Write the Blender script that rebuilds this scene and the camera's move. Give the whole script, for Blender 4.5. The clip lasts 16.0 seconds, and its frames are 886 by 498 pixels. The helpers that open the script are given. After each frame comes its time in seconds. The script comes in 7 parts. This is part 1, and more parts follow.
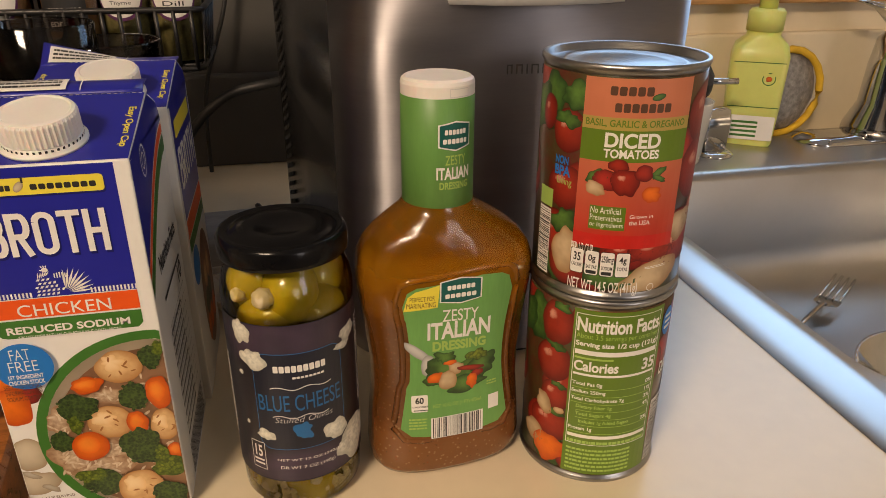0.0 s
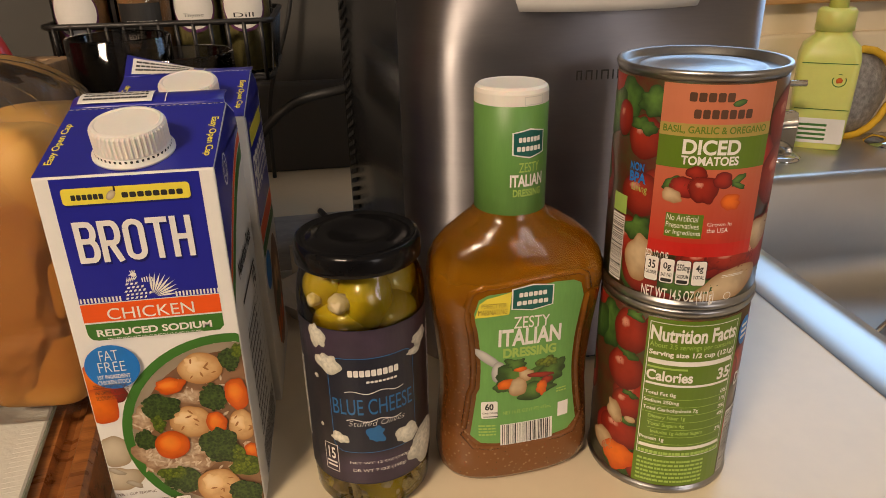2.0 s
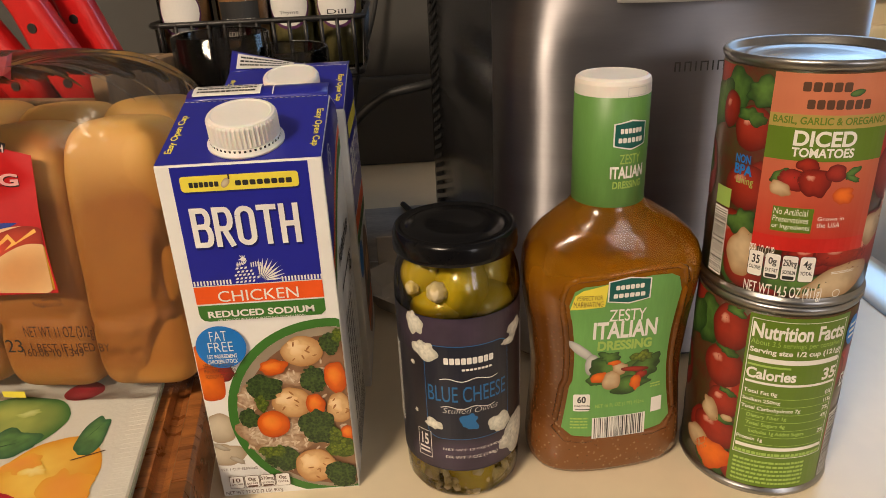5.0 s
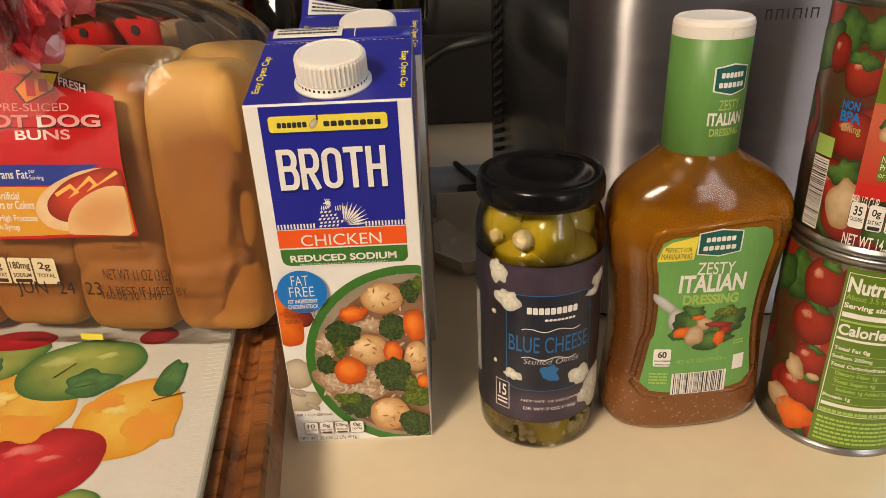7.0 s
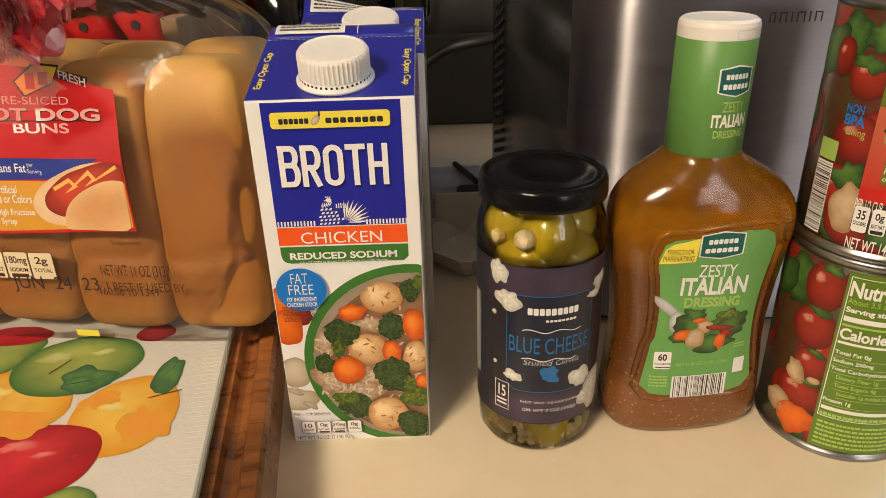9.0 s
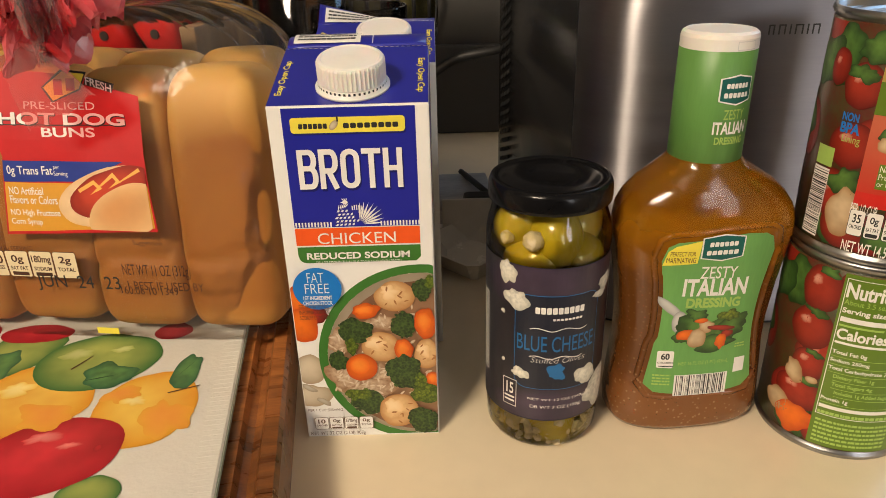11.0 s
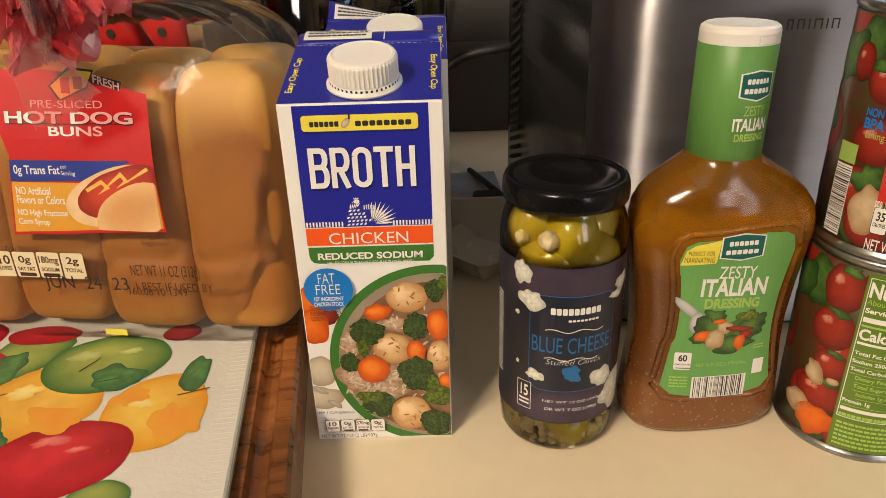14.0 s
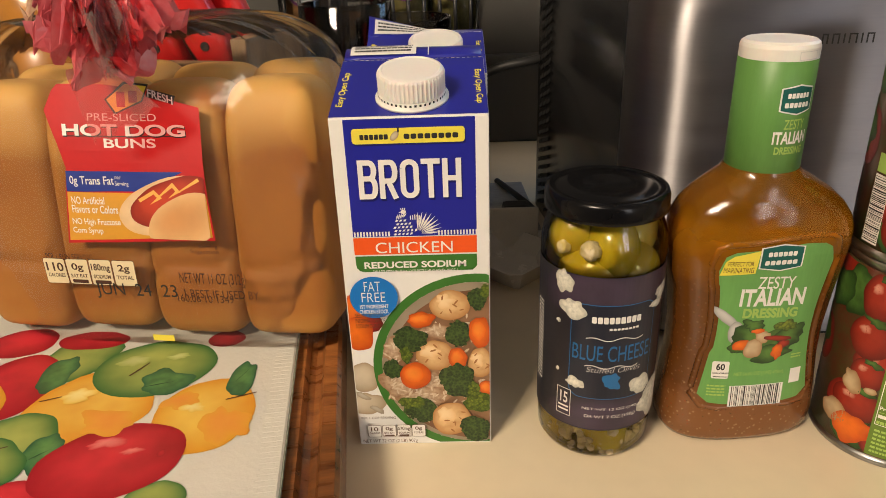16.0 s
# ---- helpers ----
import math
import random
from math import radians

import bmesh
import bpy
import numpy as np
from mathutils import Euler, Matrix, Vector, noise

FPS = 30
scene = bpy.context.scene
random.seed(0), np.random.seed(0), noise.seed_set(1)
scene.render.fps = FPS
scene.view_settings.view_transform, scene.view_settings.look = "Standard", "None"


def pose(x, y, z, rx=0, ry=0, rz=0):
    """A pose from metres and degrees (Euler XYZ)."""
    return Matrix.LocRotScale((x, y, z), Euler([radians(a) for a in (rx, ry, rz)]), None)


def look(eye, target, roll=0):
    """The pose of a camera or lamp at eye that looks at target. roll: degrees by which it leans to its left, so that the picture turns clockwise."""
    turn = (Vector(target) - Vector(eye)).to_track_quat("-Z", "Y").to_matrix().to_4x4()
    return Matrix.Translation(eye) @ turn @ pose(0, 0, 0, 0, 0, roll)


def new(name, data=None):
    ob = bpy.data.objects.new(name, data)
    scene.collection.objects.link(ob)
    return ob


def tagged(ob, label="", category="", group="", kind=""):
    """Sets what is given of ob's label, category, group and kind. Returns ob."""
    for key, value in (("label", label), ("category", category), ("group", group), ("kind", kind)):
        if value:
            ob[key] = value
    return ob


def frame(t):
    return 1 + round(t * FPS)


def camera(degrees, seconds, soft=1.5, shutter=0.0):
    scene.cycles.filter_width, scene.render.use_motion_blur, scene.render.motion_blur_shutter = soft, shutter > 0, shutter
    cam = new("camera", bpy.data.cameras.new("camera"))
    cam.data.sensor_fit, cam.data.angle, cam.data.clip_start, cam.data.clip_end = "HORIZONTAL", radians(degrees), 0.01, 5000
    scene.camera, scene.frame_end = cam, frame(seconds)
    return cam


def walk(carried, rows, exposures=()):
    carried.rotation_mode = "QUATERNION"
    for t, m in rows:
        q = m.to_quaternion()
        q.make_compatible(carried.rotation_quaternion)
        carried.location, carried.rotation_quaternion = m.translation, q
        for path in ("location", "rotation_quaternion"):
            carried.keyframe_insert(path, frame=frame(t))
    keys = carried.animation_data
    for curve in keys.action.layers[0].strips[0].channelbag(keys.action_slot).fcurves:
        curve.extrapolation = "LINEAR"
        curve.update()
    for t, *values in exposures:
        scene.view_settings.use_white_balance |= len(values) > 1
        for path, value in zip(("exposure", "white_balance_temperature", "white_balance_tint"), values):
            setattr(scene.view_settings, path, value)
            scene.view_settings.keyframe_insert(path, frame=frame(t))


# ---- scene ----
cam = camera(64.1, 16.0, soft=0.85)
PATH = [
    (0, (0.136, -0.298, 1.17), (0.539, 1.479, 0.347), 0.3),
    (0.5, (0.134, -0.298, 1.169), (0.536, 1.483, 0.353), 0.1),
    (1, (0.136, -0.298, 1.168), (0.505, 1.493, 0.359), -0.4),
    (1.5, (0.132, -0.297, 1.169), (0.463, 1.502, 0.36), -0.8),
    (2, (0.125, -0.297, 1.172), (0.393, 1.511, 0.36), -1.2),
    (2.5, (0.122, -0.3, 1.171), (0.33, 1.518, 0.365), -1.7),
    (3, (0.119, -0.302, 1.171), (0.288, 1.523, 0.368), -1.9),
    (5.3, (0.107, -0.299, 1.171), (0.17, 1.524, 0.351), -2.7),
    (5.5, (0.102, -0.297, 1.167), (0.155, 1.521, 0.337), -2.7),
    (6, (0.092, -0.299, 1.165), (0.116, 1.508, 0.308), -2.7),
    (6.5, (0.086, -0.299, 1.163), (0.091, 1.498, 0.285), -2.7),
    (7, (0.083, -0.298, 1.16), (0.082, 1.494, 0.273), -2.6),
    (7.5, (0.083, -0.299, 1.159), (0.084, 1.492, 0.27), -2.4),
    (8, (0.081, -0.296, 1.158), (0.089, 1.495, 0.269), -2.1),
    (8.5, (0.081, -0.295, 1.158), (0.091, 1.496, 0.27), -1.9),
    (11, (0.076, -0.31, 1.16), (0.082, 1.497, 0.302), -1.5),
    (11.5, (0.074, -0.304, 1.16), (0.077, 1.501, 0.299), -1.6),
    (12, (0.073, -0.304, 1.158), (0.078, 1.502, 0.298), -1.5),
    (12.5, (0.074, -0.305, 1.157), (0.077, 1.499, 0.295), -1.6),
    (13, (0.073, -0.306, 1.158), (0.075, 1.498, 0.295), -1.7),
    (13.5, (0.073, -0.304, 1.158), (0.071, 1.5, 0.295), -1.8),
    (14, (0.072, -0.304, 1.158), (0.064, 1.501, 0.297), -1.8),
    (14.5, (0.067, -0.307, 1.156), (0.051, 1.5, 0.298), -1.9),
    (15, (0.061, -0.307, 1.16), (0.033, 1.501, 0.306), -2.0),
    (15.5, (0.06, -0.308, 1.161), (0.02, 1.505, 0.318), -2.0),
    (16, (0.058, -0.312, 1.162), (0.01, 1.505, 0.327), -2.1),
]
walk(cam, [(t, look(eye, target, roll)) for t, eye, target, roll in PATH],
     [(0.0, -0.36, 6950, 17), (2.0, -0.34, 6850, 16), (3.0, -0.30, 6750, 15), (5.5, -0.16, 6550, 13), (7.0, -0.07, 6450, 12), (8.5, -0.05, 6400, 11), (16.0, -0.05, 6400, 11)])

# ---- world and light ----
world = bpy.data.worlds.new("sky")
scene.world = world
world.use_nodes = True
_wn = world.node_tree.nodes
_sky = _wn.new("ShaderNodeTexSky")
_sky.sky_type, _sky.sun_disc = "NISHITA", False
_sky.sun_elevation, _sky.sun_rotation = radians(25), radians(200)
world.node_tree.links.new(_sky.outputs[0], _wn["Background"].inputs[0])
_wn["Background"].inputs[1].default_value = 0.12


def lamp(name, kind, energy, colour, m, size=0.3, size_y=None):
    data = bpy.data.lights.new(name, kind)
    data.energy, data.color = energy, colour
    if kind == "AREA":
        data.shape, data.size, data.size_y = "RECTANGLE", size, size_y or size
    else:
        data.shadow_soft_size = size
    ob = new(name, data)
    ob.matrix_world = m
    return ob


# warm ceiling light of the kitchen, and daylight in the window over the sink
lamp("ceiling_light", "AREA", 4, (1.0, 0.80, 0.56), look((-0.75, -1.35, 2.36), (-0.73, -1.33, 0.9)), 0.4)
lamp("kitchen_light", "AREA", 60, (1.0, 0.81, 0.58), look((-0.8, -1.3, 2.34), (0.1, 0.1, 0.95)), 0.5, 0.4)
lamp("window_light", "AREA", 8.5, (0.40, 0.66, 1.0), look((0.95, 0.655, 1.59), (0.95, 0.0, 1.45)), 0.88, 0.80)
# added lamp behind the camera for the steel's bright streak and right-hand fill
lamp("south_window_light", "AREA", 26.0, (1.0, 0.96, 0.94), look((1.65, -3.12, 1.5), (0.3, 0.1, 1.0)), 0.86, 1.3)


# ---- materials ----
def material(name, colour, rough=0.5, metal=0.0, var=0.12, scale=60, bump=0.0, bscale=400, coat=0.0, dark=None, stretch=(1, 1, 1), sss=0.0, alpha=None):
    """A plain surface with grain at two scales and fine relief."""
    m = bpy.data.materials.new(name)
    m.use_nodes = True
    n, l = m.node_tree.nodes, m.node_tree.links
    b = n["Principled BSDF"]
    b.inputs["Roughness"].default_value, b.inputs["Metallic"].default_value = rough, metal
    b.inputs["Coat Weight"].default_value, b.inputs["Coat Roughness"].default_value = coat, 0.08
    if sss:
        b.inputs["Subsurface Weight"].default_value, b.inputs["Subsurface Scale"].default_value = sss, 0.006
    tc, mp = n.new("ShaderNodeTexCoord"), n.new("ShaderNodeMapping")
    mp.inputs["Scale"].default_value = stretch
    l.new(tc.outputs["Object"], mp.inputs[0])
    big, small = n.new("ShaderNodeTexNoise"), n.new("ShaderNodeTexNoise")
    big.inputs["Scale"].default_value, small.inputs["Scale"].default_value = scale, scale * 9
    big.inputs["Detail"].default_value = small.inputs["Detail"].default_value = 4
    for t in (big, small):
        l.new(mp.outputs[0], t.inputs["Vector"])
    add = n.new("ShaderNodeMath")
    add.operation = "MULTIPLY_ADD"
    add.inputs[1].default_value = 0.4
    l.new(small.outputs[0], add.inputs[0])
    l.new(big.outputs[0], add.inputs[2])
    ramp = n.new("ShaderNodeValToRGB")
    ramp.color_ramp.elements[0].position, ramp.color_ramp.elements[1].position = 0.42, 0.98
    lo = dark or [c * (1 - var) for c in colour]
    hi = colour if dark else [min(0.95, c * (1 + var * 0.6)) for c in colour]
    ramp.color_ramp.elements[0].color, ramp.color_ramp.elements[1].color = (*lo, 1), (*hi, 1)
    l.new(add.outputs[0], ramp.inputs[0])
    l.new(ramp.outputs[0], b.inputs["Base Color"])
    rr = n.new("ShaderNodeMapRange")
    rr.inputs[3].default_value, rr.inputs[4].default_value = rough * 0.8, min(1, rough * 1.25)
    l.new(big.outputs[0], rr.inputs[0])
    l.new(rr.outputs[0], b.inputs["Roughness"])
    if bump:
        t, bp = n.new("ShaderNodeTexNoise"), n.new("ShaderNodeBump")
        t.inputs["Scale"].default_value, t.inputs["Detail"].default_value = bscale, 3
        l.new(mp.outputs[0], t.inputs["Vector"])
        bp.inputs["Strength"].default_value, bp.inputs["Distance"].default_value = bump, 0.001
        l.new(t.outputs[0], bp.inputs["Height"])
        l.new(bp.outputs[0], b.inputs["Normal"])
    return m


def ink(name, inner, outer, rough=0.4, var=0.25, scale=300, spots=None, kind="noise"):
    """Printed picture ink: runs from an inner to an outer colour by the tone of the print, with mottling."""
    m = bpy.data.materials.new(name)
    m.use_nodes = True
    n, l = m.node_tree.nodes, m.node_tree.links
    b = n["Principled BSDF"]
    b.inputs["Roughness"].default_value = rough
    at, tc = n.new("ShaderNodeAttribute"), n.new("ShaderNodeTexCoord")
    at.attribute_name = "tone"
    t = n.new("ShaderNodeTexNoise" if kind == "noise" else "ShaderNodeTexVoronoi")
    t.inputs["Scale"].default_value = scale
    l.new(tc.outputs["Object"], t.inputs["Vector"])
    mix, mix2 = n.new("ShaderNodeMix"), n.new("ShaderNodeMix")
    mix.data_type = mix2.data_type = "RGBA"
    mix.inputs[6].default_value, mix.inputs[7].default_value = (*inner, 1), (*outer, 1)
    l.new(at.outputs["Fac"], mix.inputs[0])
    mix2.blend_type = "MIX"
    mix2.inputs[7].default_value = (*(spots or [c * 0.45 for c in outer]), 1)
    mr = n.new("ShaderNodeMapRange")
    mr.inputs[1].default_value, mr.inputs[2].default_value, mr.inputs[4].default_value = 0.38, 0.75, var * 2
    l.new(t.outputs[0], mr.inputs[0])
    l.new(mr.outputs[0], mix2.inputs[0])
    l.new(mix.outputs[2], mix2.inputs[6])
    l.new(mix2.outputs[2], b.inputs["Base Color"])
    return m


def clear(name, tint, gloss=1.45, rough=0.03, bump=0.0, bscale=60, veil=0.0):
    """Clear film or glass wall: tinted see-through with a Fresnel gloss, and for film a milky veil."""
    m = bpy.data.materials.new(name)
    m.use_nodes = True
    n, l = m.node_tree.nodes, m.node_tree.links
    n.remove(n["Principled BSDF"])
    tr, gl, mx, fr = n.new("ShaderNodeBsdfTransparent"), n.new("ShaderNodeBsdfGlossy"), n.new("ShaderNodeMixShader"), n.new("ShaderNodeFresnel")
    tr.inputs[0].default_value = (*tint, 1)
    gl.inputs["Roughness"].default_value = rough
    fr.inputs[0].default_value = gloss
    l.new(fr.outputs[0], mx.inputs[0])
    l.new(gl.outputs[0], mx.inputs[2])
    first = tr.outputs[0]
    if veil:
        df, m2 = n.new("ShaderNodeBsdfDiffuse"), n.new("ShaderNodeMixShader")
        df.inputs[0].default_value = (0.8, 0.78, 0.75, 1)
        m2.inputs[0].default_value = veil
        l.new(tr.outputs[0], m2.inputs[1])
        l.new(df.outputs[0], m2.inputs[2])
        first = m2.outputs[0]
    l.new(first, mx.inputs[1])
    if bump:
        tc, t, bp = n.new("ShaderNodeTexCoord"), n.new("ShaderNodeTexNoise"), n.new("ShaderNodeBump")
        t.inputs["Scale"].default_value, t.inputs["Detail"].default_value = bscale, 4
        bp.inputs["Strength"].default_value, bp.inputs["Distance"].default_value = bump, 0.004
        l.new(tc.outputs["Object"], t.inputs["Vector"])
        l.new(t.outputs[0], bp.inputs["Height"])
        for q in (gl, fr):
            l.new(bp.outputs[0], q.inputs["Normal"])
    l.new(mx.outputs[0], n["Material Output"].inputs[0])
    return m


WHITE = material("white_board", (0.78, 0.77, 0.74), 0.45, var=0.04, coat=0.15)
BLUE = material("cobalt_ink", (0.016, 0.02, 0.30), 0.32, var=0.06, coat=0.25)
NAVY = material("navy_ink", (0.008, 0.01, 0.13), 0.35, var=0.06)
YELLOW = material("yellow_ink", (0.80, 0.68, 0.07), 0.4, var=0.05)
ORANGE = material("orange_ink", (0.82, 0.10, 0.012), 0.4, var=0.06)
GREEN = material("green_ink", (0.045, 0.17, 0.025), 0.4, var=0.1)
SKYBLUE = material("sky_blue_ink", (0.008, 0.17, 0.55), 0.4, var=0.06)
BLACKINK = material("black_ink", (0.02, 0.02, 0.02), 0.5, var=0.1)
BROWNINK = material("brown_ink", (0.09, 0.04, 0.02), 0.5, var=0.1)
WHITEINK = material("white_ink", (0.78, 0.76, 0.72), 0.45, var=0.04)
CAPWHITE = material("white_plastic", (0.78, 0.75, 0.70), 0.42, var=0.04, sss=0.15)
STEEL = material("brushed_steel", (0.36, 0.348, 0.37), 0.50, 1.0, var=0.10, scale=10, bump=0.012, bscale=300, stretch=(1, 1, 10))
_n, _l = STEEL.node_tree.nodes, STEEL.node_tree.links
_tan = _n.new("ShaderNodeTangent")
_tan.direction_type, _tan.axis = "RADIAL", "Z"
_l.new(_tan.outputs[0], _n["Principled BSDF"].inputs["Tangent"])
_n["Principled BSDF"].inputs["Anisotropic"].default_value = 0.93
_n["Principled BSDF"].inputs["Anisotropic Rotation"].default_value = 0.25
SINKSTEEL = material("sink_steel", (0.50, 0.485, 0.46), 0.33, 1.0, var=0.04, scale=12, bump=0.004, bscale=260)
CHROME = material("chrome", (0.62, 0.62, 0.62), 0.09, 1.0, var=0.05)
TIN = material("tinplate", (0.36, 0.36, 0.36), 0.32, 1.0, var=0.15, scale=50)
BLACKGLOSS = material("black_enamel", (0.006, 0.006, 0.007), 0.18, var=0.3, coat=0.05)
BLACKGLOSS.node_tree.nodes["Principled BSDF"].inputs["Specular IOR Level"].default_value = 0.16
DARKSIDE = material("dark_glossy_plastic", (0.010, 0.010, 0.011), 0.22, var=0.2, coat=0.08)
GREYLID = material("pale_grey_plastic", (0.62, 0.61, 0.59), 0.4, var=0.05)
BLACKWIRE = material("black_wire", (0.015, 0.014, 0.014), 0.4, var=0.3)
RUBBER = material("black_rubber", (0.02, 0.02, 0.021), 0.55, var=0.2)
LAMINATE = material("cream_laminate", (0.78, 0.67, 0.48), 0.33, var=0.07, scale=9, bump=0.02, bscale=500)
# grey-green wall with the shade at the back put into its base colour
SHADEDWALL = material("grey_green_paint", (0.075, 0.072, 0.069), 0.7, var=0.07, scale=6, bump=0.06, bscale=300)
CREAMPAINT = material("cream_paint", (0.76, 0.65, 0.46), 0.6, var=0.06, scale=6, bump=0.05, bscale=300)
# dark colour for the unseen south wall, chosen for its reflection in the steel
DARKREFLECT = material("dark_brown_paint", (0.07, 0.055, 0.042), 0.6, var=0.1, scale=6, bump=0.05, bscale=300)
OAKTRIM = material("oak_trim", (0.52, 0.28, 0.10), 0.45, var=0.25, scale=8, stretch=(1, 14, 14))
CEILING = material("white_ceiling", (0.62, 0.60, 0.57), 0.8, var=0.04, scale=5)
FLOORMAT = material("floor_vinyl", (0.22, 0.16, 0.11), 0.5, var=0.2, scale=5)
CABINET = material("cabinet_wood", (0.36, 0.20, 0.09), 0.45, var=0.25, scale=7, stretch=(12, 12, 1))
WALNUT = material("red_brown_hardwood", (0.44, 0.165, 0.045), 0.28, var=0.5, scale=16, dark=(0.10, 0.027, 0.009), stretch=(1, 9, 9), coat=0.3, bump=0.05)
BLOCKWOOD = material("weathered_block_wood", (0.30, 0.19, 0.10), 0.6, var=0.4, scale=16, stretch=(9, 9, 1.2), bump=0.1)
MATGLASS = material("frosted_white_glass", (0.66, 0.66, 0.60), 0.22, var=0.05, scale=30, bump=0.25, bscale=420, coat=0.3)
MATEDGE = material("green_glass_edge", (0.42, 0.50, 0.40), 0.15, var=0.1)
REDHANDLE = material("red_plastic_handle", (0.55, 0.012, 0.012), 0.33, var=0.12, coat=0.2)
DARKMETAL = material("dark_metal", (0.10, 0.10, 0.10), 0.35, 0.9, var=0.2)


# ---- mesh helpers ----
def part(name, data, mat, parent=None, label="", smooth=False, kind=""):
    """Links a bmesh, or a (vertices, faces) pair, as one mesh object under a thing or a part."""
    me = bpy.data.meshes.new(name)
    if isinstance(data, tuple):
        me.from_pydata(data[0], [], data[1])
    else:
        data.to_mesh(me)
        data.free()
    me.validate()
    for p in me.polygons:
        p.use_smooth = smooth
    me.materials.append(mat)
    ob = new(name, me)
    if parent:
        ob.parent = parent
    return tagged(ob, label, kind=kind)


def thing(name, label, category, m=None, group=""):
    ob = new(name)
    ob.empty_display_size = 0.02
    if m:
        ob.matrix_world = m
    return tagged(ob, label, category, group)


def box(x0, y0, z0, x1, y1, z1, bevel=0.0, seg=2):
    bm = bmesh.new()
    bmesh.ops.create_cube(bm, size=1, matrix=Matrix.Translation(((x0 + x1) / 2, (y0 + y1) / 2, (z0 + z1) / 2)) @ Matrix.Diagonal((x1 - x0, y1 - y0, z1 - z0, 1)))
    if bevel:
        bmesh.ops.bevel(bm, geom=bm.edges[:], offset=bevel, segments=seg, affect="EDGES", profile=0.6)
    return bm


def lathe(profile, n=64, ribs=0, rib=0.0, r0=0.0):
    """A turned form; ribs: ridges on the points whose radius is above r0."""
    vs, fs = [], []
    for r, z in profile:
        for k in range(n):
            a = 2 * math.pi * k / n
            q = r + (rib * (1 if (k * ribs * 2 // n) % 2 else -1) if ribs and r > r0 else 0)
            vs.append((q * math.cos(a), q * math.sin(a), z))
    for i in range(len(profile) - 1):
        for k in range(n):
            k2 = (k + 1) % n
            fs.append((i * n + k, i * n + k2, (i + 1) * n + k2, (i + 1) * n + k))
    if profile[0][0] > 1e-6:
        fs.append(tuple(reversed(range(n))))
    if profile[-1][0] > 1e-6:
        fs.append(tuple(range((len(profile) - 1) * n, len(profile) * n)))
    return vs, fs


def sheet(f, nu, nv):
    """A surface from f(s, t), s and t from 0 to 1."""
    vs = [f(i / nu, j / nv) for j in range(nv + 1) for i in range(nu + 1)]
    fs = [(j * (nu + 1) + i, j * (nu + 1) + i + 1, (j + 1) * (nu + 1) + i + 1, (j + 1) * (nu + 1) + i) for j in range(nv) for i in range(nu)]
    return vs, fs


def loft(loops, cap_first=False, cap_last=False):
    n = len(loops[0])
    vs = [p for q in loops for p in q]
    fs = [(i * n + k, i * n + (k + 1) % n, (i + 1) * n + (k + 1) % n, (i + 1) * n + k) for i in range(len(loops) - 1) for k in range(n)]
    if cap_first:
        fs.append(tuple(reversed(range(n))))
    if cap_last:
        fs.append(tuple(range((len(loops) - 1) * n, len(loops) * n)))
    return vs, fs


def round_rect(x0, y0, x1, y1, r, z, seg=8):
    out = []
    for cx, cy, a0 in ((x1 - r, y1 - r, 0), (x0 + r, y1 - r, 90), (x0 + r, y0 + r, 180), (x1 - r, y0 + r, 270)):
        for k in range(seg + 1):
            a = radians(a0 + 90 * k / seg)
            out.append((cx + r * math.cos(a), cy + r * math.sin(a), z))
    return out


def tube(points, r, n=8, closed=False):
    pts = [Vector(p) for p in points]
    loops, m = [], len(points)
    side = Vector((0, 0, 1))
    for i, p in enumerate(pts):
        a = pts[i - 1] if i or closed else p
        b = pts[(i + 1) % m] if i < m - 1 or closed else p
        d = (b - a).normalized()
        u = d.cross(side)
        u = (u if u.length > 1e-3 else d.cross(Vector((1, 0, 0)))).normalized()
        w = d.cross(u)
        loops.append([tuple(p + r * (math.cos(2 * math.pi * k / n) * u + math.sin(2 * math.pi * k / n) * w)) for k in range(n)])
    if closed:
        loops.append(loops[0])
    return loft(loops, not closed, not closed)


def curve_points(ctrl, n=24):
    """A smooth line through the given points."""
    c = [Vector(p) for p in ctrl]
    out = []
    for i in range(len(c) - 1):
        p0, p1, p2, p3 = c[max(i - 1, 0)], c[i], c[i + 1], c[min(i + 2, len(c) - 1)]
        for k in range(n):
            t = k / n
            out.append(0.5 * ((2 * p1) + (p2 - p0) * t + (2 * p0 - 5 * p1 + 4 * p2 - p3) * t * t + (3 * p1 - p0 - 3 * p2 + p3) * t ** 3))
    out.append(c[-1])
    return [tuple(p) for p in out]


def shifted(data, x, y, z):
    return [(a + x, b + y, c + z) for a, b, c in data[0]], data[1]


def turned(data, m):
    return [tuple(m @ Vector(p)) for p in data[0]], data[1]


def joined(*datas):
    vs, fs = [], []
    for v, f in datas:
        k = len(vs)
        vs += v
        fs += [tuple(i + k for i in q) for q in f]
    return vs, fs


# ---- printing on things: shapes in millimetres, laid on any surface ----
GLYPHS = {}


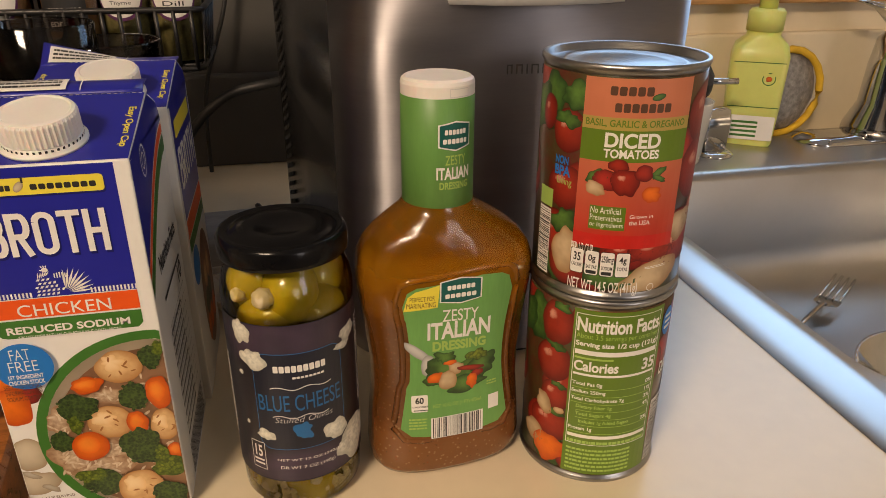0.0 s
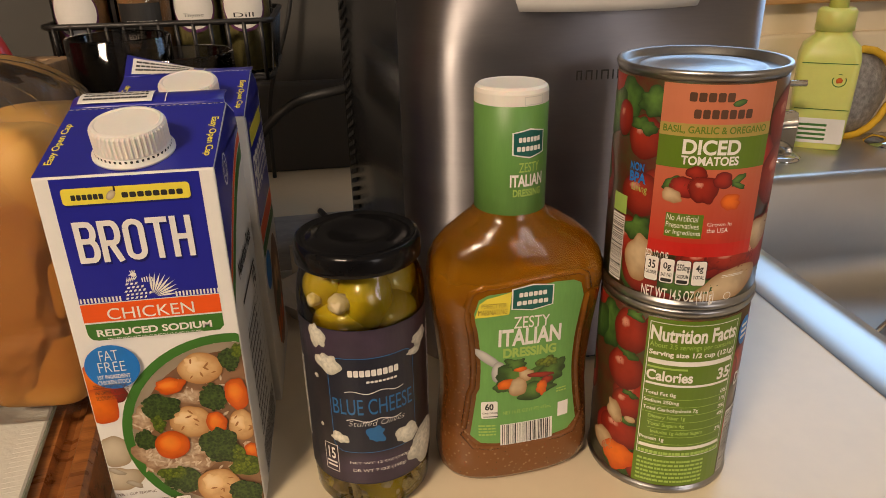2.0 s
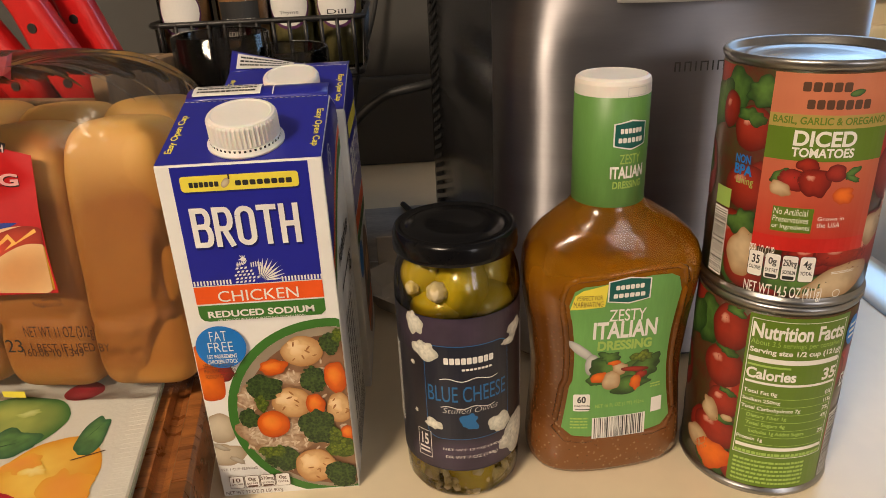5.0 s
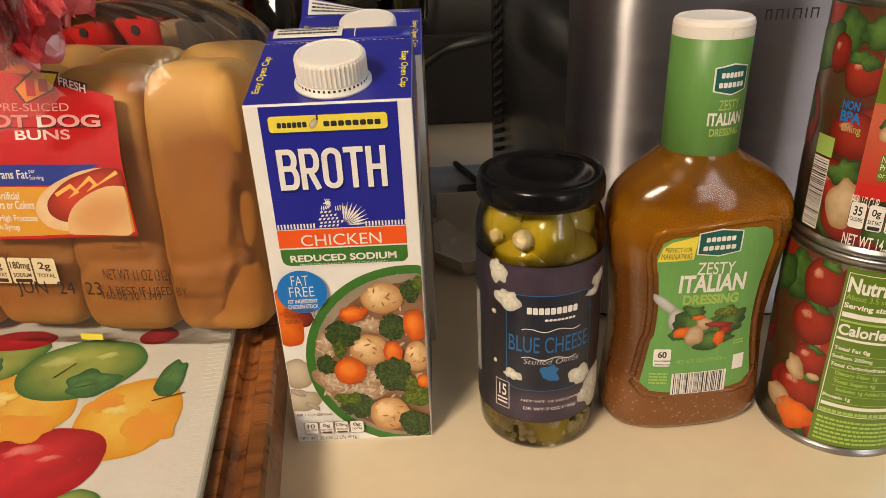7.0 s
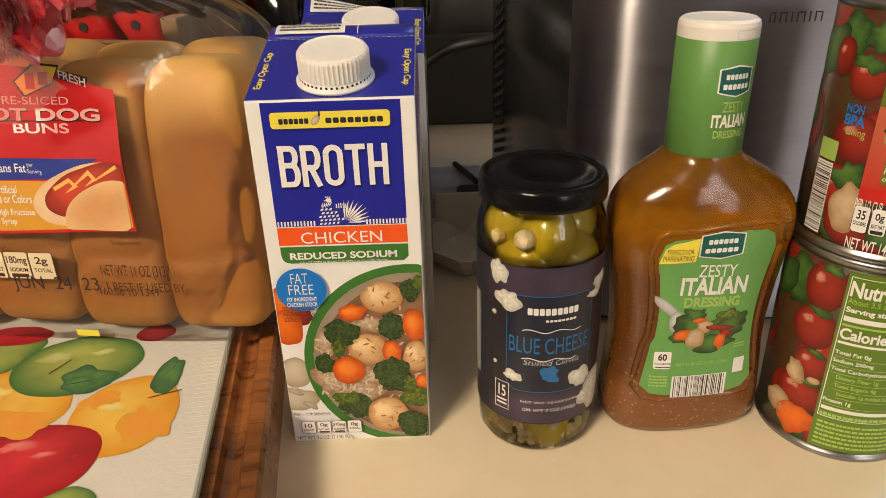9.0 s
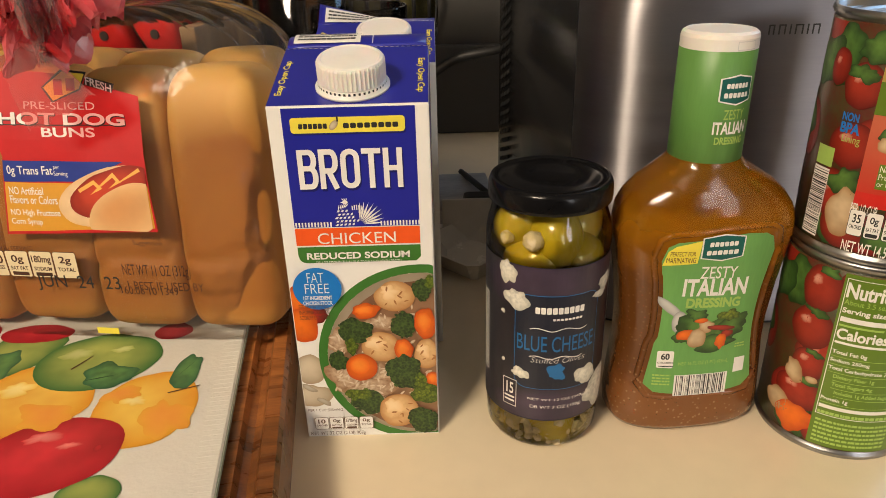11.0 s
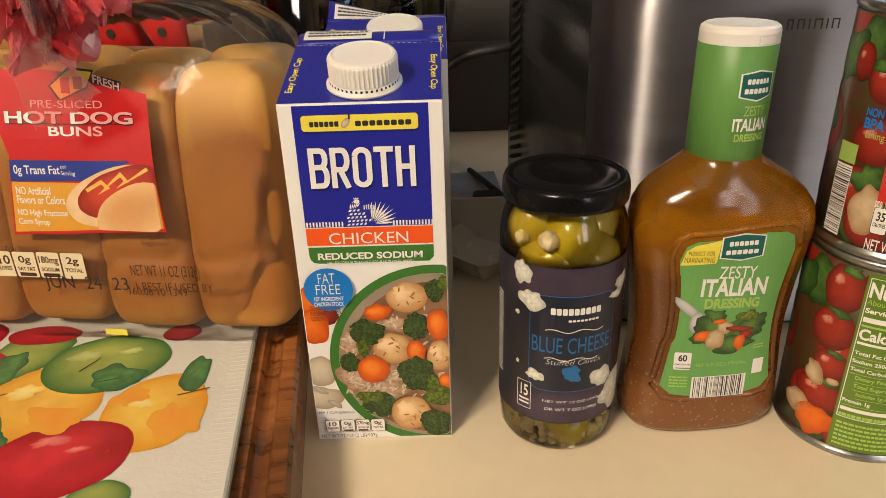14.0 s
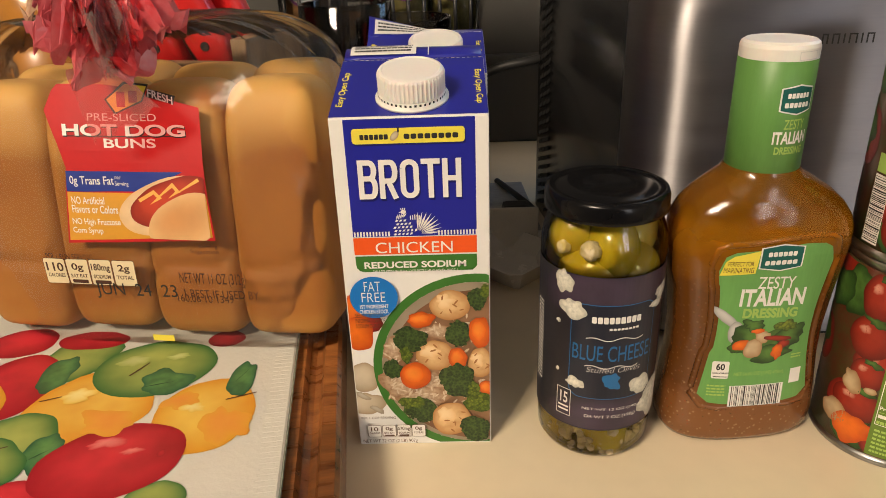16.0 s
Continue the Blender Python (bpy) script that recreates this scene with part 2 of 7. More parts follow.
def glyphs(text, bold):
    if (text, bold) not in GLYPHS:
        cu = bpy.data.curves.new("text", "FONT")
        cu.body, cu.offset, cu.resolution_u = text, bold, 6
        ob = new("text", cu)
        me = bpy.data.meshes.new_from_object(ob.evaluated_get(bpy.context.evaluated_depsgraph_get()))
        vs, fs = [tuple(v.co) for v in me.vertices], [tuple(p.vertices) for p in me.polygons]
        bpy.data.objects.remove(ob)
        bpy.data.curves.remove(cu)
        bpy.data.meshes.remove(me)
        x0, x1 = min(v[0] for v in vs), max(v[0] for v in vs)
        y0, y1 = min(v[1] for v in vs), max(v[1] for v in vs)
        GLYPHS[text, bold] = [((v[0] - x0) / (x1 - x0), (v[1] - y0) / (y1 - y0)) for v in vs], fs
    return GLYPHS[text, bold]


# rows of small printed marks that stay joined
TINY = {"small_print", "barcode", "brand_mark", "panel_bar", "vein_picture", "panel_rule", "teeth", "perforation", "crest", "back_print", "cap_lettering", "small_lettering", "panel_lettering", "claim_lettering", "floret_picture", "rice_grain_picture", "browning_picture"}


class Print:
    """Shapes gathered by name and material; lay() puts them on a surface."""

    def __init__(self):
        self.items, self.layer = {}, 0

    def put(self, key, pts, faces, tone=None, layer=None):
        vs, fs, ts = self.items.setdefault(key, ([], [], []))
        k = len(vs)
        h = (self.layer if layer is None else layer)
        vs += [(x, y, h) for x, y in pts]
        fs += [tuple(i + k for i in f) for f in faces]
        ts += tone or [0.5] * len(pts)

    def poly(self, name, mat, pts, layer=None):
        self.put((name, mat.name), pts, [tuple(range(len(pts)))], None, layer)

    def rect(self, name, mat, x0, y0, x1, y1, r=0.0, layer=None):
        if r:
            self.poly(name, mat, [p[:2] for p in round_rect(x0, y0, x1, y1, r, 0, 5)], layer)
        else:
            self.poly(name, mat, [(x0, y0), (x1, y0), (x1, y1), (x0, y1)], layer)

    def grade(self, name, mat, x0, y0, x1, y1, layer):
        """A field whose tone runs from its top to its foot."""
        rows = [y1 + (y0 - y1) * k / 8 for k in range(9)]
        self.put((name, mat.name), [(x, y) for y in rows for x in (x0, x1)], [(2 * k, 2 * k + 2, 2 * k + 3, 2 * k + 1) for k in range(8)], [max(0, k / 8) ** 1.6 for k in range(9) for _ in (0, 1)], layer)

    def ring(self, name, mat, cx, cy, r0, r1, sy=1.0, layer=None, n=40):
        pts = [(cx + r * math.cos(2 * math.pi * k / n), cy + sy * r * math.sin(2 * math.pi * k / n)) for r in (r0, r1) for k in range(n)]
        self.put((name, mat.name), pts, [(k, (k + 1) % n, n + (k + 1) % n, n + k) for k in range(n)], None, layer)

    def frame_line(self, name, mat, x0, y0, x1, y1, w, layer=None):
        for q in ((x0, y0, x1, y0 + w), (x0, y1 - w, x1, y1), (x0, y0 + w, x0 + w, y1 - w), (x1 - w, y0 + w, x1, y1 - w)):
            self.rect(name, mat, *q, layer=layer)

    def text(self, name, mat, s, x0, y0, x1, y1, bold=0.0, layer=None, slant=0.0, rise=0.0):
        vs, fs = glyphs(s, bold)
        w, h = x1 - x0, y1 - y0
        self.put((name, mat.name), [(x0 + u * w + slant * v * h, y0 + v * h + rise * (u - 0.5)) for u, v in vs], fs, None, layer)

    def stroke(self, name, mat, path, w, layer):
        """A line of even width along a path, mitred at its bends."""
        pts = [Vector(p) for p in path]
        left, right = [], []
        for i, p in enumerate(pts):
            d0 = (p - pts[i - 1]).normalized() if i else (pts[1] - p).normalized()
            d1 = (pts[i + 1] - p).normalized() if i < len(pts) - 1 else d0
            d = (d0 + d1).normalized()
            k = 0.5 * w / max(0.4, d.dot(d1))
            left.append((p.x - d.y * k, p.y + d.x * k))
            right.append((p.x + d.y * k, p.y - d.x * k))
        n = len(pts)
        self.put((name, mat.name), left + right, [(i, n + i, n + i + 1, i + 1) for i in range(n - 1)], None, layer)

    def narrow_title(self, name, mat, x0, y0, x1, y1, layer):
        """The word BROTH in narrow heavy capitals."""
        h, gap = y1 - y0, 0.022 * (x1 - x0)
        w = (x1 - x0 - 4 * gap) / 5
        s, q = 0.29 * w, w / 2
        bend = lambda cx, cy, rx, ry, a0, a1: [(cx + rx * math.cos(radians(a)), cy + ry * math.sin(radians(a))) for a in np.linspace(a0, a1, 9)]
        for k, c in enumerate("BROTH"):
            X, Y = x0 + k * (w + gap), y0
            mid = 0.53 * h if c == "B" else 0.46 * h
            r1, top = (h - s / 2 - mid) / 2, h - s / 2
            paths = []
            if c in "BRH":
                paths.append([(s / 2, 0), (s / 2, h)])
            if c in "BR":
                cx = w - s / 2 - min(r1, 0.24 * w)
                paths.append([(s, top)] + bend(cx, mid + r1, min(r1, 0.24 * w), r1, 90, -90) + [(s, mid)])
            if c == "B":
                r2 = (mid - s / 2) / 2
                paths.append([(s, mid)] + bend(w - s / 2 - 0.22 * w + 0.02 * w, s / 2 + r2, 0.24 * w, r2, 90, -90) + [(s, s / 2)])
            if c == "R":
                paths.append([(0.52 * w, mid - s * 0.4), (w - s / 2, 0)])
            if c == "O":
                a = 0.5 * w - s / 2
                paths.append(bend(q, h - s / 2 - a, a, a, 180, 0) + bend(q, s / 2 + a, a, a, 0, -180) + [(s / 2, h - s / 2 - a)])
            if c == "T":
                paths += [[(0, top), (w, top)], [(q, 0), (q, h - s)]]
            if c == "H":
                paths += [[(w - s / 2, 0), (w - s / 2, h)], [(s, 0.5 * h), (w - s, 0.5 * h)]]
            for i, pth in enumerate(paths):
                self.stroke(name, mat, [(X + a, Y + b, 0) for a, b in pth], s, layer + 0.12 * i)

    def scatter(self, name, mat, cx, cy, rx, ry, count, a, b, seed, layer, clip=None, spin=True):
        """Many small rounds over an oval field, each with its own tone from middle to rim."""
        rnd, n = random.Random(seed), 9
        for k in range(count):
            q, g = math.sqrt(rnd.random()), rnd.uniform(0, 6.283)
            x, y, t = cx + rx * q * math.cos(g), cy + ry * q * math.sin(g), rnd.uniform(0, 3.14) if spin else 0
            f = rnd.uniform(0.7, 1.25)
            pts = [(x - 0.25 * b * f, y + 0.3 * b * f)] + [(x + a * f * math.cos(v) * math.cos(t) - b * f * math.sin(v) * math.sin(t), y + a * f * math.cos(v) * math.sin(t) + b * f * math.sin(v) * math.cos(t)) for v in [6.283 * i / n for i in range(n)]]
            if clip:
                pts = [(min(max(u, clip[0]), clip[2]), min(max(v, clip[1]), clip[3])) for u, v in pts]
            base = rnd.uniform(0, 0.35)
            self.put((name, mat.name, "many%d" % seed), pts, [(0, 1 + i, 1 + (i + 1) % n) for i in range(n)], [base] + [0.6 + base] * n, layer + 0.012 * k)

    def blob(self, name, mat, cx, cy, rx, ry, seed=0, rough=0.12, lumps=5, clip=None, turn=0.0, layer=None, light=(-0.25, 0.3), n=36):
        """An uneven round with its tone running from a bright spot to the rim."""
        rnd = random.Random(seed)
        ph = [(rnd.uniform(0, 6.28), rnd.uniform(0.4, 1)) for _ in range(lumps + 3)]
        ct, st = math.cos(radians(turn)), math.sin(radians(turn))
        pts, tone = [], []
        for ring_no in range(6):
            q = ring_no / 5
            for k in range(n):
                a = 2 * math.pi * k / n
                r = 1 + rough * sum(w * math.sin((j + 2) * a + p) / (1 + 0.35 * j) for j, (p, w) in enumerate(ph)) * 0.6
                ux = light[0] * (1 - q) + q * r * math.cos(a)
                uy = light[1] * (1 - q) + q * r * math.sin(a)
                x, y = cx + rx * ux * ct - ry * uy * st, cy + rx * ux * st + ry * uy * ct
                if clip:
                    x, y = min(max(x, clip[0]), clip[2]), min(max(y, clip[1]), clip[3])
                pts.append((x, y))
                tone.append(q * q)
        faces = [(i * n + k, i * n + (k + 1) % n, (i + 1) * n + (k + 1) % n, (i + 1) * n + k) for i in range(5) for k in range(n)]
        self.put((name, mat.name, len(self.items)), pts, faces, tone, layer)

    def lines(self, name, mat, x0, y0, x1, y1, rows, fill=0.55, layer=None, seed=1):
        """Writing too small to read, as bars."""
        rnd, h = random.Random(seed), (y1 - y0) / rows
        for k in range(rows):
            x = x0
            while x < x1 - 0.2:
                w = min(rnd.uniform(1.0, 3.2), x1 - x)
                self.rect(name, mat, x, y0 + k * h, x + w * 0.82, y0 + (k + fill) * h, layer=layer)
                x += w

    def wordmark(self, name, mat, x0, y0, x1, y1, letters, layer):
        """A brand word as a row of plain blocks."""
        w = (x1 - x0) / letters
        for k in range(letters):
            self.rect(name, mat, x0 + (k + 0.08) * w, y0 + 0.12 * (y1 - y0), x0 + (k + 0.90) * w, y0 + 0.72 * (y1 - y0), min(0.2 * w, 0.2 * (y1 - y0)), layer)

    def barcode(self, name, x0, y0, x1, y1, layer, upright=True):
        self.rect(name + "_field", WHITEINK, x0, y0, x1, y1, layer=layer)
        rnd = random.Random(5)
        a, b = (x0, x1) if upright else (y0, y1)
        q = a + 1
        while q < b - 1.2:
            w = rnd.choice((0.25, 0.25, 0.5, 0.8))
            self.rect(name, BLACKINK, *((q, y0 + 0.3, q + w, y1 - 0.3) if upright else (x0 + 0.3, q, x1 - 0.3, q + w)), layer=layer + 0.6)
            q += w + rnd.choice((0.3, 0.3, 0.55, 0.8))

    def lay(self, parent, f, cut=None, cutv=None, step=0.00011):
        """One mesh for each name and material; cut: widest strip in millimetres on a curved surface."""
        for (name, mname, *_), (vs, fs, ts) in self.items.items():
            bm = bmesh.new()
            tl = bm.verts.layers.float.new("tone")
            made = []
            for v, t in zip(vs, ts):
                q = bm.verts.new(v)
                q[tl] = t
                made.append(q)
            for q in fs:
                try:
                    bm.faces.new([made[i] for i in q])
                except ValueError:
                    pass
            for axis, c in ((0, cut), (1, cutv)):
                if c:
                    a, b = min(v[axis] for v in vs), max(v[axis] for v in vs)
                    k = math.ceil(a / c)
                    while k * c < b:
                        no = (1, 0, 0) if axis == 0 else (0, 1, 0)
                        bmesh.ops.bisect_plane(bm, geom=bm.verts[:] + bm.edges[:] + bm.faces[:], dist=1e-5, plane_co=[k * c * i for i in no], plane_no=no)
                        k += 1
            for v in bm.verts:
                v.co = f(v.co.x / 1000, v.co.y / 1000, (v.co.z + 1) * step)
            bmesh.ops.recalc_face_normals(bm, faces=bm.faces[:])
            part(name, bm, bpy.data.materials[mname], parent, kind="stuff" if name in TINY else "")


def on_cylinder(r):
    return lambda u, v, h: Vector(((r + h) * math.sin(u / r), -(r + h) * math.cos(u / r), v))


# inks of the printed pictures
I_SOUP = ink("broth_picture", (0.34, 0.19, 0.10), (0.22, 0.105, 0.055), var=0.3, scale=90)
I_RICE = ink("rice_picture", (0.58, 0.44, 0.30), (0.34, 0.19, 0.10), var=0.4, scale=420, spots=(0.22, 0.11, 0.06))
I_MEAT = ink("dumpling_picture", (0.78, 0.54, 0.27), (0.42, 0.20, 0.065), var=0.25, scale=220, spots=(0.40, 0.17, 0.05))
I_GLAZE = ink("dumpling_glaze_picture", (0.84, 0.64, 0.38), (0.72, 0.47, 0.22), var=0.05, scale=120)
I_LEAFB = ink("fruit_leaf_picture", (0.13, 0.30, 0.09), (0.02, 0.115, 0.055), var=0.35, scale=110, spots=(0.01, 0.06, 0.03))
I_BROWNED = ink("browned_picture", (0.28, 0.10, 0.025), (0.40, 0.19, 0.06), var=0.1, scale=200)
I_CORE = ink("carrot_core_picture", (0.86, 0.26, 0.03), (0.74, 0.13, 0.008), var=0.1, scale=160)
I_GRAIN = ink("rice_grain_picture", (0.74, 0.64, 0.50), (0.50, 0.36, 0.23), var=0.1, scale=300)
I_RIM = ink("bowl_wall_picture", (0.50, 0.45, 0.36), (0.30, 0.24, 0.17), var=0.15, scale=60)
I_CARROT = ink("carrot_picture", (0.80, 0.17, 0.010), (0.50, 0.065, 0.005), var=0.12, scale=160)
I_BROC = ink("broccoli_picture", (0.035, 0.07, 0.018), (0.007, 0.018, 0.007), var=0.35, scale=700, spots=(0.07, 0.12, 0.025), kind="voronoi")
I_SPROUT = ink("light_broccoli_picture", (0.20, 0.25, 0.025), (0.045, 0.09, 0.010), var=0.35, scale=600, kind="voronoi")
I_MUSH = ink("mushroom_picture", (0.62, 0.54, 0.40), (0.36, 0.27, 0.17), var=0.1, scale=90)
I_TOM = ink("tomato_picture", (0.38, 0.030, 0.014), (0.10, 0.005, 0.004), var=0.25, scale=120, spots=(0.15, 0.010, 0.006))
I_TOMD = ink("dark_tomato_picture", (0.45, 0.03, 0.02), (0.12, 0.008, 0.006), var=0.2, scale=110)
I_SHINE = ink("shine_picture", (0.66, 0.30, 0.22), (0.36, 0.035, 0.018), var=0.1, scale=90)
I_LEAF = ink("leaf_picture", (0.10, 0.22, 0.04), (0.015, 0.05, 0.012), var=0.3, scale=160)
I_GARLIC = ink("garlic_picture", (0.62, 0.48, 0.30), (0.36, 0.20, 0.09), var=0.2, scale=120)
I_CHEESE = ink("cheese_picture", (0.80, 0.78, 0.68), (0.50, 0.48, 0.40), var=0.3, scale=500, spots=(0.30, 0.32, 0.30))
I_FRUITG = ink("green_fruit_picture", (0.42, 0.47, 0.12), (0.035, 0.15, 0.04), var=0.25, scale=45, spots=(0.03, 0.13, 0.03))
I_FRUITY = ink("yellow_fruit_picture", (0.84, 0.60, 0.11), (0.70, 0.33, 0.02), var=0.25, scale=40, spots=(0.62, 0.20, 0.02))
I_FRUITR = ink("red_fruit_picture", (0.66, 0.035, 0.05), (0.36, 0.008, 0.018), var=0.25, scale=45)
I_CRUMB = ink("bun_crumb_picture", (0.78, 0.60, 0.38), (0.70, 0.47, 0.25), var=0.1, scale=120)
MUSTARD = material("mustard_ink", (0.80, 0.44, 0.10), 0.45, var=0.06)
I_BLUSH = ink("blush_picture", (0.78, 0.34, 0.06), (0.74, 0.38, 0.04), var=0.2, scale=60, spots=(0.70, 0.22, 0.03))
I_SHEEN = ink("apple_sheen_picture", (0.76, 0.22, 0.20), (0.60, 0.04, 0.05), var=0.2, scale=80)
I_PALEG = ink("green_sheen_picture", (0.55, 0.60, 0.25), (0.36, 0.43, 0.11), var=0.15, scale=60)
I_PALEY = ink("yellow_sheen_picture", (0.88, 0.74, 0.30), (0.82, 0.55, 0.09), var=0.1, scale=60)
VEIN = material("vein_ink", (0.02, 0.07, 0.03), 0.5, var=0.1)
I_FRANK = ink("sausage_picture", (0.55, 0.06, 0.03), (0.25, 0.02, 0.012), var=0.12, scale=120)
I_BUN = ink("bun_picture", (0.62, 0.30, 0.11), (0.72, 0.46, 0.22), var=0.1, scale=90)
I_HAZE = ink("label_haze_picture", (0.060, 0.040, 0.072), (0.022, 0.016, 0.028), var=0.3, scale=60, spots=(0.02, 0.015, 0.025))


# ---- the room ----
def slab(name, x0, y0, z0, x1, y1, z1, mat, bevel=0.0):
    return part(name, box(x0, y0, z0, x1, y1, z1, bevel), mat, kind="structure")


slab("floor", -2.2, -3.2, -0.05, 2.2, 0.75, 0.0, FLOORMAT)
slab("ceiling", -2.2, -3.2, 2.40, 2.2, 0.75, 2.45, CEILING)
slab("wall_west", -2.3, -3.2, 0, -2.2, 0.75, 2.4, CREAMPAINT)
slab("wall_east", 2.2, -3.2, 0, 2.3, 0.75, 2.4, CREAMPAINT)
# unseen closing wall, kept dark so the steel front reflects a dark room
slab("wall_south", -2.3, -3.3, 0, 2.3, -3.2, 2.4, DARKREFLECT)
# north wall: grey-green darkened for shade on one side, cream round the window over the sink
slab("wall_north_1", -2.2, 0.60, 0, 0.40, 0.75, 2.4, SHADEDWALL)
slab("wall_north_2", 0.40, 0.60, 0, 2.2, 0.75, 1.16, CREAMPAINT)
slab("wall_north_3", 0.40, 0.60, 2.02, 2.2, 0.75, 2.4, CREAMPAINT)
slab("wall_north_4", 1.45, 0.60, 1.16, 2.2, 0.75, 2.02, CREAMPAINT)
slab("wall_north_5", 0.40, 0.60, 1.16, 0.50, 0.75, 2.02, CREAMPAINT)
slab("trim_1", 0.40, 0.575, 1.082, 1.9, 0.60, 1.16, OAKTRIM, 0.003)
slab("trim_2", 0.40, 0.586, 0.90, 1.9, 0.60, 1.043, CREAMPAINT, 0.004)
slab("trim_3", -1.2, 0.586, 0.90, 0.39, 0.60, 1.012, SHADEDWALL, 0.004)
window = tagged(thing("window_1", "white-framed kitchen window over the sink", "window"), kind="structure")
for x0, x1, z0, z1 in ((0.50, 0.53, 1.16, 2.02), (1.42, 1.45, 1.16, 2.02), (0.53, 1.42, 1.16, 1.20), (0.53, 1.42, 1.98, 2.02), (0.53, 1.42, 1.575, 1.605)):
    part("window_frame", box(x0, 0.66, z0, x1, 0.70, z1, 0.003), WHITE, window)

# unseen frame added round the streak lamp; the wall has no opening here
window = tagged(thing("window_2", "tall white-framed window in the opposite wall", "window"), kind="structure")
for x0, x1, z0, z1 in ((1.16, 1.20, 0.82, 2.18), (2.10, 2.14, 0.82, 2.18), (1.20, 2.10, 0.82, 0.86), (1.20, 2.10, 2.14, 2.18)):
    part("window_frame", box(x0, -3.198, z0, x1, -3.15, z1, 0.003), WHITE, window)

# worktop with a cut-out for the sink, and the base cabinet below it
X0, X1, Y0, Y1 = -1.2, 1.9, -0.14, 0.60
SX0, SX1, SY0, SY1 = 0.452, 1.27, -0.075, 0.565
worktop = tagged(thing("worktop", "cream laminate kitchen worktop, slightly stained", "worktop"), kind="structure")
for q in ((X0, Y0, SX0 + 0.012, Y1), (SX1 - 0.012, Y0, X1, Y1), (SX0 + 0.012, Y0, SX1 - 0.012, SY0 + 0.012), (SX0 + 0.012, SY1 - 0.012, SX1 - 0.012, Y1)):
    part("top_board", box(q[0], q[1], 0.862, q[2], q[3], 0.90), LAMINATE, worktop)
slab("base_cabinet", X0, Y0 + 0.03, 0.0, 0.40, Y1, 0.860, CABINET)
slab("base_cabinet_2", 1.32, Y0 + 0.03, 0.0, X1, Y1, 0.860, CABINET)
slab("base_cabinet_3", 0.40, Y0 + 0.03, 0.0, 1.32, Y0 + 0.05, 0.860, CABINET)

# ---- sink and what stands round it ----
sink = thing("kitchen_sink", "worn stainless steel drop-in sink set in the worktop", "sink")
BX0, BX1, BY0, BY1 = 0.505, 1.215, -0.01, 0.425
loops = [round_rect(SX0, SY0, SX1, SY1, 0.03, 0.9005), round_rect(SX0 + 0.002, SY0 + 0.002, SX1 - 0.002, SY1 - 0.002, 0.03, 0.9022),
         round_rect(SX0 + 0.012, SY0 + 0.012, SX1 - 0.012, SY1 - 0.012, 0.03, 0.9055), round_rect(SX0 + 0.025, SY0 + 0.025, SX1 - 0.025, SY1 - 0.025, 0.03, 0.9092), round_rect(SX0 + 0.032, SY0 + 0.032, SX1 - 0.032, SY1 - 0.032, 0.035, 0.9094),
         round_rect(BX0 - 0.012, BY0 - 0.012, BX1 + 0.012, BY1 + 0.012, 0.062, 0.9045), round_rect(BX0 - 0.003, BY0 - 0.003, BX1 + 0.003, BY1 + 0.003, 0.06, 0.902),
         round_rect(BX0 + 0.002, BY0 + 0.002, BX1 - 0.002, BY1 - 0.002, 0.06, 0.893), round_rect(BX0 + 0.008, BY0 + 0.008, BX1 - 0.008, BY1 - 0.008, 0.06, 0.80),
         round_rect(BX0 + 0.016, BY0 + 0.016, BX1 - 0.016, BY1 - 0.016, 0.06, 0.765), round_rect(BX0 + 0.04, BY0 + 0.04, BX1 - 0.04, BY1 - 0.04, 0.05, 0.748),
         round_rect(BX0 + 0.25, BY0 + 0.16, BX1 - 0.25, BY1 - 0.16, 0.04, 0.744)]
part("basin", loft(loops, False, True), SINKSTEEL, sink, smooth=True)
part("drain", lathe([(0.0, 0.7455), (0.03, 0.7455), (0.042, 0.749), (0.044, 0.746)], 40), CHROME, sink).location = (0.86, 0.2, 0)

faucet = thing("faucet", "chrome kitchen faucet on the sink deck", "faucet", pose(0.945, 0.515, 0.905))
part("deck_plate", loft([round_rect(-0.13, -0.032, 0.13, 0.032, 0.031, 0.0), round_rect(-0.13, -0.032, 0.13, 0.032, 0.031, 0.005), round_rect(-0.118, -0.024, 0.118, 0.024, 0.023, 0.012)], True, True), CHROME, faucet, smooth=True)
part("body", lathe([(0.05, 0.010), (0.048, 0.022), (0.036, 0.05), (0.034, 0.10), (0.03, 0.135), (0.018, 0.15), (0.0, 0.152)], 40), CHROME, faucet, smooth=True)
part("spout", tube(curve_points([(0, 0, 0.11), (0.0, -0.07, 0.20), (0.0, -0.16, 0.215), (0.0, -0.22, 0.17)], 8), 0.012, 14), CHROME, faucet, smooth=True)
part("lever", loft([round_rect(-0.012, -0.012, 0.012, 0.012, 0.006, 0.145), round_rect(-0.05, -0.012, -0.02, 0.012, 0.006, 0.175), round_rect(-0.085, -0.009, -0.065, 0.009, 0.006, 0.185)], True, True), CHROME, faucet, smooth=True)

valve = thing("sprayer_holder", "chrome flanged fitting with an upright flat paddle", "sink fitting", pose(0.672, 0.492, 0.905, 0, 0, 10))
part("flange", lathe([(0.026, 0), (0.026, 0.004), (0.018, 0.008), (0.0, 0.0085)], 40), CHROME, valve, smooth=True)
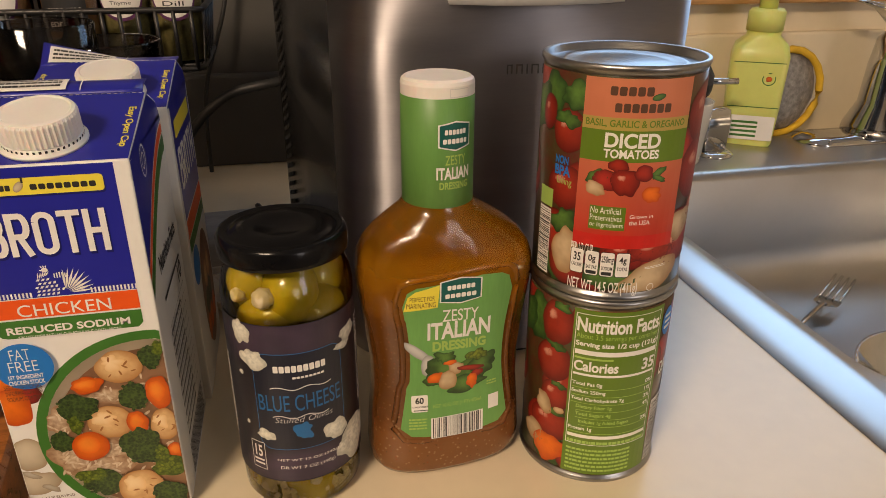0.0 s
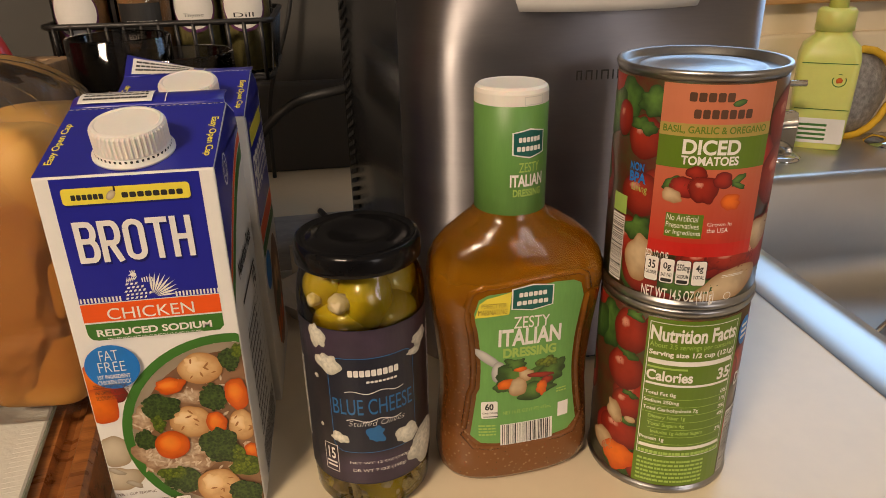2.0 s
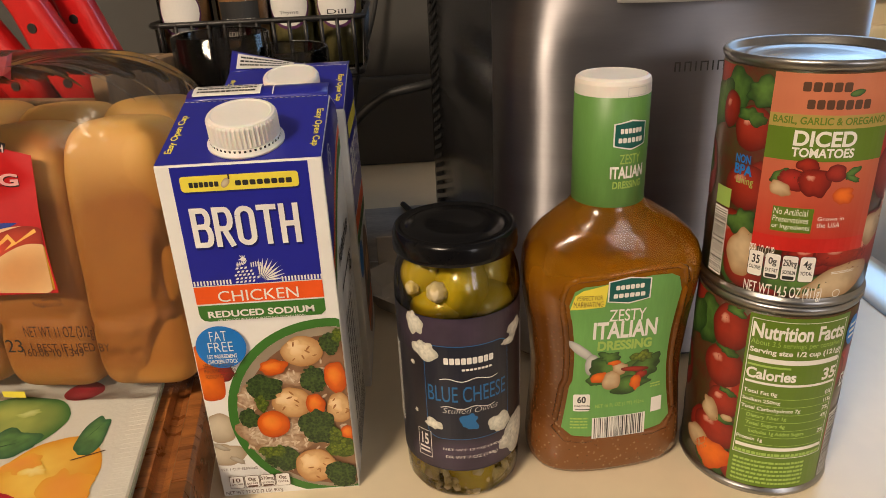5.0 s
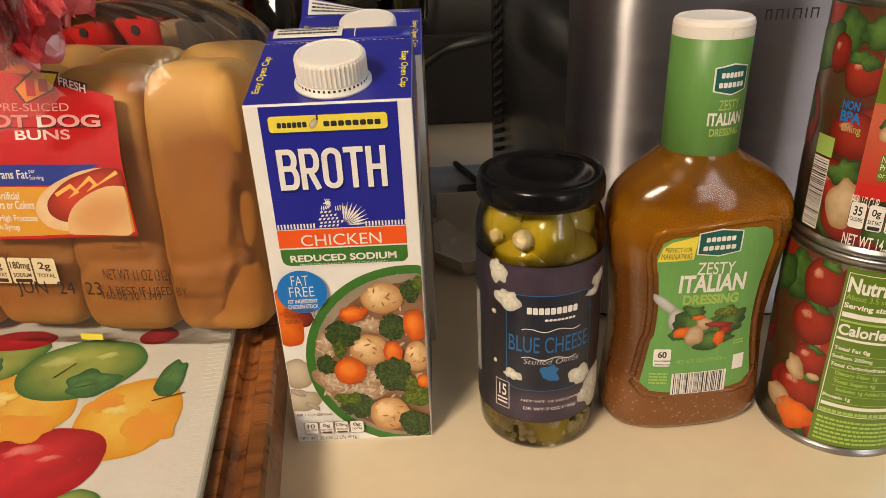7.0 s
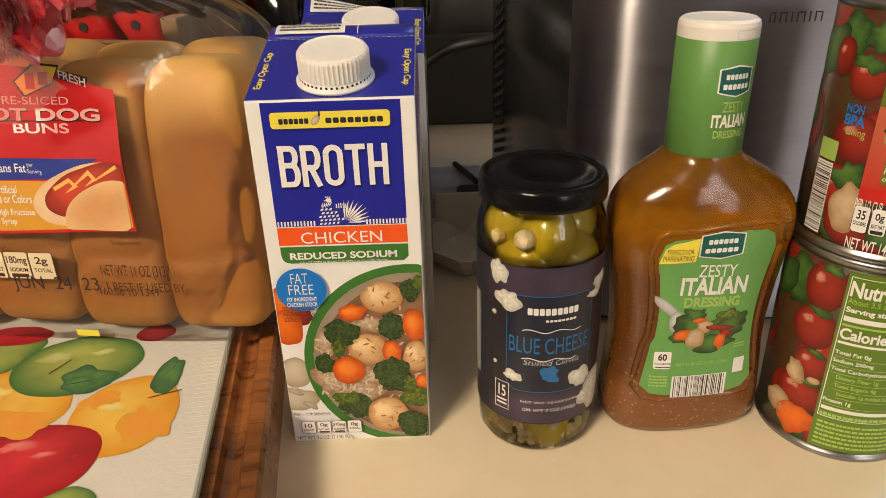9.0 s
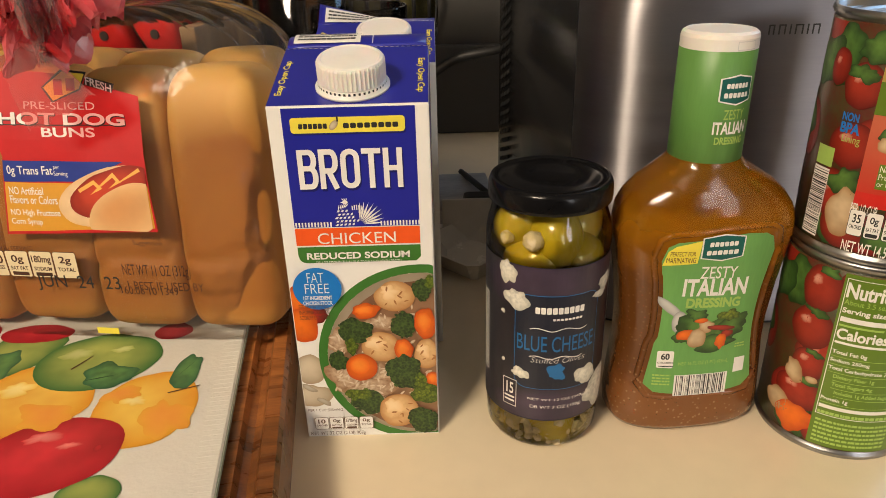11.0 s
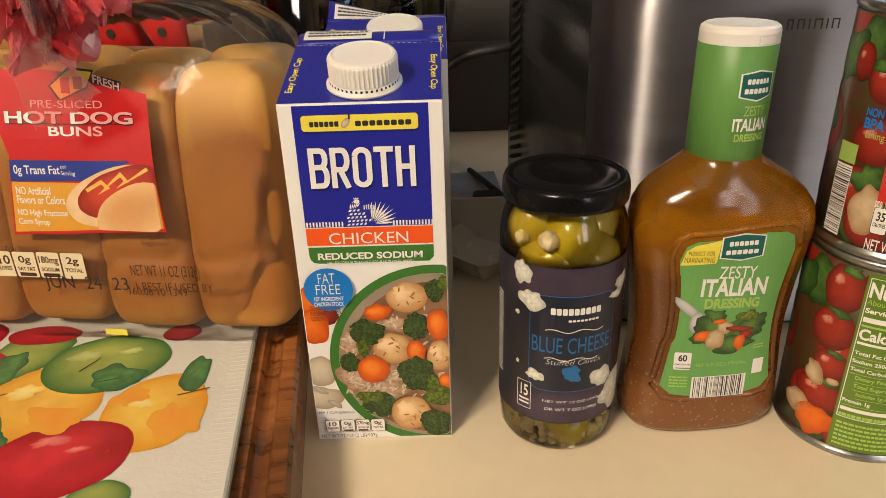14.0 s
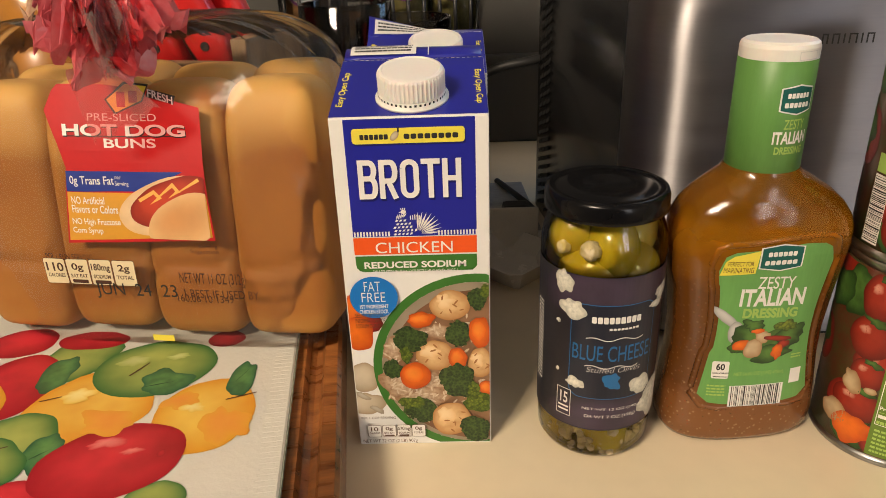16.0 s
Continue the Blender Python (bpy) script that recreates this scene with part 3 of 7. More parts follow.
part("paddle", loft([round_rect(-0.019, -0.006, 0.019, 0.006, 0.005, 0.005), round_rect(-0.021, -0.006, 0.021, 0.006, 0.005, 0.045), round_rect(-0.018, -0.005, 0.018, 0.005, 0.004, 0.058), round_rect(-0.010, -0.004, 0.010, 0.004, 0.003, 0.062)], True, True), CHROME, valve, smooth=True)

GREENSOAP = material("lime_green_plastic", (0.66, 0.70, 0.20), 0.35, var=0.06, sss=0.2)
soap = thing("soap_pump_bottle", "lime green foaming hand soap bottle with printed label", "soap bottle", pose(0.748, 0.535, 0.905, 0, 0, -32))
sq = lambda a, b, r, z: round_rect(-a, -b, a, b, r, z, 5)
part("body", loft([sq(0.029, 0.024, 0.010, 0.0), sq(0.032, 0.027, 0.010, 0.006), sq(0.034, 0.029, 0.009, 0.06), sq(0.035, 0.030, 0.009, 0.118), sq(0.032, 0.027, 0.012, 0.132), sq(0.021, 0.020, 0.016, 0.143), sq(0.020, 0.020, 0.019, 0.150)], True, True), GREENSOAP, soap, smooth=True)
part("collar", lathe([(0.0225, 0.149), (0.0225, 0.172), (0.019, 0.176), (0.0, 0.176)], 40), GREENSOAP, soap, smooth=True)
part("pump_head", loft([sq(0.011, 0.011, 0.010, 0.175), sq(0.011, 0.011, 0.010, 0.20), sq(0.020, 0.013, 0.010, 0.205), sq(0.018, 0.012, 0.010, 0.222)], True, True), GREENSOAP, soap, smooth=True)
pr = Print()
pr.rect("label_band", WHITEINK, -30, 12, 30, 44, 2)
pr.rect("label_line", GREEN, -31, 55, 31, 56)
pr.rect("upper_label_line", GREEN, -31, 112, 31, 113)
pr.ring("emblem", GREEN, 14, 92, 7, 8.2)
pr.blob("emblem_spot", I_CARROT, 14, 92, 3.6, 3.6, 3)
for k in range(4):
    pr.rect("lettering", GREEN, -22, 34 - 6 * k, 10, 37 - 6 * k, layer=1)
pr.lay(soap, lambda u, v, h: Vector((u, -0.0295 - h - (0.001 if v > 0.1 else 0), v)))
pr = Print()
pr.rect("label_band", WHITEINK, -24, 12, 24, 40, 2)
for k in range(3):
    pr.rect("lettering", GREEN, -16, 32 - 7 * k, 16, 35 - 7 * k, layer=1)
pr.ring("emblem", GREEN, 0, 86, 7, 8.2)
pr.blob("emblem_spot", I_CARROT, 0, 86, 3.6, 3.6, 3)
pr.lay(soap, lambda u, v, h: Vector((-0.0345 - h, -u, v)))

SCRUB = material("silver_scourer", (0.34, 0.32, 0.30), 0.4, 0.5, var=0.5, scale=150, bump=0.9, bscale=260)
YELLOWRIM = material("yellow_sponge", (0.72, 0.42, 0.02), 0.7, var=0.2, scale=90, bump=0.4, bscale=300)
scour = thing("dish_scrubber", "round silver mesh scrubber with a yellow edge", "scrubber", pose(0.806, 0.566, 0.9055, 0, 0, 0))
bm = bmesh.new()
bmesh.ops.create_uvsphere(bm, u_segments=36, v_segments=18, radius=1)
for v in bm.verts:
    n3 = 1 + 0.06 * noise.noise(v.co * 4)
    v.co = Vector((v.co.x * 0.058 * n3, v.co.y * 0.020 * n3, 0.062 + v.co.z * 0.060 * n3))
part("mesh_pad", bm, SCRUB, scour, smooth=True)
part("edge_band", turned(tube([(0.056 * math.cos(a / 20 * 6.283), 0, 0.062 + 0.058 * math.sin(a / 20 * 6.283)) for a in range(20)], 0.005, 8, True), pose(0.004, -0.012, 0)), YELLOWRIM, scour, smooth=True)

CUPW = material("white_glazed_ceramic", (0.72, 0.68, 0.60), 0.25, var=0.06, coat=0.3)
cup = thing("brush_cup", "white cup holding a black dish brush", "cup", pose(0.612, 0.475, 0.905))
part("bowl", lathe([(0.0, 0.003), (0.024, 0.0), (0.027, 0.003), (0.034, 0.075), (0.0345, 0.078), (0.032, 0.077), (0.025, 0.006), (0, 0.006)], 48), CUPW, cup, smooth=True)
bm = bmesh.new()
bmesh.ops.create_icosphere(bm, subdivisions=3, radius=0.03)
for v in bm.verts:
    v.co = v.co * (1 + 0.12 * noise.noise(v.co * 160)) + Vector((0, 0, 0.10))
part("brush_head", bm, RUBBER, cup)
part("brush_stem", tube([(0.01, 0, 0.10), (0.06, -0.012, 0.10)], 0.004, 10), CHROME, cup, smooth=True)

fork = thing("dinner_fork", "stainless steel dinner fork lying in the sink", "fork", pose(0.725, 0.315, 0.762, 0, -6, 32))
part("handle", loft([round_rect(-0.12, -0.006, -0.115, 0.006, 0.002, 0.0), round_rect(-0.12, -0.006, -0.10, 0.006, 0.002, 0.003)], True, True), CHROME, fork)
part("neck", tube(curve_points([(-0.11, 0, 0.002), (-0.05, 0, 0.008), (0.0, 0, 0.004), (0.02, 0, 0.002)], 6), 0.003, 8), CHROME, fork, smooth=True)
part("head", sheet(lambda s, t: (0.015 + 0.03 * s, (t - 0.5) * 0.028 * min(1, 0.35 + 1.6 * s), 0.003 - 0.006 * math.sin(s * 2)), 8, 6), CHROME, fork, smooth=True)
for k in range(4):
    y = (k - 1.5) * 0.0075
    part("tine", tube([(0.043, y, -0.002), (0.065, y, 0.0), (0.09, y, 0.006)], 0.0016, 8), CHROME, fork, smooth=True)
bowl = thing("steel_bowl", "stainless steel bowl lying in the sink", "bowl", pose(0.72, 0.115, 0.750))
part("shell", lathe([(0.0, 0.0), (0.04, 0.0), (0.075, 0.02), (0.092, 0.05), (0.095, 0.0505), (0.0945, 0.048), (0.077, 0.018), (0.04, 0.002), (0, 0.002)], 56), CHROME, bowl, smooth=True)

# ---- ice maker ----
ice = thing("ice_maker", "brushed stainless countertop ice maker with pale grey lid and dark sides", "ice maker", pose(0.136, 0.0965, 0.9))


ICE_MID = 0.145
# the bowed steel front with its rounded corners: half of it, from the middle outwards
ICE_HALF = curve_points([(0.0, 0.0015, 0), (0.03, 0.0021, 0), (0.06, 0.0040, 0), (0.082, 0.0070, 0), (0.096, 0.0125, 0), (0.106, 0.0225, 0), (0.112, 0.035, 0), (0.1155, 0.048, 0)], 8)
ICE_EDGE = [(ICE_MID - d, y) for d, y, _ in reversed(ICE_HALF)] + [(ICE_MID + d, y) for d, y, _ in ICE_HALF[1:]]


def ice_front(x):
    """Depth of the steel front; x from the housing's back corner."""
    return float(np.interp(x, [q[0] for q in ICE_EDGE], [q[1] for q in ICE_EDGE]))


def ice_loop(inset, z):
    pts = [(x, y + 0.003) for x, y in ICE_EDGE] + [(0.276, 0.12), (0.288, 0.25), (0.28, 0.275), (0.25, 0.288), (0.04, 0.288), (0.008, 0.275), (-0.002, 0.25), (0.014, 0.12)]
    return [(ICE_MID + (x - ICE_MID) * (1 - 8 * inset), y + inset, z) for x, y in pts]


def lid_loop(inset, z):
    half = [(0.0, -0.012), (0.03, -0.008), (0.05, 0.0005), (0.066, 0.012), (0.077, 0.024), (0.084, 0.038), (0.087, 0.055), (0.088, 0.10), (0.088, 0.24), (0.08, 0.268), (0.06, 0.28)]
    pts = [(ICE_MID - d, y) for d, y in reversed(half)] + [(ICE_MID + d, y) for d, y in half[1:]]
    return [(ICE_MID + (x - ICE_MID) * (1 - 8 * inset), y + inset * (1 if y < 0.14 else -1), z) for x, y in pts]


# the steel's own origin lies in the middle of the body, so that its brushing runs round it
steel_front = part("front_panel", shifted(loft([[(x, y, z) for x, y in ICE_EDGE] + [(x, y + 0.004, z) for x, y in reversed(ICE_EDGE)] for z in (0.006, 0.02, 0.10, 0.18, 0.2440)], True, True), -ICE_MID, -0.15, 0), STEEL, ice)
steel_front.location = (ICE_MID, 0.15, 0)
housing = part("housing", loft([ice_loop(0.003, 0.004), ice_loop(0.0, 0.006), ice_loop(0.0, 0.2440)], True, True), DARKSIDE, ice, "dark glossy plastic side")
part("base_skirt", loft([ice_loop(0.004, 0.0), ice_loop(0.003, 0.004)], True, True), RUBBER, ice)
part("lid", loft([lid_loop(0.001, 0.2325), lid_loop(0.0, 0.238), lid_loop(0.0, 0.262), lid_loop(0.012, 0.272)], True, True), GREYLID, ice, smooth=True)
# slanting vent slots up the back of the side
VENT = material("vent_black", (0.004, 0.004, 0.004), 0.7, var=0.2)
side_dir = Vector((0.014 + 0.002, 0.12 - 0.25, 0)).normalized()
for k in range(26):
    z = 0.016 + 0.0085 * k
    for row in range(3):
        c = Vector((-0.002, 0.245, z + (0.004 if row % 2 else 0))) + side_dir * (0.012 + 0.012 * row)
        u, n = side_dir * 0.0048, Vector((-0.0004, 0, 0))
        up = Vector((0, 0, 0.0016))
        lift = Vector((0, 0, 0.0022))
        q = [c - u - up - lift, c + u - up + lift, c + u + up + lift, c - u + up - lift]
        part("vent_slot", ([tuple(v + n) for v in q] + [tuple(v - n) for v in q], [(0, 1, 2, 3), (4, 7, 6, 5), (0, 4, 5, 1), (1, 5, 6, 2), (2, 6, 7, 3), (3, 7, 4, 0)]), VENT, housing)
pr = Print()
x = 127.0
for strokes in ((0, 2.6), (0, 3.2), (0,), (0, 3.8), (0,), (0, 3.4)):
    for d in strokes:
        pr.rect("brand_mark", BLACKINK, x + d, 193.8, x + d + 0.9, 199.3)
    pr.rect("brand_mark", BLACKINK, x + 0.9, 198.5, x + 0.9 + max(0, strokes[-1] - 0.9), 199.3) if len(strokes) > 1 else None
    x += strokes[-1] + 3.0
pr.lay(ice, lambda u, v, h: Vector((u, ice_front(u) - h, v)))
for pf in (steel_front, housing):
    for p in pf.data.polygons:
        p.use_smooth = abs(p.normal.z) < 0.5

# ---- cords, papers and tray on the worktop behind ----
cord = thing("power_cord", "thick black power cord hanging in a loop behind", "cord")
part("cord_run", tube(curve_points([(0.02, 0.36, 0.905), (0.045, 0.35, 0.99), (0.085, 0.345, 1.035), (0.135, 0.345, 1.048), (0.20, 0.42, 1.05), (0.30, 0.5, 1.0)], 12), 0.0042, 10), RUBBER, cord, smooth=True)
plug = thing("black_plug", "black plug lying on its cord behind the jar", "plug")
part("plug_body", box(0.098, 0.290, 0.907, 0.124, 0.312, 0.925, 0.005), RUBBER, plug)
part("cord_run", tube(curve_points([(0.123, 0.30, 0.916), (0.128, 0.32, 0.912), (0.115, 0.36, 0.912), (0.10, 0.42, 0.906)], 10), 0.003, 8), RUBBER, plug, smooth=True)
wire = thing("thin_cord", "thin black cord running down the wall", "cord")
part("cord_run", tube(curve_points([(0.085, 0.58, 1.40), (0.10, 0.58, 1.22), (0.082, 0.575, 1.10), (0.05, 0.56, 1.0), (0.045, 0.55, 0.905)], 12), 0.0026, 8), RUBBER, wire, smooth=True)

TILE = material("marbled_tile", (0.46, 0.44, 0.41), 0.3, var=0.25, scale=14, dark=(0.20, 0.19, 0.18), stretch=(1, 3, 1))
tile = thing("marbled_tile", "pale grey marbled tile lying flat behind the jar", "tile", pose(0.078, 0.345, 0.9, 0, 0, 3))
part("slab", box(-0.075, -0.068, 0.0, 0.052, 0.068, 0.006, 0.0015), TILE, tile)
part("white_edge", box(-0.075, -0.0705, 0.0, 0.052, -0.0682, 0.0066, 0.0006), WHITE, tile)
dish = thing("small_dish", "small white dish with cut corners and flared sides", "dish", pose(0, 0, 0.9))
part("bowl", loft([round_rect(0.079, 0.180, 0.124, 0.252, 0.020, 0.0, 1), round_rect(0.068, 0.170, 0.132, 0.262, 0.027, 0.017, 1), round_rect(0.0695, 0.1715, 0.1305, 0.2605, 0.0265, 0.0174, 1), round_rect(0.081, 0.182, 0.122, 0.250, 0.019, 0.003, 1)], True, True), CUPW, dish)
part("back_plate", box(0.078, 0.2505, 0.004, 0.126, 0.2535, 0.040, 0.001), CUPW, dish)

SALT = material("pink_salt", (0.55, 0.27, 0.17), 0.5, var=0.5, scale=120, dark=(0.30, 0.12, 0.07), bump=0.4, bscale=500)
salt = thing("salt_grinder", "clear shaker of coarse pink salt with a printed label", "salt shaker", pose(0.038, 0.205, 0.9))
part("jar", lathe([(0.0, 0.002), (0.023, 0.0), (0.025, 0.004), (0.025, 0.11), (0.018, 0.125), (0, 0.125)], 40), SALT, salt, smooth=True)
part("base_ring", lathe([(0.0, 0.0), (0.0255, 0.0), (0.0262, 0.003), (0.0258, 0.005), (0.0, 0.005)], 40), RUBBER, salt, smooth=True)
pr = Print()
pr.barcode("barcode", 16, 50, 32, 105, 1, False)
pr.lay(salt, on_cylinder(0.0252), 3)

# ---- broth cartons ----
CW, CD, CH, CR = 0.0725, 0.088, 0.1845, 0.0150


def carton(m, opened, label):
    root = thing("broth_carton", label, "carton", m, "broth cartons")
    ridge = 0.060
    sec = [(0, 0), (CD, 0), (CD, CH - 0.002), (CD - 0.006, CH + 0.006), (ridge, CH + CR), (0, CH)]
    bm = bmesh.new()
    a = [bm.verts.new((0, y, z)) for y, z in sec]
    b = [bm.verts.new((CW, y, z)) for y, z in sec]
    bm.faces.new(a)
    bm.faces.new(list(reversed(b)))
    for i in range(6):
        bm.faces.new((a[i], b[i], b[(i + 1) % 6], a[(i + 1) % 6])[::-1])
    bmesh.ops.recalc_face_normals(bm, faces=bm.faces[:])
    bmesh.ops.bevel(bm, geom=bm.edges[:], offset=0.0009, segments=2, affect="EDGES", profile=0.6)
    body = part("body", bm, WHITE, root, smooth=False)
    slope = lambda u, v, h: Vector((u, v * math.cos(0.245) - h * math.sin(0.245), CH + v * math.sin(0.245) + h * math.cos(0.245)))
    # blue top with its yellow writing, the folded fin and the stamped strip
    pr = Print()
    pr.rect("blue_top", BLUE, 0.3, 0.5, 72.2, 61)
    pr.lay(body, slope)
    pr = Print()
    for s, x0, turn in (("Easy Open Cap", 5.5, 1), ("Easy Open Cap", 67.5, -1)):
        vs, fs = glyphs(s, 0.02)
        pr.put(("cap_lettering", YELLOW.name), [(x0 + 1.0 * turn + turn * (-4.2 * v), (10 + 36 * u) if turn > 0 else (46 - 36 * u)) for u, v in vs], fs, None, 2)
    for k in range(26):
        pr.rect("perforation", WHITEINK, 1 + 2.75 * k, 60.2, 2.6 + 2.75 * k, 60.7, layer=2)
    pr.lay(body, slope)
    fin = part("fin", turned(sheet(lambda s, t: (0.001 + (CW - 0.002) * s, 0.0155 * t, 0.0012 + 0.0014 * math.sin(t * 3.1)), 8, 6), pose(0, ridge - 0.001, CH + CR - 0.0006, 11)) if not opened else
               turned(sheet(lambda s, t: (0.0 + CW * s, 0.016 * t + 0.002 * s, 0.001 + 0.011 * t * max(0.05, 1 - 1.7 * s)), 10, 6), pose(0, ridge - 0.004, CH + CR - 0.002, 0)), BLUE, root, smooth=True)
    fin.modifiers.new("thick", "SOLIDIFY").thickness = 0.0008
    pr = Print()
    pr.rect("stamp_field", WHITEINK, 4, 1.5, 38, 13.5)
    pr.lines("small_print", BLACKINK, 6, 4, 36, 13, 3, 0.5, 1, 4)
    pr.rect("stamp_edge", WHITEINK, 44, 0.5, 44.5, 15)
    if opened:
        pr.lay(fin, lambda u, v, h: Vector((u, ridge - 0.004 + v + 0.002 * u / CW, CH + CR - 0.001 + 0.6875 * v * max(0.05, 1 - 1.7 * u / CW) + 0.0007 + h)), 4)
    else:
        pr.lay(fin, lambda u, v, h: Vector((u, ridge - 0.001 + v, CH + CR + 0.0008 + 0.0014 * math.sin(v / 0.0155 * 3.1) + v * 0.194 + 0.0007 + h)), None, 3)
    # screw cap with ridges and a tamper ring
    cm = pose(0.0435 if opened else 0.0375, 0.0180, CH + 0.0180 * 0.252, 13)
    cap = part("screw_cap", turned(lathe([(0.0148, 0.0035), (0.0155, 0.004), (0.0155, 0.0125), (0.0148, 0.0138), (0.0135, 0.0142), (0.0128, 0.0137), (0.0, 0.0137)], 144, 48, 0.00022, 0.0153), cm), CAPWHITE, root, "white ribbed plastic screw cap")
    part("tamper_ring", turned(lathe([(0.0172, 0.0), (0.0172, 0.0012), (0.0158, 0.0016), (0.0156, 0.0034), (0.0, 0.0034)], 64), cm), CAPWHITE, cap, smooth=True)
    for k in range(44):
        a = 2 * math.pi * k / 44
        slot = [(0.01585 * math.cos(a) - x * math.sin(a), 0.01585 * math.sin(a) + x * math.cos(a), z) for x, z in ((-0.0005, 0.0022), (0.0005, 0.0022), (0.0005, 0.0033), (-0.0005, 0.0033))]
        part("ring_slot", turned((slot, [(0, 1, 2, 3)]), cm), BLACKINK, cap)
    if not opened:
        front_print(body)
    side_print(body, opened)
    return root


def front_print(body):
    pr = Print()
    pr.rect("blue_panel", BLUE, 6.6, 126.0, 66.2, 183.6)
    pr.lay(body, lambda u, v, h: Vector((u, -h, v)))
    pr = Print()
    pr.layer = 1
    pr.rect("brand_plate", NAVY, 10.5, 171.2, 62.0, 178.2, 1.6, layer=0.6)
    pr.rect("brand_plate", YELLOW, 10.1, 172.1, 61.5, 179.3, 1.6)
    pr.wordmark("brand_mark", BLACKINK, 13.6, 173.6, 26.8, 177.6, 6, 2)
    pr.wordmark("brand_mark", BLACKINK, 33.6, 173.6, 58.8, 177.6, 8, 2)
    pr.blob("brand_whisk", I_MUSH, 29.6, 175.6, 2.6, 1.5, 2, 0.02, layer=2, turn=50)
    pr.rect("brand_mark", BLACKINK, 31.0, 177.2, 31.8, 179.6, layer=2.2)
    pr.narrow_title("title_shadow", NAVY, 12.0, 144.3, 60.0, 163.6, 2)
    pr.narrow_title("title_lettering", WHITEINK, 11.5, 145.5, 59.5, 164.6, 3)
    # hatched bird over the band: scaled body, fanned tail, small head
    leaf_at = lambda x, y, a, ln, w: pr.poly("crest", WHITEINK, [(x, y), (x + 0.5 * ln * math.cos(a) - w * math.sin(a), y + 0.5 * ln * math.sin(a) + w * math.cos(a)), (x + ln * math.cos(a), y + ln * math.sin(a)), (x + 0.5 * ln * math.cos(a) + w * math.sin(a), y + 0.5 * ln * math.sin(a) - w * math.cos(a))], 2)
    for k in range(9):
        a = radians(4 + 10.5 * k)
        leaf_at(38.0 + 1.6 * math.cos(a), 127.2 + 1.6 * math.sin(a), a, 9.6 + 1.6 * math.sin(2 * a), 0.52)
    for row in range(5):
        for k in range(6 - abs(row - 1)):
            leaf_at(25.8 + 2.0 * k + 0.9 * (row % 2) + 0.5 * abs(row - 1), 126.7 + 1.75 * row, radians(25 + 6 * k), 1.9, 0.55)
    for k in range(5):
        leaf_at(28.2 + 0.75 * k, 134.4 + 0.3 * k, radians(80 - 7 * k), 3.2, 0.32)
    pr.blob("crest_head", WHITEINK, 31.6, 138.6, 1.25, 1.1, 3, 0.05, layer=2.2)
    for k in range(3):
        leaf_at(30.8 + 0.7 * k, 139.5, radians(115 - 18 * k), 1.3, 0.3)
    leaf_at(30.6, 138.6, radians(190), 1.3, 0.28)
    for k in range(5):
        pr.rect("crest", WHITEINK, 34.6 + 1.05 * k, 134.6, 35.1 + 1.05 * k, 137.2 - 0.25 * abs(k - 2), layer=2)
    for k in range(40):
        x = 7.2 + 1.5 * k
        if not 25.0 < x < 47.5:
            pr.rect("teeth", WHITEINK, x, 126.3, x + 0.75, 128.7, layer=2)
    pr.rect("flavour_band", ORANGE, 6.6, 116.6, 66.2, 125.6)
    pr.text("flavour_lettering", WHITEINK, "CHICKEN", 17.1, 117.3, 54.5, 123.0, 0.0, layer=2)
    pr.poly("claim_band", GREEN, [(6.8, 115.8), (6.8, 111.6), (7.3, 109.3), (8.6, 107.8), (11, 107.2), (64, 107.2), (66.2, 109.4), (66.2, 115.8)][::-1])
    pr.text("claim_lettering", WHITEINK, "REDUCED SODIUM", 10.9, 109.1, 60.9, 112.7, 0.03, layer=2)
    pr.text("claim_lettering", WHITEINK, "33% LESS SODIUM THAN OUR REGULAR CHICKEN BROTH", 14.9, 106.1, 56.6, 108.1, 0.0, layer=2)
    # vegetables at the edge
    C = (0.6, 1.2, 71.9, 110)
    pr.blob("carrot_picture", I_CARROT, 4.5, 86, 7.5, 9, 3, 0.1, clip=C, layer=0.2)
    pr.blob("carrot_picture", I_CARROT, 4, 72, 9, 10, 5, 0.08, clip=C, layer=0.4)
    pr.blob("carrot_picture", I_TOMD, 12, 78, 6, 5, 6, 0.1, clip=C, layer=0.1)
    pr.blob("mushroom_picture", I_MUSH, 5.4, 44.8, 8.1, 9.5, 7, 0.05, clip=C, layer=0.5)
    pr.blob("mushroom_picture", I_MUSH, 5.6, 27.9, 9.9, 7.3, 8, 0.1, clip=C, layer=0.7)
    # bowl of soup
    cx, cy, rr, e = 65.0, 51.0, 54.0, 1.0
    n, pts = 64, []
    for r in (rr, rr - 4.6):
        for k in range(n):
            a = 2 * math.pi * k / n
            pts.append((min(cx + r * math.cos(a), 71.9), max(1.2, min(cy + r * e * math.sin(a), 106.8))))
    pr.put(("bowl_picture", GREEN.name), pts, [(k, (k + 1) % n, n + (k + 1) % n, n + k) for k in range(n)], None, 1)
    pr.blob("bowl_wall_picture", I_RIM, cx, cy, rr - 4.5, (rr - 4.5) * e, 1, 0.0, clip=C, layer=0.8, light=(-0.2, -0.2))
    pr.blob("soup_picture", I_SOUP, cx + 1, cy - 1, rr - 7.5, (rr - 7.5) * e, 1, 0.01, clip=C, layer=1.2, light=(-0.2, -0.2))
    pr.scatter("rice_grain_picture", I_GRAIN, 48, 50, 26, 38, 110, 1.9, 0.62, 77, 1.3, C)
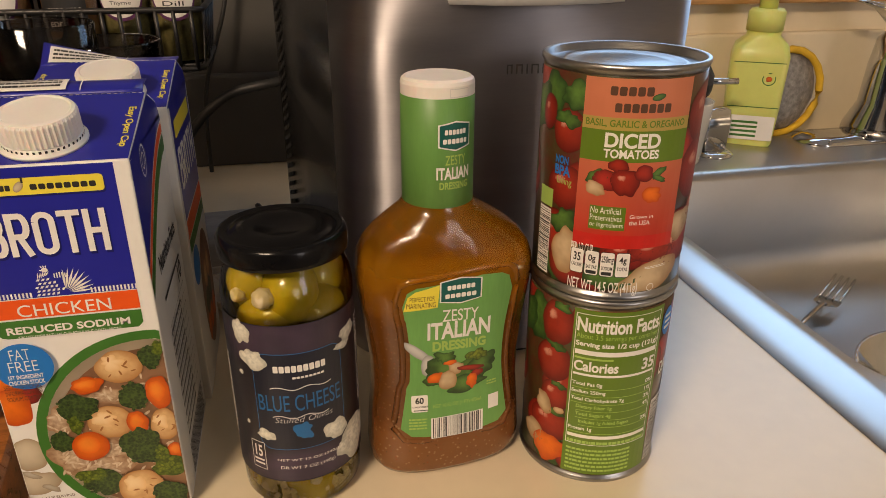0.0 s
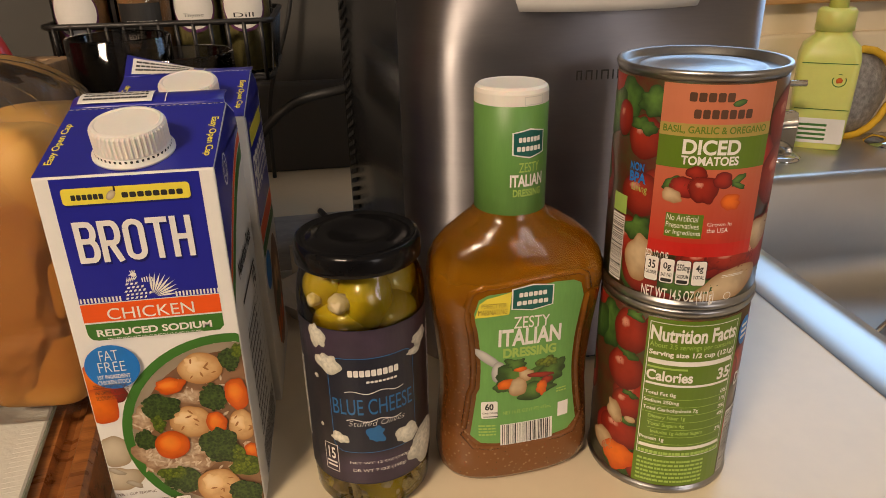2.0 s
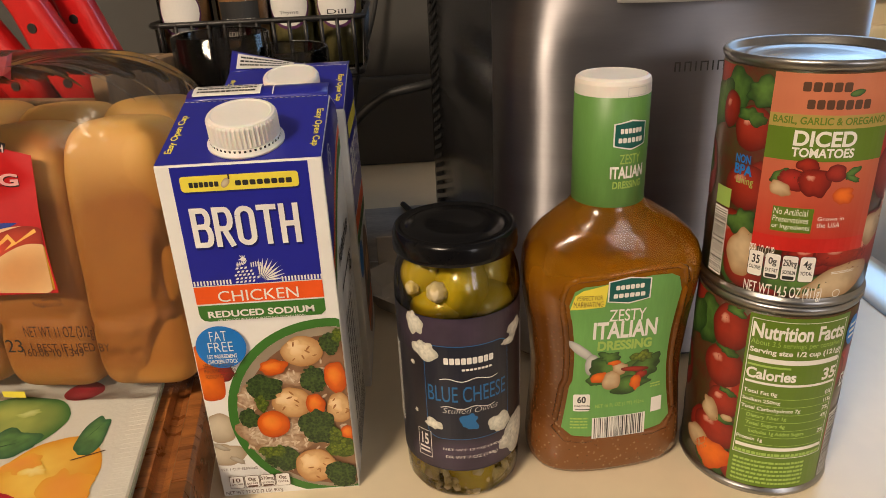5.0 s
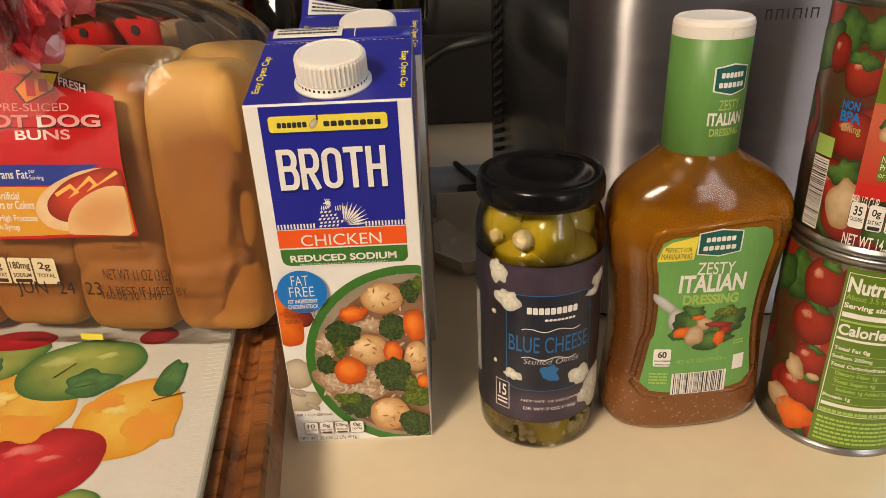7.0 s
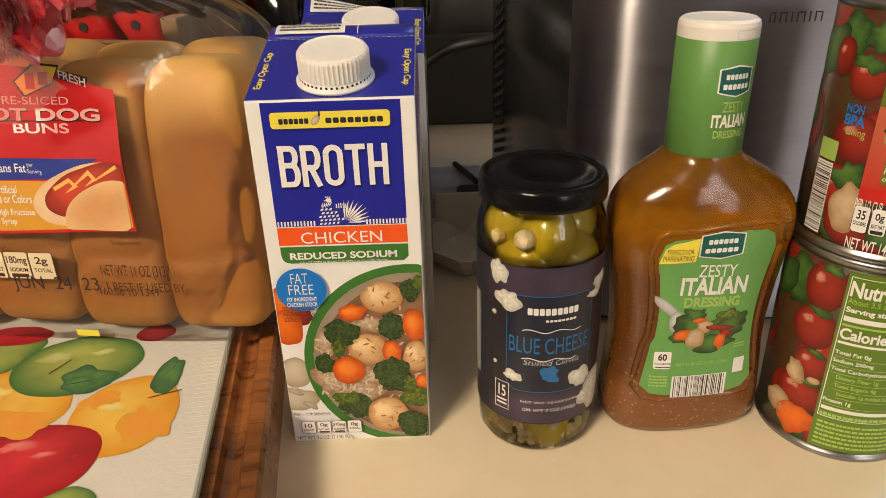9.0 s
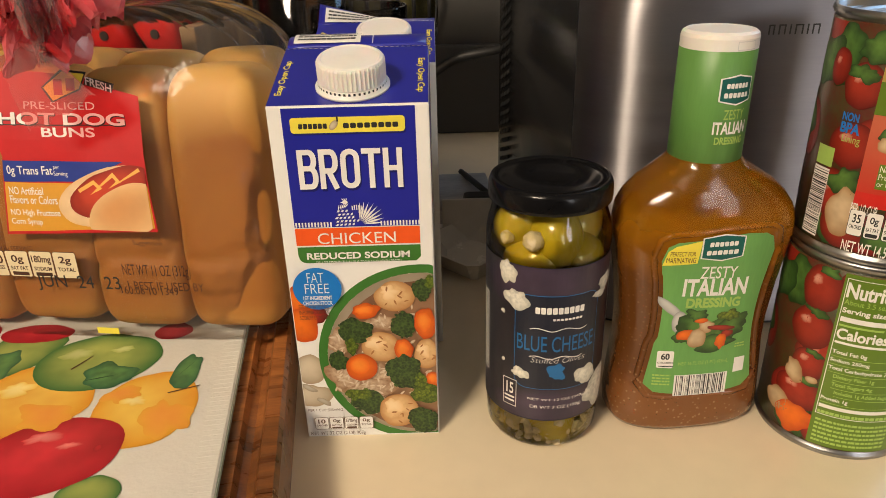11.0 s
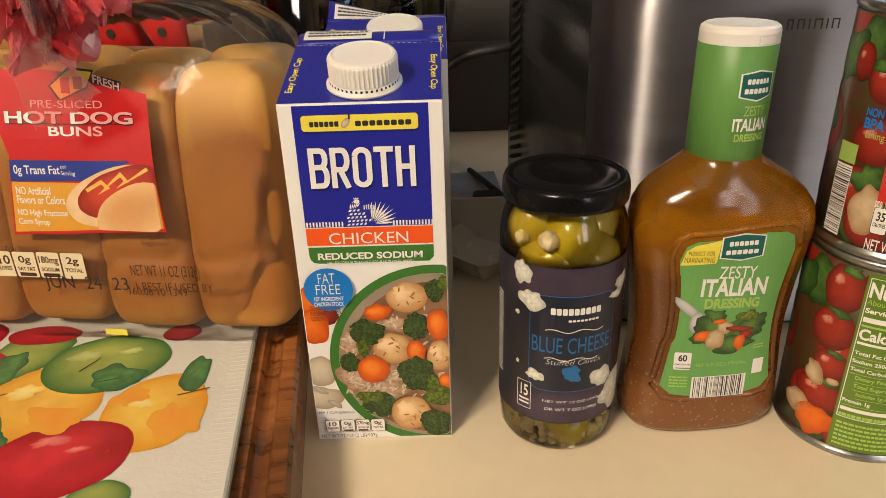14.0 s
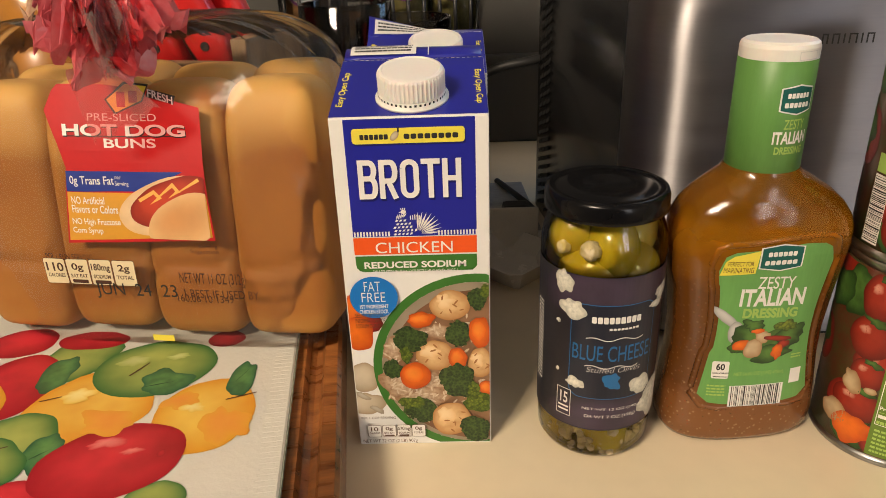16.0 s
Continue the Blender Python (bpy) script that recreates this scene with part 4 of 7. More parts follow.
    for k, gx_ in enumerate((4.0, 11.0)):
        pr.blob("mushroom_gill_picture", I_RIM, gx_, 33 - 9 * k, 4.5, 1.6, 9 + k, 0.2, clip=C, turn=-30, layer=1.0)
    L = [2.6]

    def food(kind, x, y, rx, ry, seed, rough=0.1, turn=0):
        L[0] += 0.12
        pr.blob(kind.name, kind, x, y, rx, ry, seed, rough, clip=C, turn=turn, layer=L[0])
        if kind in (I_BROC, I_SPROUT):
            pr.scatter("floret_picture", kind, x, y, rx * 1.02, ry * 1.02, int(9 + rx * ry * 0.5), 1.15, 1.0, 100 + seed, L[0] + 0.03, C)
            L[0] += 0.5
        elif kind is I_MEAT:
            pr.blob("dumpling_shine_picture", I_GLAZE, x - 0.25 * rx, y + 0.25 * ry, rx * 0.5, ry * 0.42, seed + 3, 0.3, clip=C, layer=L[0] + 0.05)
            pr.scatter("browning_picture", I_BROWNED, x, y, rx * 0.72, ry * 0.72, 6, 1.4, 0.45, 200 + seed, L[0] + 0.1, C)
            L[0] += 0.25
        elif kind is I_CARROT:
            pr.blob("carrot_core_picture", I_CORE, x - 0.1 * rx, y + 0.12 * ry, rx * 0.62, ry * 0.6, seed + 1, rough, clip=C, turn=turn, layer=L[0] + 0.05)
            L[0] += 0.1
        elif kind is I_RICE:
            pr.scatter("rice_grain_picture", I_GRAIN, x, y, rx, ry, int(rx * ry * 0.32), 1.9, 0.62, 300 + seed, L[0] + 0.03, C)
            L[0] += 0.5
    food(I_RICE, 27.1, 38.5, 11.9, 11.6, 11, 0.25)
    food(I_RICE, 42.2, 38.2, 11.9, 9.0, 12, 0.25)
    food(I_RICE, 44.7, 72.3, 7.8, 4.8, 13, 0.3)
    food(I_RICE, 37.6, 31.8, 11.9, 6.5, 14, 0.3)
    food(I_RICE, 22.0, 62.0, 5.0, 8.0, 15, 0.3)
    food(I_BROC, 21.5, 50.0, 5.0, 6.0, 16, 0.2)
    food(I_MEAT, 52.3, 87.7, 10.0, 8.8, 21, 0.05)
    food(I_BROC, 66.1, 91.3, 4.9, 5.9, 22, 0.16)
    food(I_SPROUT, 70.8, 95.5, 2.8, 3.4, 23, 0.2)
    food(I_CARROT, 37.3, 79.9, 7.4, 4.2, 24, 0.14, 10)
    food(I_MEAT, 43.6, 58.3, 9.7, 9.4, 25, 0.05)
    food(I_BROC, 31.2, 68.4, 9.2, 7.0, 26, 0.18)
    food(I_SPROUT, 28.5, 58.9, 2.7, 4.9, 27, 0.1)
    food(I_BROC, 56.1, 71.1, 6.4, 7.4, 28, 0.16)
    food(I_CARROT, 67.0, 71.7, 5.6, 9.1, 29, 0.1)
    food(I_CARROT, 55.4, 56.2, 4.9, 6.7, 30, 0.1)
    food(I_MEAT, 67.2, 53.4, 6.5, 9.2, 31, 0.05)
    food(I_CARROT, 32.9, 46.1, 8.2, 8.4, 32, 0.03)
    food(I_BROC, 55.4, 42.4, 9.8, 10.2, 33, 0.18)
    food(I_CARROT, 70.1, 37.6, 3.9, 4.6, 34, 0.1)
    food(I_BROC, 35.5, 24.0, 9.3, 7.4, 35, 0.18)
    food(I_SPROUT, 30.3, 29.1, 6.5, 3.9, 36, 0.2)
    food(I_SPROUT, 65.7, 28.6, 7.8, 6.3, 37, 0.2)
    food(I_SPROUT, 63.4, 35.8, 2.8, 5.9, 38, 0.1)
    food(I_MEAT, 51.2, 18.0, 10.4, 11.0, 39, 0.05)
    food(I_BROC, 64.2, 11.3, 7.9, 8.4, 40, 0.18)
    # round claim sticker and small print
    lay0 = L[0]
    fx, fy, frx, fry = 14.4, 93.7, 12.0, 11.7
    pr.blob("round_claim", SKYBLUE, fx, fy, frx, fry, 1, 0.0, layer=lay0)
    pr.text("claim_lettering", WHITEINK, "FAT", 9.9, 97.3, 18.0, 102.7, -0.01, layer=lay0 + 1)
    pr.text("claim_lettering", WHITEINK, "FREE", 8.3, 91.3, 20.2, 96.6, -0.01, layer=lay0 + 1)
    pr.text("claim_lettering", WHITEINK, "1ST INGREDIENT", 7.1, 87.6, 21.4, 89.8, 0.02, layer=lay0 + 1)
    pr.text("claim_lettering", WHITEINK, "CHICKEN STOCK", 6.7, 84.6, 21.4, 86.9, 0.02, layer=lay0 + 1)
    for k, s in enumerate(("SEE NUTRITIONAL", "INFORMATION FOR", "SODIUM CONTENT")):
        pr.text("small_lettering", BROWNINK, s, 4.2, 82.5 - 3.1 * k, 19.5, 84.8 - 3.1 * k, 0.0, layer=lay0 + 1)
    pr.text("small_lettering", BROWNINK, "PER 1 CUP SERVING", 2.3, 18.9, 20.9, 20.5, 0.0, layer=lay0 + 1)
    nutrition_boxes(pr, 5.0, 6.6, 7.6, 8.2, ("10", "0g", "570mg", "0g"), ("CALORIES", "SAT FAT", "SODIUM", "TOTAL"), lay0 + 1, BROWNINK, None)
    pr.text("weight_lettering", BROWNINK, "NET WT 32 OZ (2 LB) 907g", 2.1, 2.2, 32.1, 5.1, 0.0, layer=lay0 + 1)
    pr.lay(body, lambda u, v, h: Vector((u, -h, v)))


def nutrition_boxes(pr, x, y, w, h, nums, words, layer, dark, field):
    """The row of small rounded boxes with calories, fat, sodium and sugars."""
    for k, (a, b) in enumerate(zip(nums, words)):
        x0 = x + k * (w + 0.45)
        pr.rect("nutrition_box", dark, x0, y, x0 + w, y + h, 1.2, layer)
        pr.rect("nutrition_field", field or WHITEINK, x0 + 0.25, y + 0.25, x0 + w - 0.25, y + h - 0.25, 1.1, layer + 0.5)
        m = 0.5 * w - min(0.42 * w, 0.13 * w * len(a))
        pr.text("nutrition_lettering", dark, a, x0 + m, y + 0.5 * h, x0 + w - m, y + 0.84 * h, 0.02, layer + 1)
        pr.text("nutrition_lettering", dark, b, x0 + 0.12 * w, y + 0.27 * h, x0 + 0.88 * w, y + 0.42 * h, 0.02, layer + 1)
        if k in (1, 2):
            pr.rect("nutrition_foot", dark, x0 + 0.14 * w, y + 0.06 * h, x0 + 0.86 * w, y + 0.2 * h, 0.5, layer + 1)


def side_print(body, opened):
    D = CD * 1000
    pr = Print()
    pr.poly("blue_shoulder", BLUE, [(0.8, 183.2), (D - 1, 181.0), (D - 6.5, 189.4), (60, 198.3), (0.8, 184.2)])
    on_side = lambda u, v, h: Vector((CW + h, u / 1, v))
    if opened:
        pr.rect("blue_panel", BLUE, 6, 118, D - 4, 183)
        pr.rect("brand_plate", YELLOW, 12, 164, D - 10, 174, 1.5, layer=1)
        pr.narrow_title("title_lettering", WHITEINK, 12, 134, D - 10, 158, 1)
        pr.rect("flavour_band", ORANGE, 6, 106, D - 4, 117, layer=0.5)
        pr.rect("claim_band", GREEN, 6, 97, D - 4, 105, layer=0.5)
        pr.blob("round_claim", SKYBLUE, 20, 84, 14, 12, 1, 0.0, layer=1)
        pr.blob("soup_picture", I_SOUP, 56, 52, 28, 40, 1, 0.0, layer=0.5)
        for k in range(7):
            pr.blob("food_picture", (I_CARROT, I_BROC, I_MEAT)[k % 3], 40 + 5 * k, 30 + (k * 17) % 50, 8, 9, k, 0.1, layer=1 + 0.1 * k)
    else:
        n = 14
        arc = lambda o: [(1 + (D - 3) * k / n, 118 + o + 46 * math.sin(1.45 * k / n)) for k in range(n + 1)]
        a, b, c, d = arc(0), arc(1), arc(10), arc(16)
        hi = lambda p: [(x, min(y, 182)) for x, y in p]
        pr.poly("blue_panel", BLUE, hi(d) + [(D - 2, 183), (1, 183)])
        pr.poly("flavour_band", ORANGE, hi(c) + list(reversed(hi(arc(15)))))
        pr.poly("claim_band", GREEN, hi(b) + list(reversed(hi(arc(9)))))
        pr.ring("seal", WHITEINK, 26, 176, 5.0, 5.8, 1.3, 2)
        pr.ring("seal", WHITEINK, 26, 176, 2.4, 3.0, 1.3, 2)
        pr.text("panel_lettering", BLACKINK, "Nutrition Facts", 22, 121, 76, 130, 0.03, layer=1)
        pr.text("panel_lettering", BLACKINK, "10", 64, 96, 76, 106, 0.03, layer=1)
        pr.rect("panel_rule", BLACKINK, 22, 107, 76, 109, layer=1)
        for k in range(11):
            pr.rect("panel_rule", BLACKINK, 22, 92 - 6 * k, 76, 92.3 - 6 * k, layer=1)
            pr.lines("small_print", BLACKINK, 22, 87.5 - 6 * k, 60, 91.5 - 6 * k, 1, 0.5, 1, k)
        pr.lines("small_print", BLACKINK, 20, 4, 80, 24, 9, 0.5, 1, 50)
    pr.lay(body, on_side)


carton(pose(0, 0, 0.9), False, "blue and white chicken broth carton with white screw cap")
carton(pose(0.0035, 0.0925, 0.9, 0, 0, 0), True, "blue broth carton with white cap and lifted top flap")

# ---- olive jar ----
JR = 0.031
jar = thing("olive_jar", "glass jar of cheese-stuffed green olives with black lid and dark label", "jar", pose(0.130, 0.013, 0.9))
JARGLASS = clear("jar_glass", (0.97, 0.97, 0.90), 1.5, 0.02)
BRINE = clear("olive_brine", (0.96, 0.94, 0.74), 1.05, 0.05)
OLIVE = material("green_olive", (0.56, 0.42, 0.025), 0.22, var=0.35, scale=45, dark=(0.34, 0.25, 0.010), coat=0.35, sss=0.1)
STUFF = material("crumbly_cheese", (0.70, 0.58, 0.36), 0.8, var=0.25, scale=180, bump=0.5, bscale=500)
part("glass_body", lathe([(0.0, 0.001), (0.024, 0.0), (0.0275, 0.0015), (0.030, 0.006), (0.0305, 0.016), (0.0308, 0.02), (0.0308, 0.1105), (0.0312, 0.113), (0.0310, 0.118), (0.0300, 0.124), (0.0284, 0.129), (0.0275, 0.132), (0.0272, 0.138)], 72), JARGLASS, jar, smooth=True)
part("lid", lathe([(0.0292, 0.1345), (0.0300, 0.1350), (0.0302, 0.1370), (0.0300, 0.1425), (0.0290, 0.1450), (0.0275, 0.1455), (0.0262, 0.1447), (0.0235, 0.1447), (0.0222, 0.1455), (0.0120, 0.1455), (0.0110, 0.1450), (0.0, 0.1448)], 72), BLACKGLOSS, jar, "glossy black twist-off lid", True)
rnd = random.Random(4)
olive_mesh = None
for level, z in enumerate((0.013, 0.031, 0.050, 0.069, 0.088, 0.106, 0.119)):
    for k in range(4):
        a = 2 * math.pi * (k + 0.5 * (level % 2)) / 4 + rnd.uniform(-0.15, 0.15) + 0.2
        rad = 0.0162 if level < 6 else 0.0150
        tilt = rnd.uniform(-35, 35)
        if olive_mesh is None:
            bm = bmesh.new()
            bmesh.ops.create_uvsphere(bm, u_segments=24, v_segments=14, radius=1)
            for v in bm.verts:
                v.co = Vector((v.co.x * 0.0128, v.co.y * 0.0128, v.co.z * 0.0168)) * (1 + 0.05 * noise.noise(v.co * 2.2))
            o = part("olive", bm, OLIVE, jar, smooth=True)
            olive_mesh = o.data
        else:
            o = new("olive", olive_mesh)
            o.parent = jar
        o.matrix_local = pose(rad * math.sin(a), -rad * math.cos(a), z, 0, 0, math.degrees(a)) @ pose(0, 0, 0, rnd.uniform(-20, 20), 90 * (level % 2) + tilt, 0)
for k, (a, z, r) in enumerate(((-0.42, 0.1205, 0.0049), (-1.0, 0.119, 0.0034), (0.2, 0.017, 0.0035), (-0.75, 0.013, 0.004))):
    bm = bmesh.new()
    bmesh.ops.create_icosphere(bm, subdivisions=3, radius=r)
    for v in bm.verts:
        v.co = v.co * (1 + 0.18 * noise.noise(v.co * 500 + Vector((k, 0, 0))) + 0.10 * noise.noise(v.co * 1400))
        v.co += Vector((0.0262 * math.sin(a), -0.0262 * math.cos(a), z))
    part("cheese_stuffing", bm, STUFF, jar, smooth=True)
vs, fs = [], []
for k in range(60):
    a, q = rnd.uniform(-1.2, 1.2), rnd.uniform(0.0012, 0.0026)
    bm = bmesh.new()
    bmesh.ops.create_icosphere(bm, subdivisions=1, radius=q)
    c = Vector((rnd.uniform(0.02, 0.0275) * math.sin(a), -rnd.uniform(0.022, 0.0275) * math.cos(a), rnd.uniform(0.003, 0.014)))
    bm.verts.index_update()
    b0 = len(vs)
    vs += [tuple(v.co * (1 + 0.4 * noise.noise(v.co * 900 + c * 1000)) + c) for v in bm.verts]
    fs += [tuple(v.index + b0 for v in f.verts) for f in bm.faces]
    bm.free()
part("cheese_crumbs", (vs, fs), STUFF, jar, kind="stuff")
part("brine", lathe([(0.0, 0.004), (0.027, 0.004), (0.0292, 0.012), (0.0294, 0.11), (0.0285, 0.122), (0.0, 0.122)], 48), BRINE, jar, smooth=True)

LABELBLACK = material("black_label", (0.018, 0.016, 0.022), 0.38, var=0.2, scale=40)
LABELBLUE = material("blue_foil_ink", (0.012, 0.13, 0.34), 0.3, var=0.1)
LABELNAVY = material("deep_blue_label", (0.010, 0.013, 0.028), 0.38, var=0.15)
arc_l = sheet(lambda s, t: on_cylinder(0.03115)(0.31 * 0.031 * 10 * (s - 0.5) * 1.62, 0.0212 + 0.0885 * t, 0), 48, 2)
jlabel = part("label", arc_l, LABELBLACK, jar, "dark purple paper label with cheese pictures", True)
pr = Print()
pr.blob("haze_picture", I_HAZE, 0, 100, 40, 15, 2, 0.1, clip=(-47, 22, 47, 109.5), layer=0)
pr.blob("haze_picture", I_HAZE, 4, 28, 36, 14, 3, 0.1, clip=(-47, 22, 47, 109.5), layer=0)
pr.rect("centre_panel", LABELBLUE, -20.0, 41.0, 24.0, 95.0, 6, layer=0.5)
pr.rect("centre_panel", LABELNAVY, -19.6, 41.4, 23.6, 94.6, 5.8, layer=0.9)
for k, (x, y, rx, ry) in enumerate(((-24.7, 104.3, 4.8, 6.4), (-19.4, 90.7, 7.0, 5.2), (30.2, 96.5, 6.5, 3.9), (25.4, 91.1, 5.0, 2.1), (-16.4, 49.2, 4.7, 3.1), (18.5, 46.8, 6.7, 5.8), (32.4, 34.6, 13.2, 11.4), (22.3, 33.4, 4.4, 4.0), (-27.1, 82.0, 1.6, 1.1), (39.7, 79.6, 0.1, 1.4), (-26.5, 53.9, 1.1, 1.2), (39.7, 48.0, 0.1, 2.0))):
    pr.blob("cheese_picture", I_CHEESE, x, y, rx, ry, 60 + k, 0.22, layer=1.5)
q = lambda x0, x1, y, amp: [pr.poly("flourish", WHITEINK, [(x0 + (x1 - x0) * t, y + amp * math.sin(t * 12.56)), (x0 + (x1 - x0) * (t + 0.05), y + amp * math.sin((t + 0.05) * 12.56)), (x0 + (x1 - x0) * (t + 0.05), y + 0.45 + amp * math.sin((t + 0.05) * 12.56)), (x0 + (x1 - x0) * t, y + 0.45 + amp * math.sin(t * 12.56))], 2) for t in [i / 20 for i in range(20)]]
q(-12, 17, 76.0, 0.8)
q(-12, 15, 60.0, 0.8)
bx0, by0, bx1, by1 = -9.3, 84.2, 15.0, 90.6
pr.wordmark("brand_mark", WHITEINK, bx0 - 0.5, by0 + 0.2, bx1, by0 + 6.2, 9, 2)
pr.wordmark("brand_mark", WHITEINK, bx0 + 8.0, by0 - 3.0, bx1 - 1.0, by0 - 1.0, 8, 2)
pr.text("title_lettering", LABELBLUE, "BLUE CHEESE", -18.4, 63.6, 22.0, 72.6, 0.0, layer=2)
pr.text("title_lettering", WHITEINK, "Stuffed Olives", -11.2, 57.1, 16.5, 60.1, -0.02, layer=2, slant=0.3)
pr.blob("leaf_mark", LABELBLUE, 1.8, 52.0, 4.8, 4.3, 5, 0.3, layer=2)
pr.text("weight_lettering", WHITEINK, "NET WT 12 OZ (340g)", -12.0, 33.7, 18.9, 35.6, 0.0, layer=2)
pr.text("weight_lettering", WHITEINK, "DR WT 7 OZ (198g)", -10.7, 28.7, 16.5, 31.1, 0.0, layer=2)
pr.frame_line("calorie_box", WHITEINK, -26.2, 27.3, -18.1, 43.8, 0.35, layer=2)
pr.text("calorie_lettering", WHITEINK, "15", -24.1, 34.7, -19.8, 41.6, 0.02, layer=2)
pr.rect("calorie_lettering", WHITEINK, -25.2, 32.2, -19.2, 33.3, layer=2)
pr.rect("calorie_lettering", WHITEINK, -25.1, 29.9, -19.2, 31.0, layer=2)
pr.barcode("barcode", 39, 50, 46, 100, 1.2, False)
pr.lines("back_print", WHITEINK, -46, 40, -39, 88, 22, 0.5, 1.2, 9)
pr.lay(jlabel, on_cylinder(0.03117), 2.5)

# ---- salad dressing bottle ----
BROT = 5.0
bot = thing("dressing_bottle", "plastic bottle of amber Italian dressing with green labels", "bottle", pose(0.2085, 0.019, 0.9, 0, 0, BROT))
NX = -0.0037
# height, half width, half depth, shift of the middle
BP = [(0.0, 0.036, 0.0185), (0.0015, 0.039, 0.0215), (0.006, 0.0418, 0.0240), (0.014, 0.0425, 0.0245), (0.03, 0.0415, 0.0238), (0.05, 0.0398, 0.0228), (0.065, 0.0398, 0.0226), (0.085, 0.0418, 0.0230),
      (0.10, 0.0440, 0.0238), (0.112, 0.0455, 0.0245), (0.120, 0.0452, 0.0246), (0.127, 0.0435, 0.0242), (0.133, 0.0400, 0.0232), (0.139, 0.0340, 0.0218), (0.1445, 0.0262, 0.0198), (0.149, 0.0195, 0.0180), (0.153, 0.0166, 0.0164), (0.158, 0.0160, 0.0160), (0.20, 0.0160, 0.0160)]


def bot_at(z):
    for (z0, a0, b0), (z1, a1, b1) in zip(BP, BP[1:]):
        if z <= z1:
            t = (z - z0) / (z1 - z0)
            return a0 + (a1 - a0) * t, b0 + (b1 - b0) * t
    return BP[-1][1:]


def bot_mid(z):
    return NX * min(1, max(0, (z - 0.12) / 0.03))


def bot_loop(z, grow=0.0, n=72):
    a, b = bot_at(z)
    p = 2.7 if z < 0.125 else 2.7 - 0.7 * min(1, (z - 0.125) / 0.025)
    out = []
    for k in range(n):
        t = 2 * math.pi * k / n
        c, s = math.cos(t), math.sin(t)
        out.append((bot_mid(z) + (a + grow) * math.copysign(abs(c) ** (2 / p), c), (b + grow) * math.copysign(abs(s) ** (2 / p), s), z))
    return out


def bot_front(x, z):
    a, b = bot_at(z)
    return -b * max(0.0, 1 - abs((x - bot_mid(z)) / a) ** 2.7) ** (1 / 2.7)


def dressing(name):
    """Amber dressing behind clear plastic: oil above, herbs and spices settled at the foot."""
    m = material(name, (0.30, 0.10, 0.018), 0.16, var=0.3, scale=55, coat=0.15)
    n, l = m.node_tree.nodes, m.node_tree.links
    b = n["Principled BSDF"]
    tc, sep, mr, ns, ad, rp = n.new("ShaderNodeTexCoord"), n.new("ShaderNodeSeparateXYZ"), n.new("ShaderNodeMapRange"), n.new("ShaderNodeTexNoise"), n.new("ShaderNodeMath"), n.new("ShaderNodeValToRGB")
    l.new(tc.outputs["Object"], sep.inputs[0])
    mr.inputs[1].default_value, mr.inputs[2].default_value = 0.0, 0.155
    l.new(sep.outputs[2], mr.inputs[0])
    ns.inputs["Scale"].default_value, ns.inputs["Detail"].default_value = 120, 6
    l.new(tc.outputs["Object"], ns.inputs["Vector"])
    ad.operation = "MULTIPLY_ADD"
    ad.inputs[1].default_value = 0.12
    l.new(ns.outputs[0], ad.inputs[0])
    l.new(mr.outputs[0], ad.inputs[2])
    e = rp.color_ramp.elements
    e[0].position, e[0].color = 0.06, (0.25, 0.105, 0.038, 1)
    e[1].position, e[1].color = 1.0, (0.80, 0.36, 0.02, 1)
    for p, c in ((0.24, (0.22, 0.085, 0.026, 1)), (0.30, (0.135, 0.045, 0.009, 1)), (0.66, (0.14, 0.047, 0.006, 1)), (0.78, (0.34, 0.125, 0.008, 1)), (0.88, (0.72, 0.30, 0.012, 1))):
        rp.color_ramp.elements.new(p).color = c
    l.new(ad.outputs[0], rp.inputs[0])
    last = rp.outputs[0]
    # flecks of garlic, pepper and herb, thickest in the sediment
    for scale, colour, top, low, high in ((330, (0.42, 0.25, 0.11), 0.42, 0.10, 0.26), (210, (0.33, 0.06, 0.012), 0.8, 0.05, 0.13), (260, (0.05, 0.045, 0.012), 0.9, 0.04, 0.11)):
        vo, mx, cr, fade, mu = n.new("ShaderNodeTexVoronoi"), n.new("ShaderNodeMix"), n.new("ShaderNodeMapRange"), n.new("ShaderNodeMapRange"), n.new("ShaderNodeMath")
        vo.inputs["Scale"].default_value = scale
        l.new(tc.outputs["Object"], vo.inputs["Vector"])
        cr.inputs[1].default_value, cr.inputs[2].default_value, cr.inputs[3].default_value, cr.inputs[4].default_value = low, high, 0.85, 0.0
        l.new(vo.outputs["Distance"], cr.inputs[0])
        fade.inputs[1].default_value, fade.inputs[2].default_value, fade.inputs[3].default_value, fade.inputs[4].default_value = 0.12, top, 1.0, 0.18
        l.new(ad.outputs[0], fade.inputs[0])
        mu.operation = "MULTIPLY"
        l.new(cr.outputs[0], mu.inputs[0])
        l.new(fade.outputs[0], mu.inputs[1])
        mx.data_type = "RGBA"
        mx.inputs[7].default_value = (*colour, 1)
        l.new(mu.outputs[0], mx.inputs[0])
        l.new(last, mx.inputs[6])
        last = mx.outputs[2]
    l.new(last, b.inputs["Base Color"])
    tw = n.new("ShaderNodeMapRange")
    tw.inputs[1].default_value, tw.inputs[2].default_value, tw.inputs[3].default_value, tw.inputs[4].default_value = 0.70, 0.92, 0.20, 0.85
    l.new(ad.outputs[0], tw.inputs[0])
    l.new(tw.outputs[0], b.inputs["Transmission Weight"])
    b.inputs["IOR"].default_value = 1.4
    bw, bp = n.new("ShaderNodeTexNoise"), n.new("ShaderNodeBump")
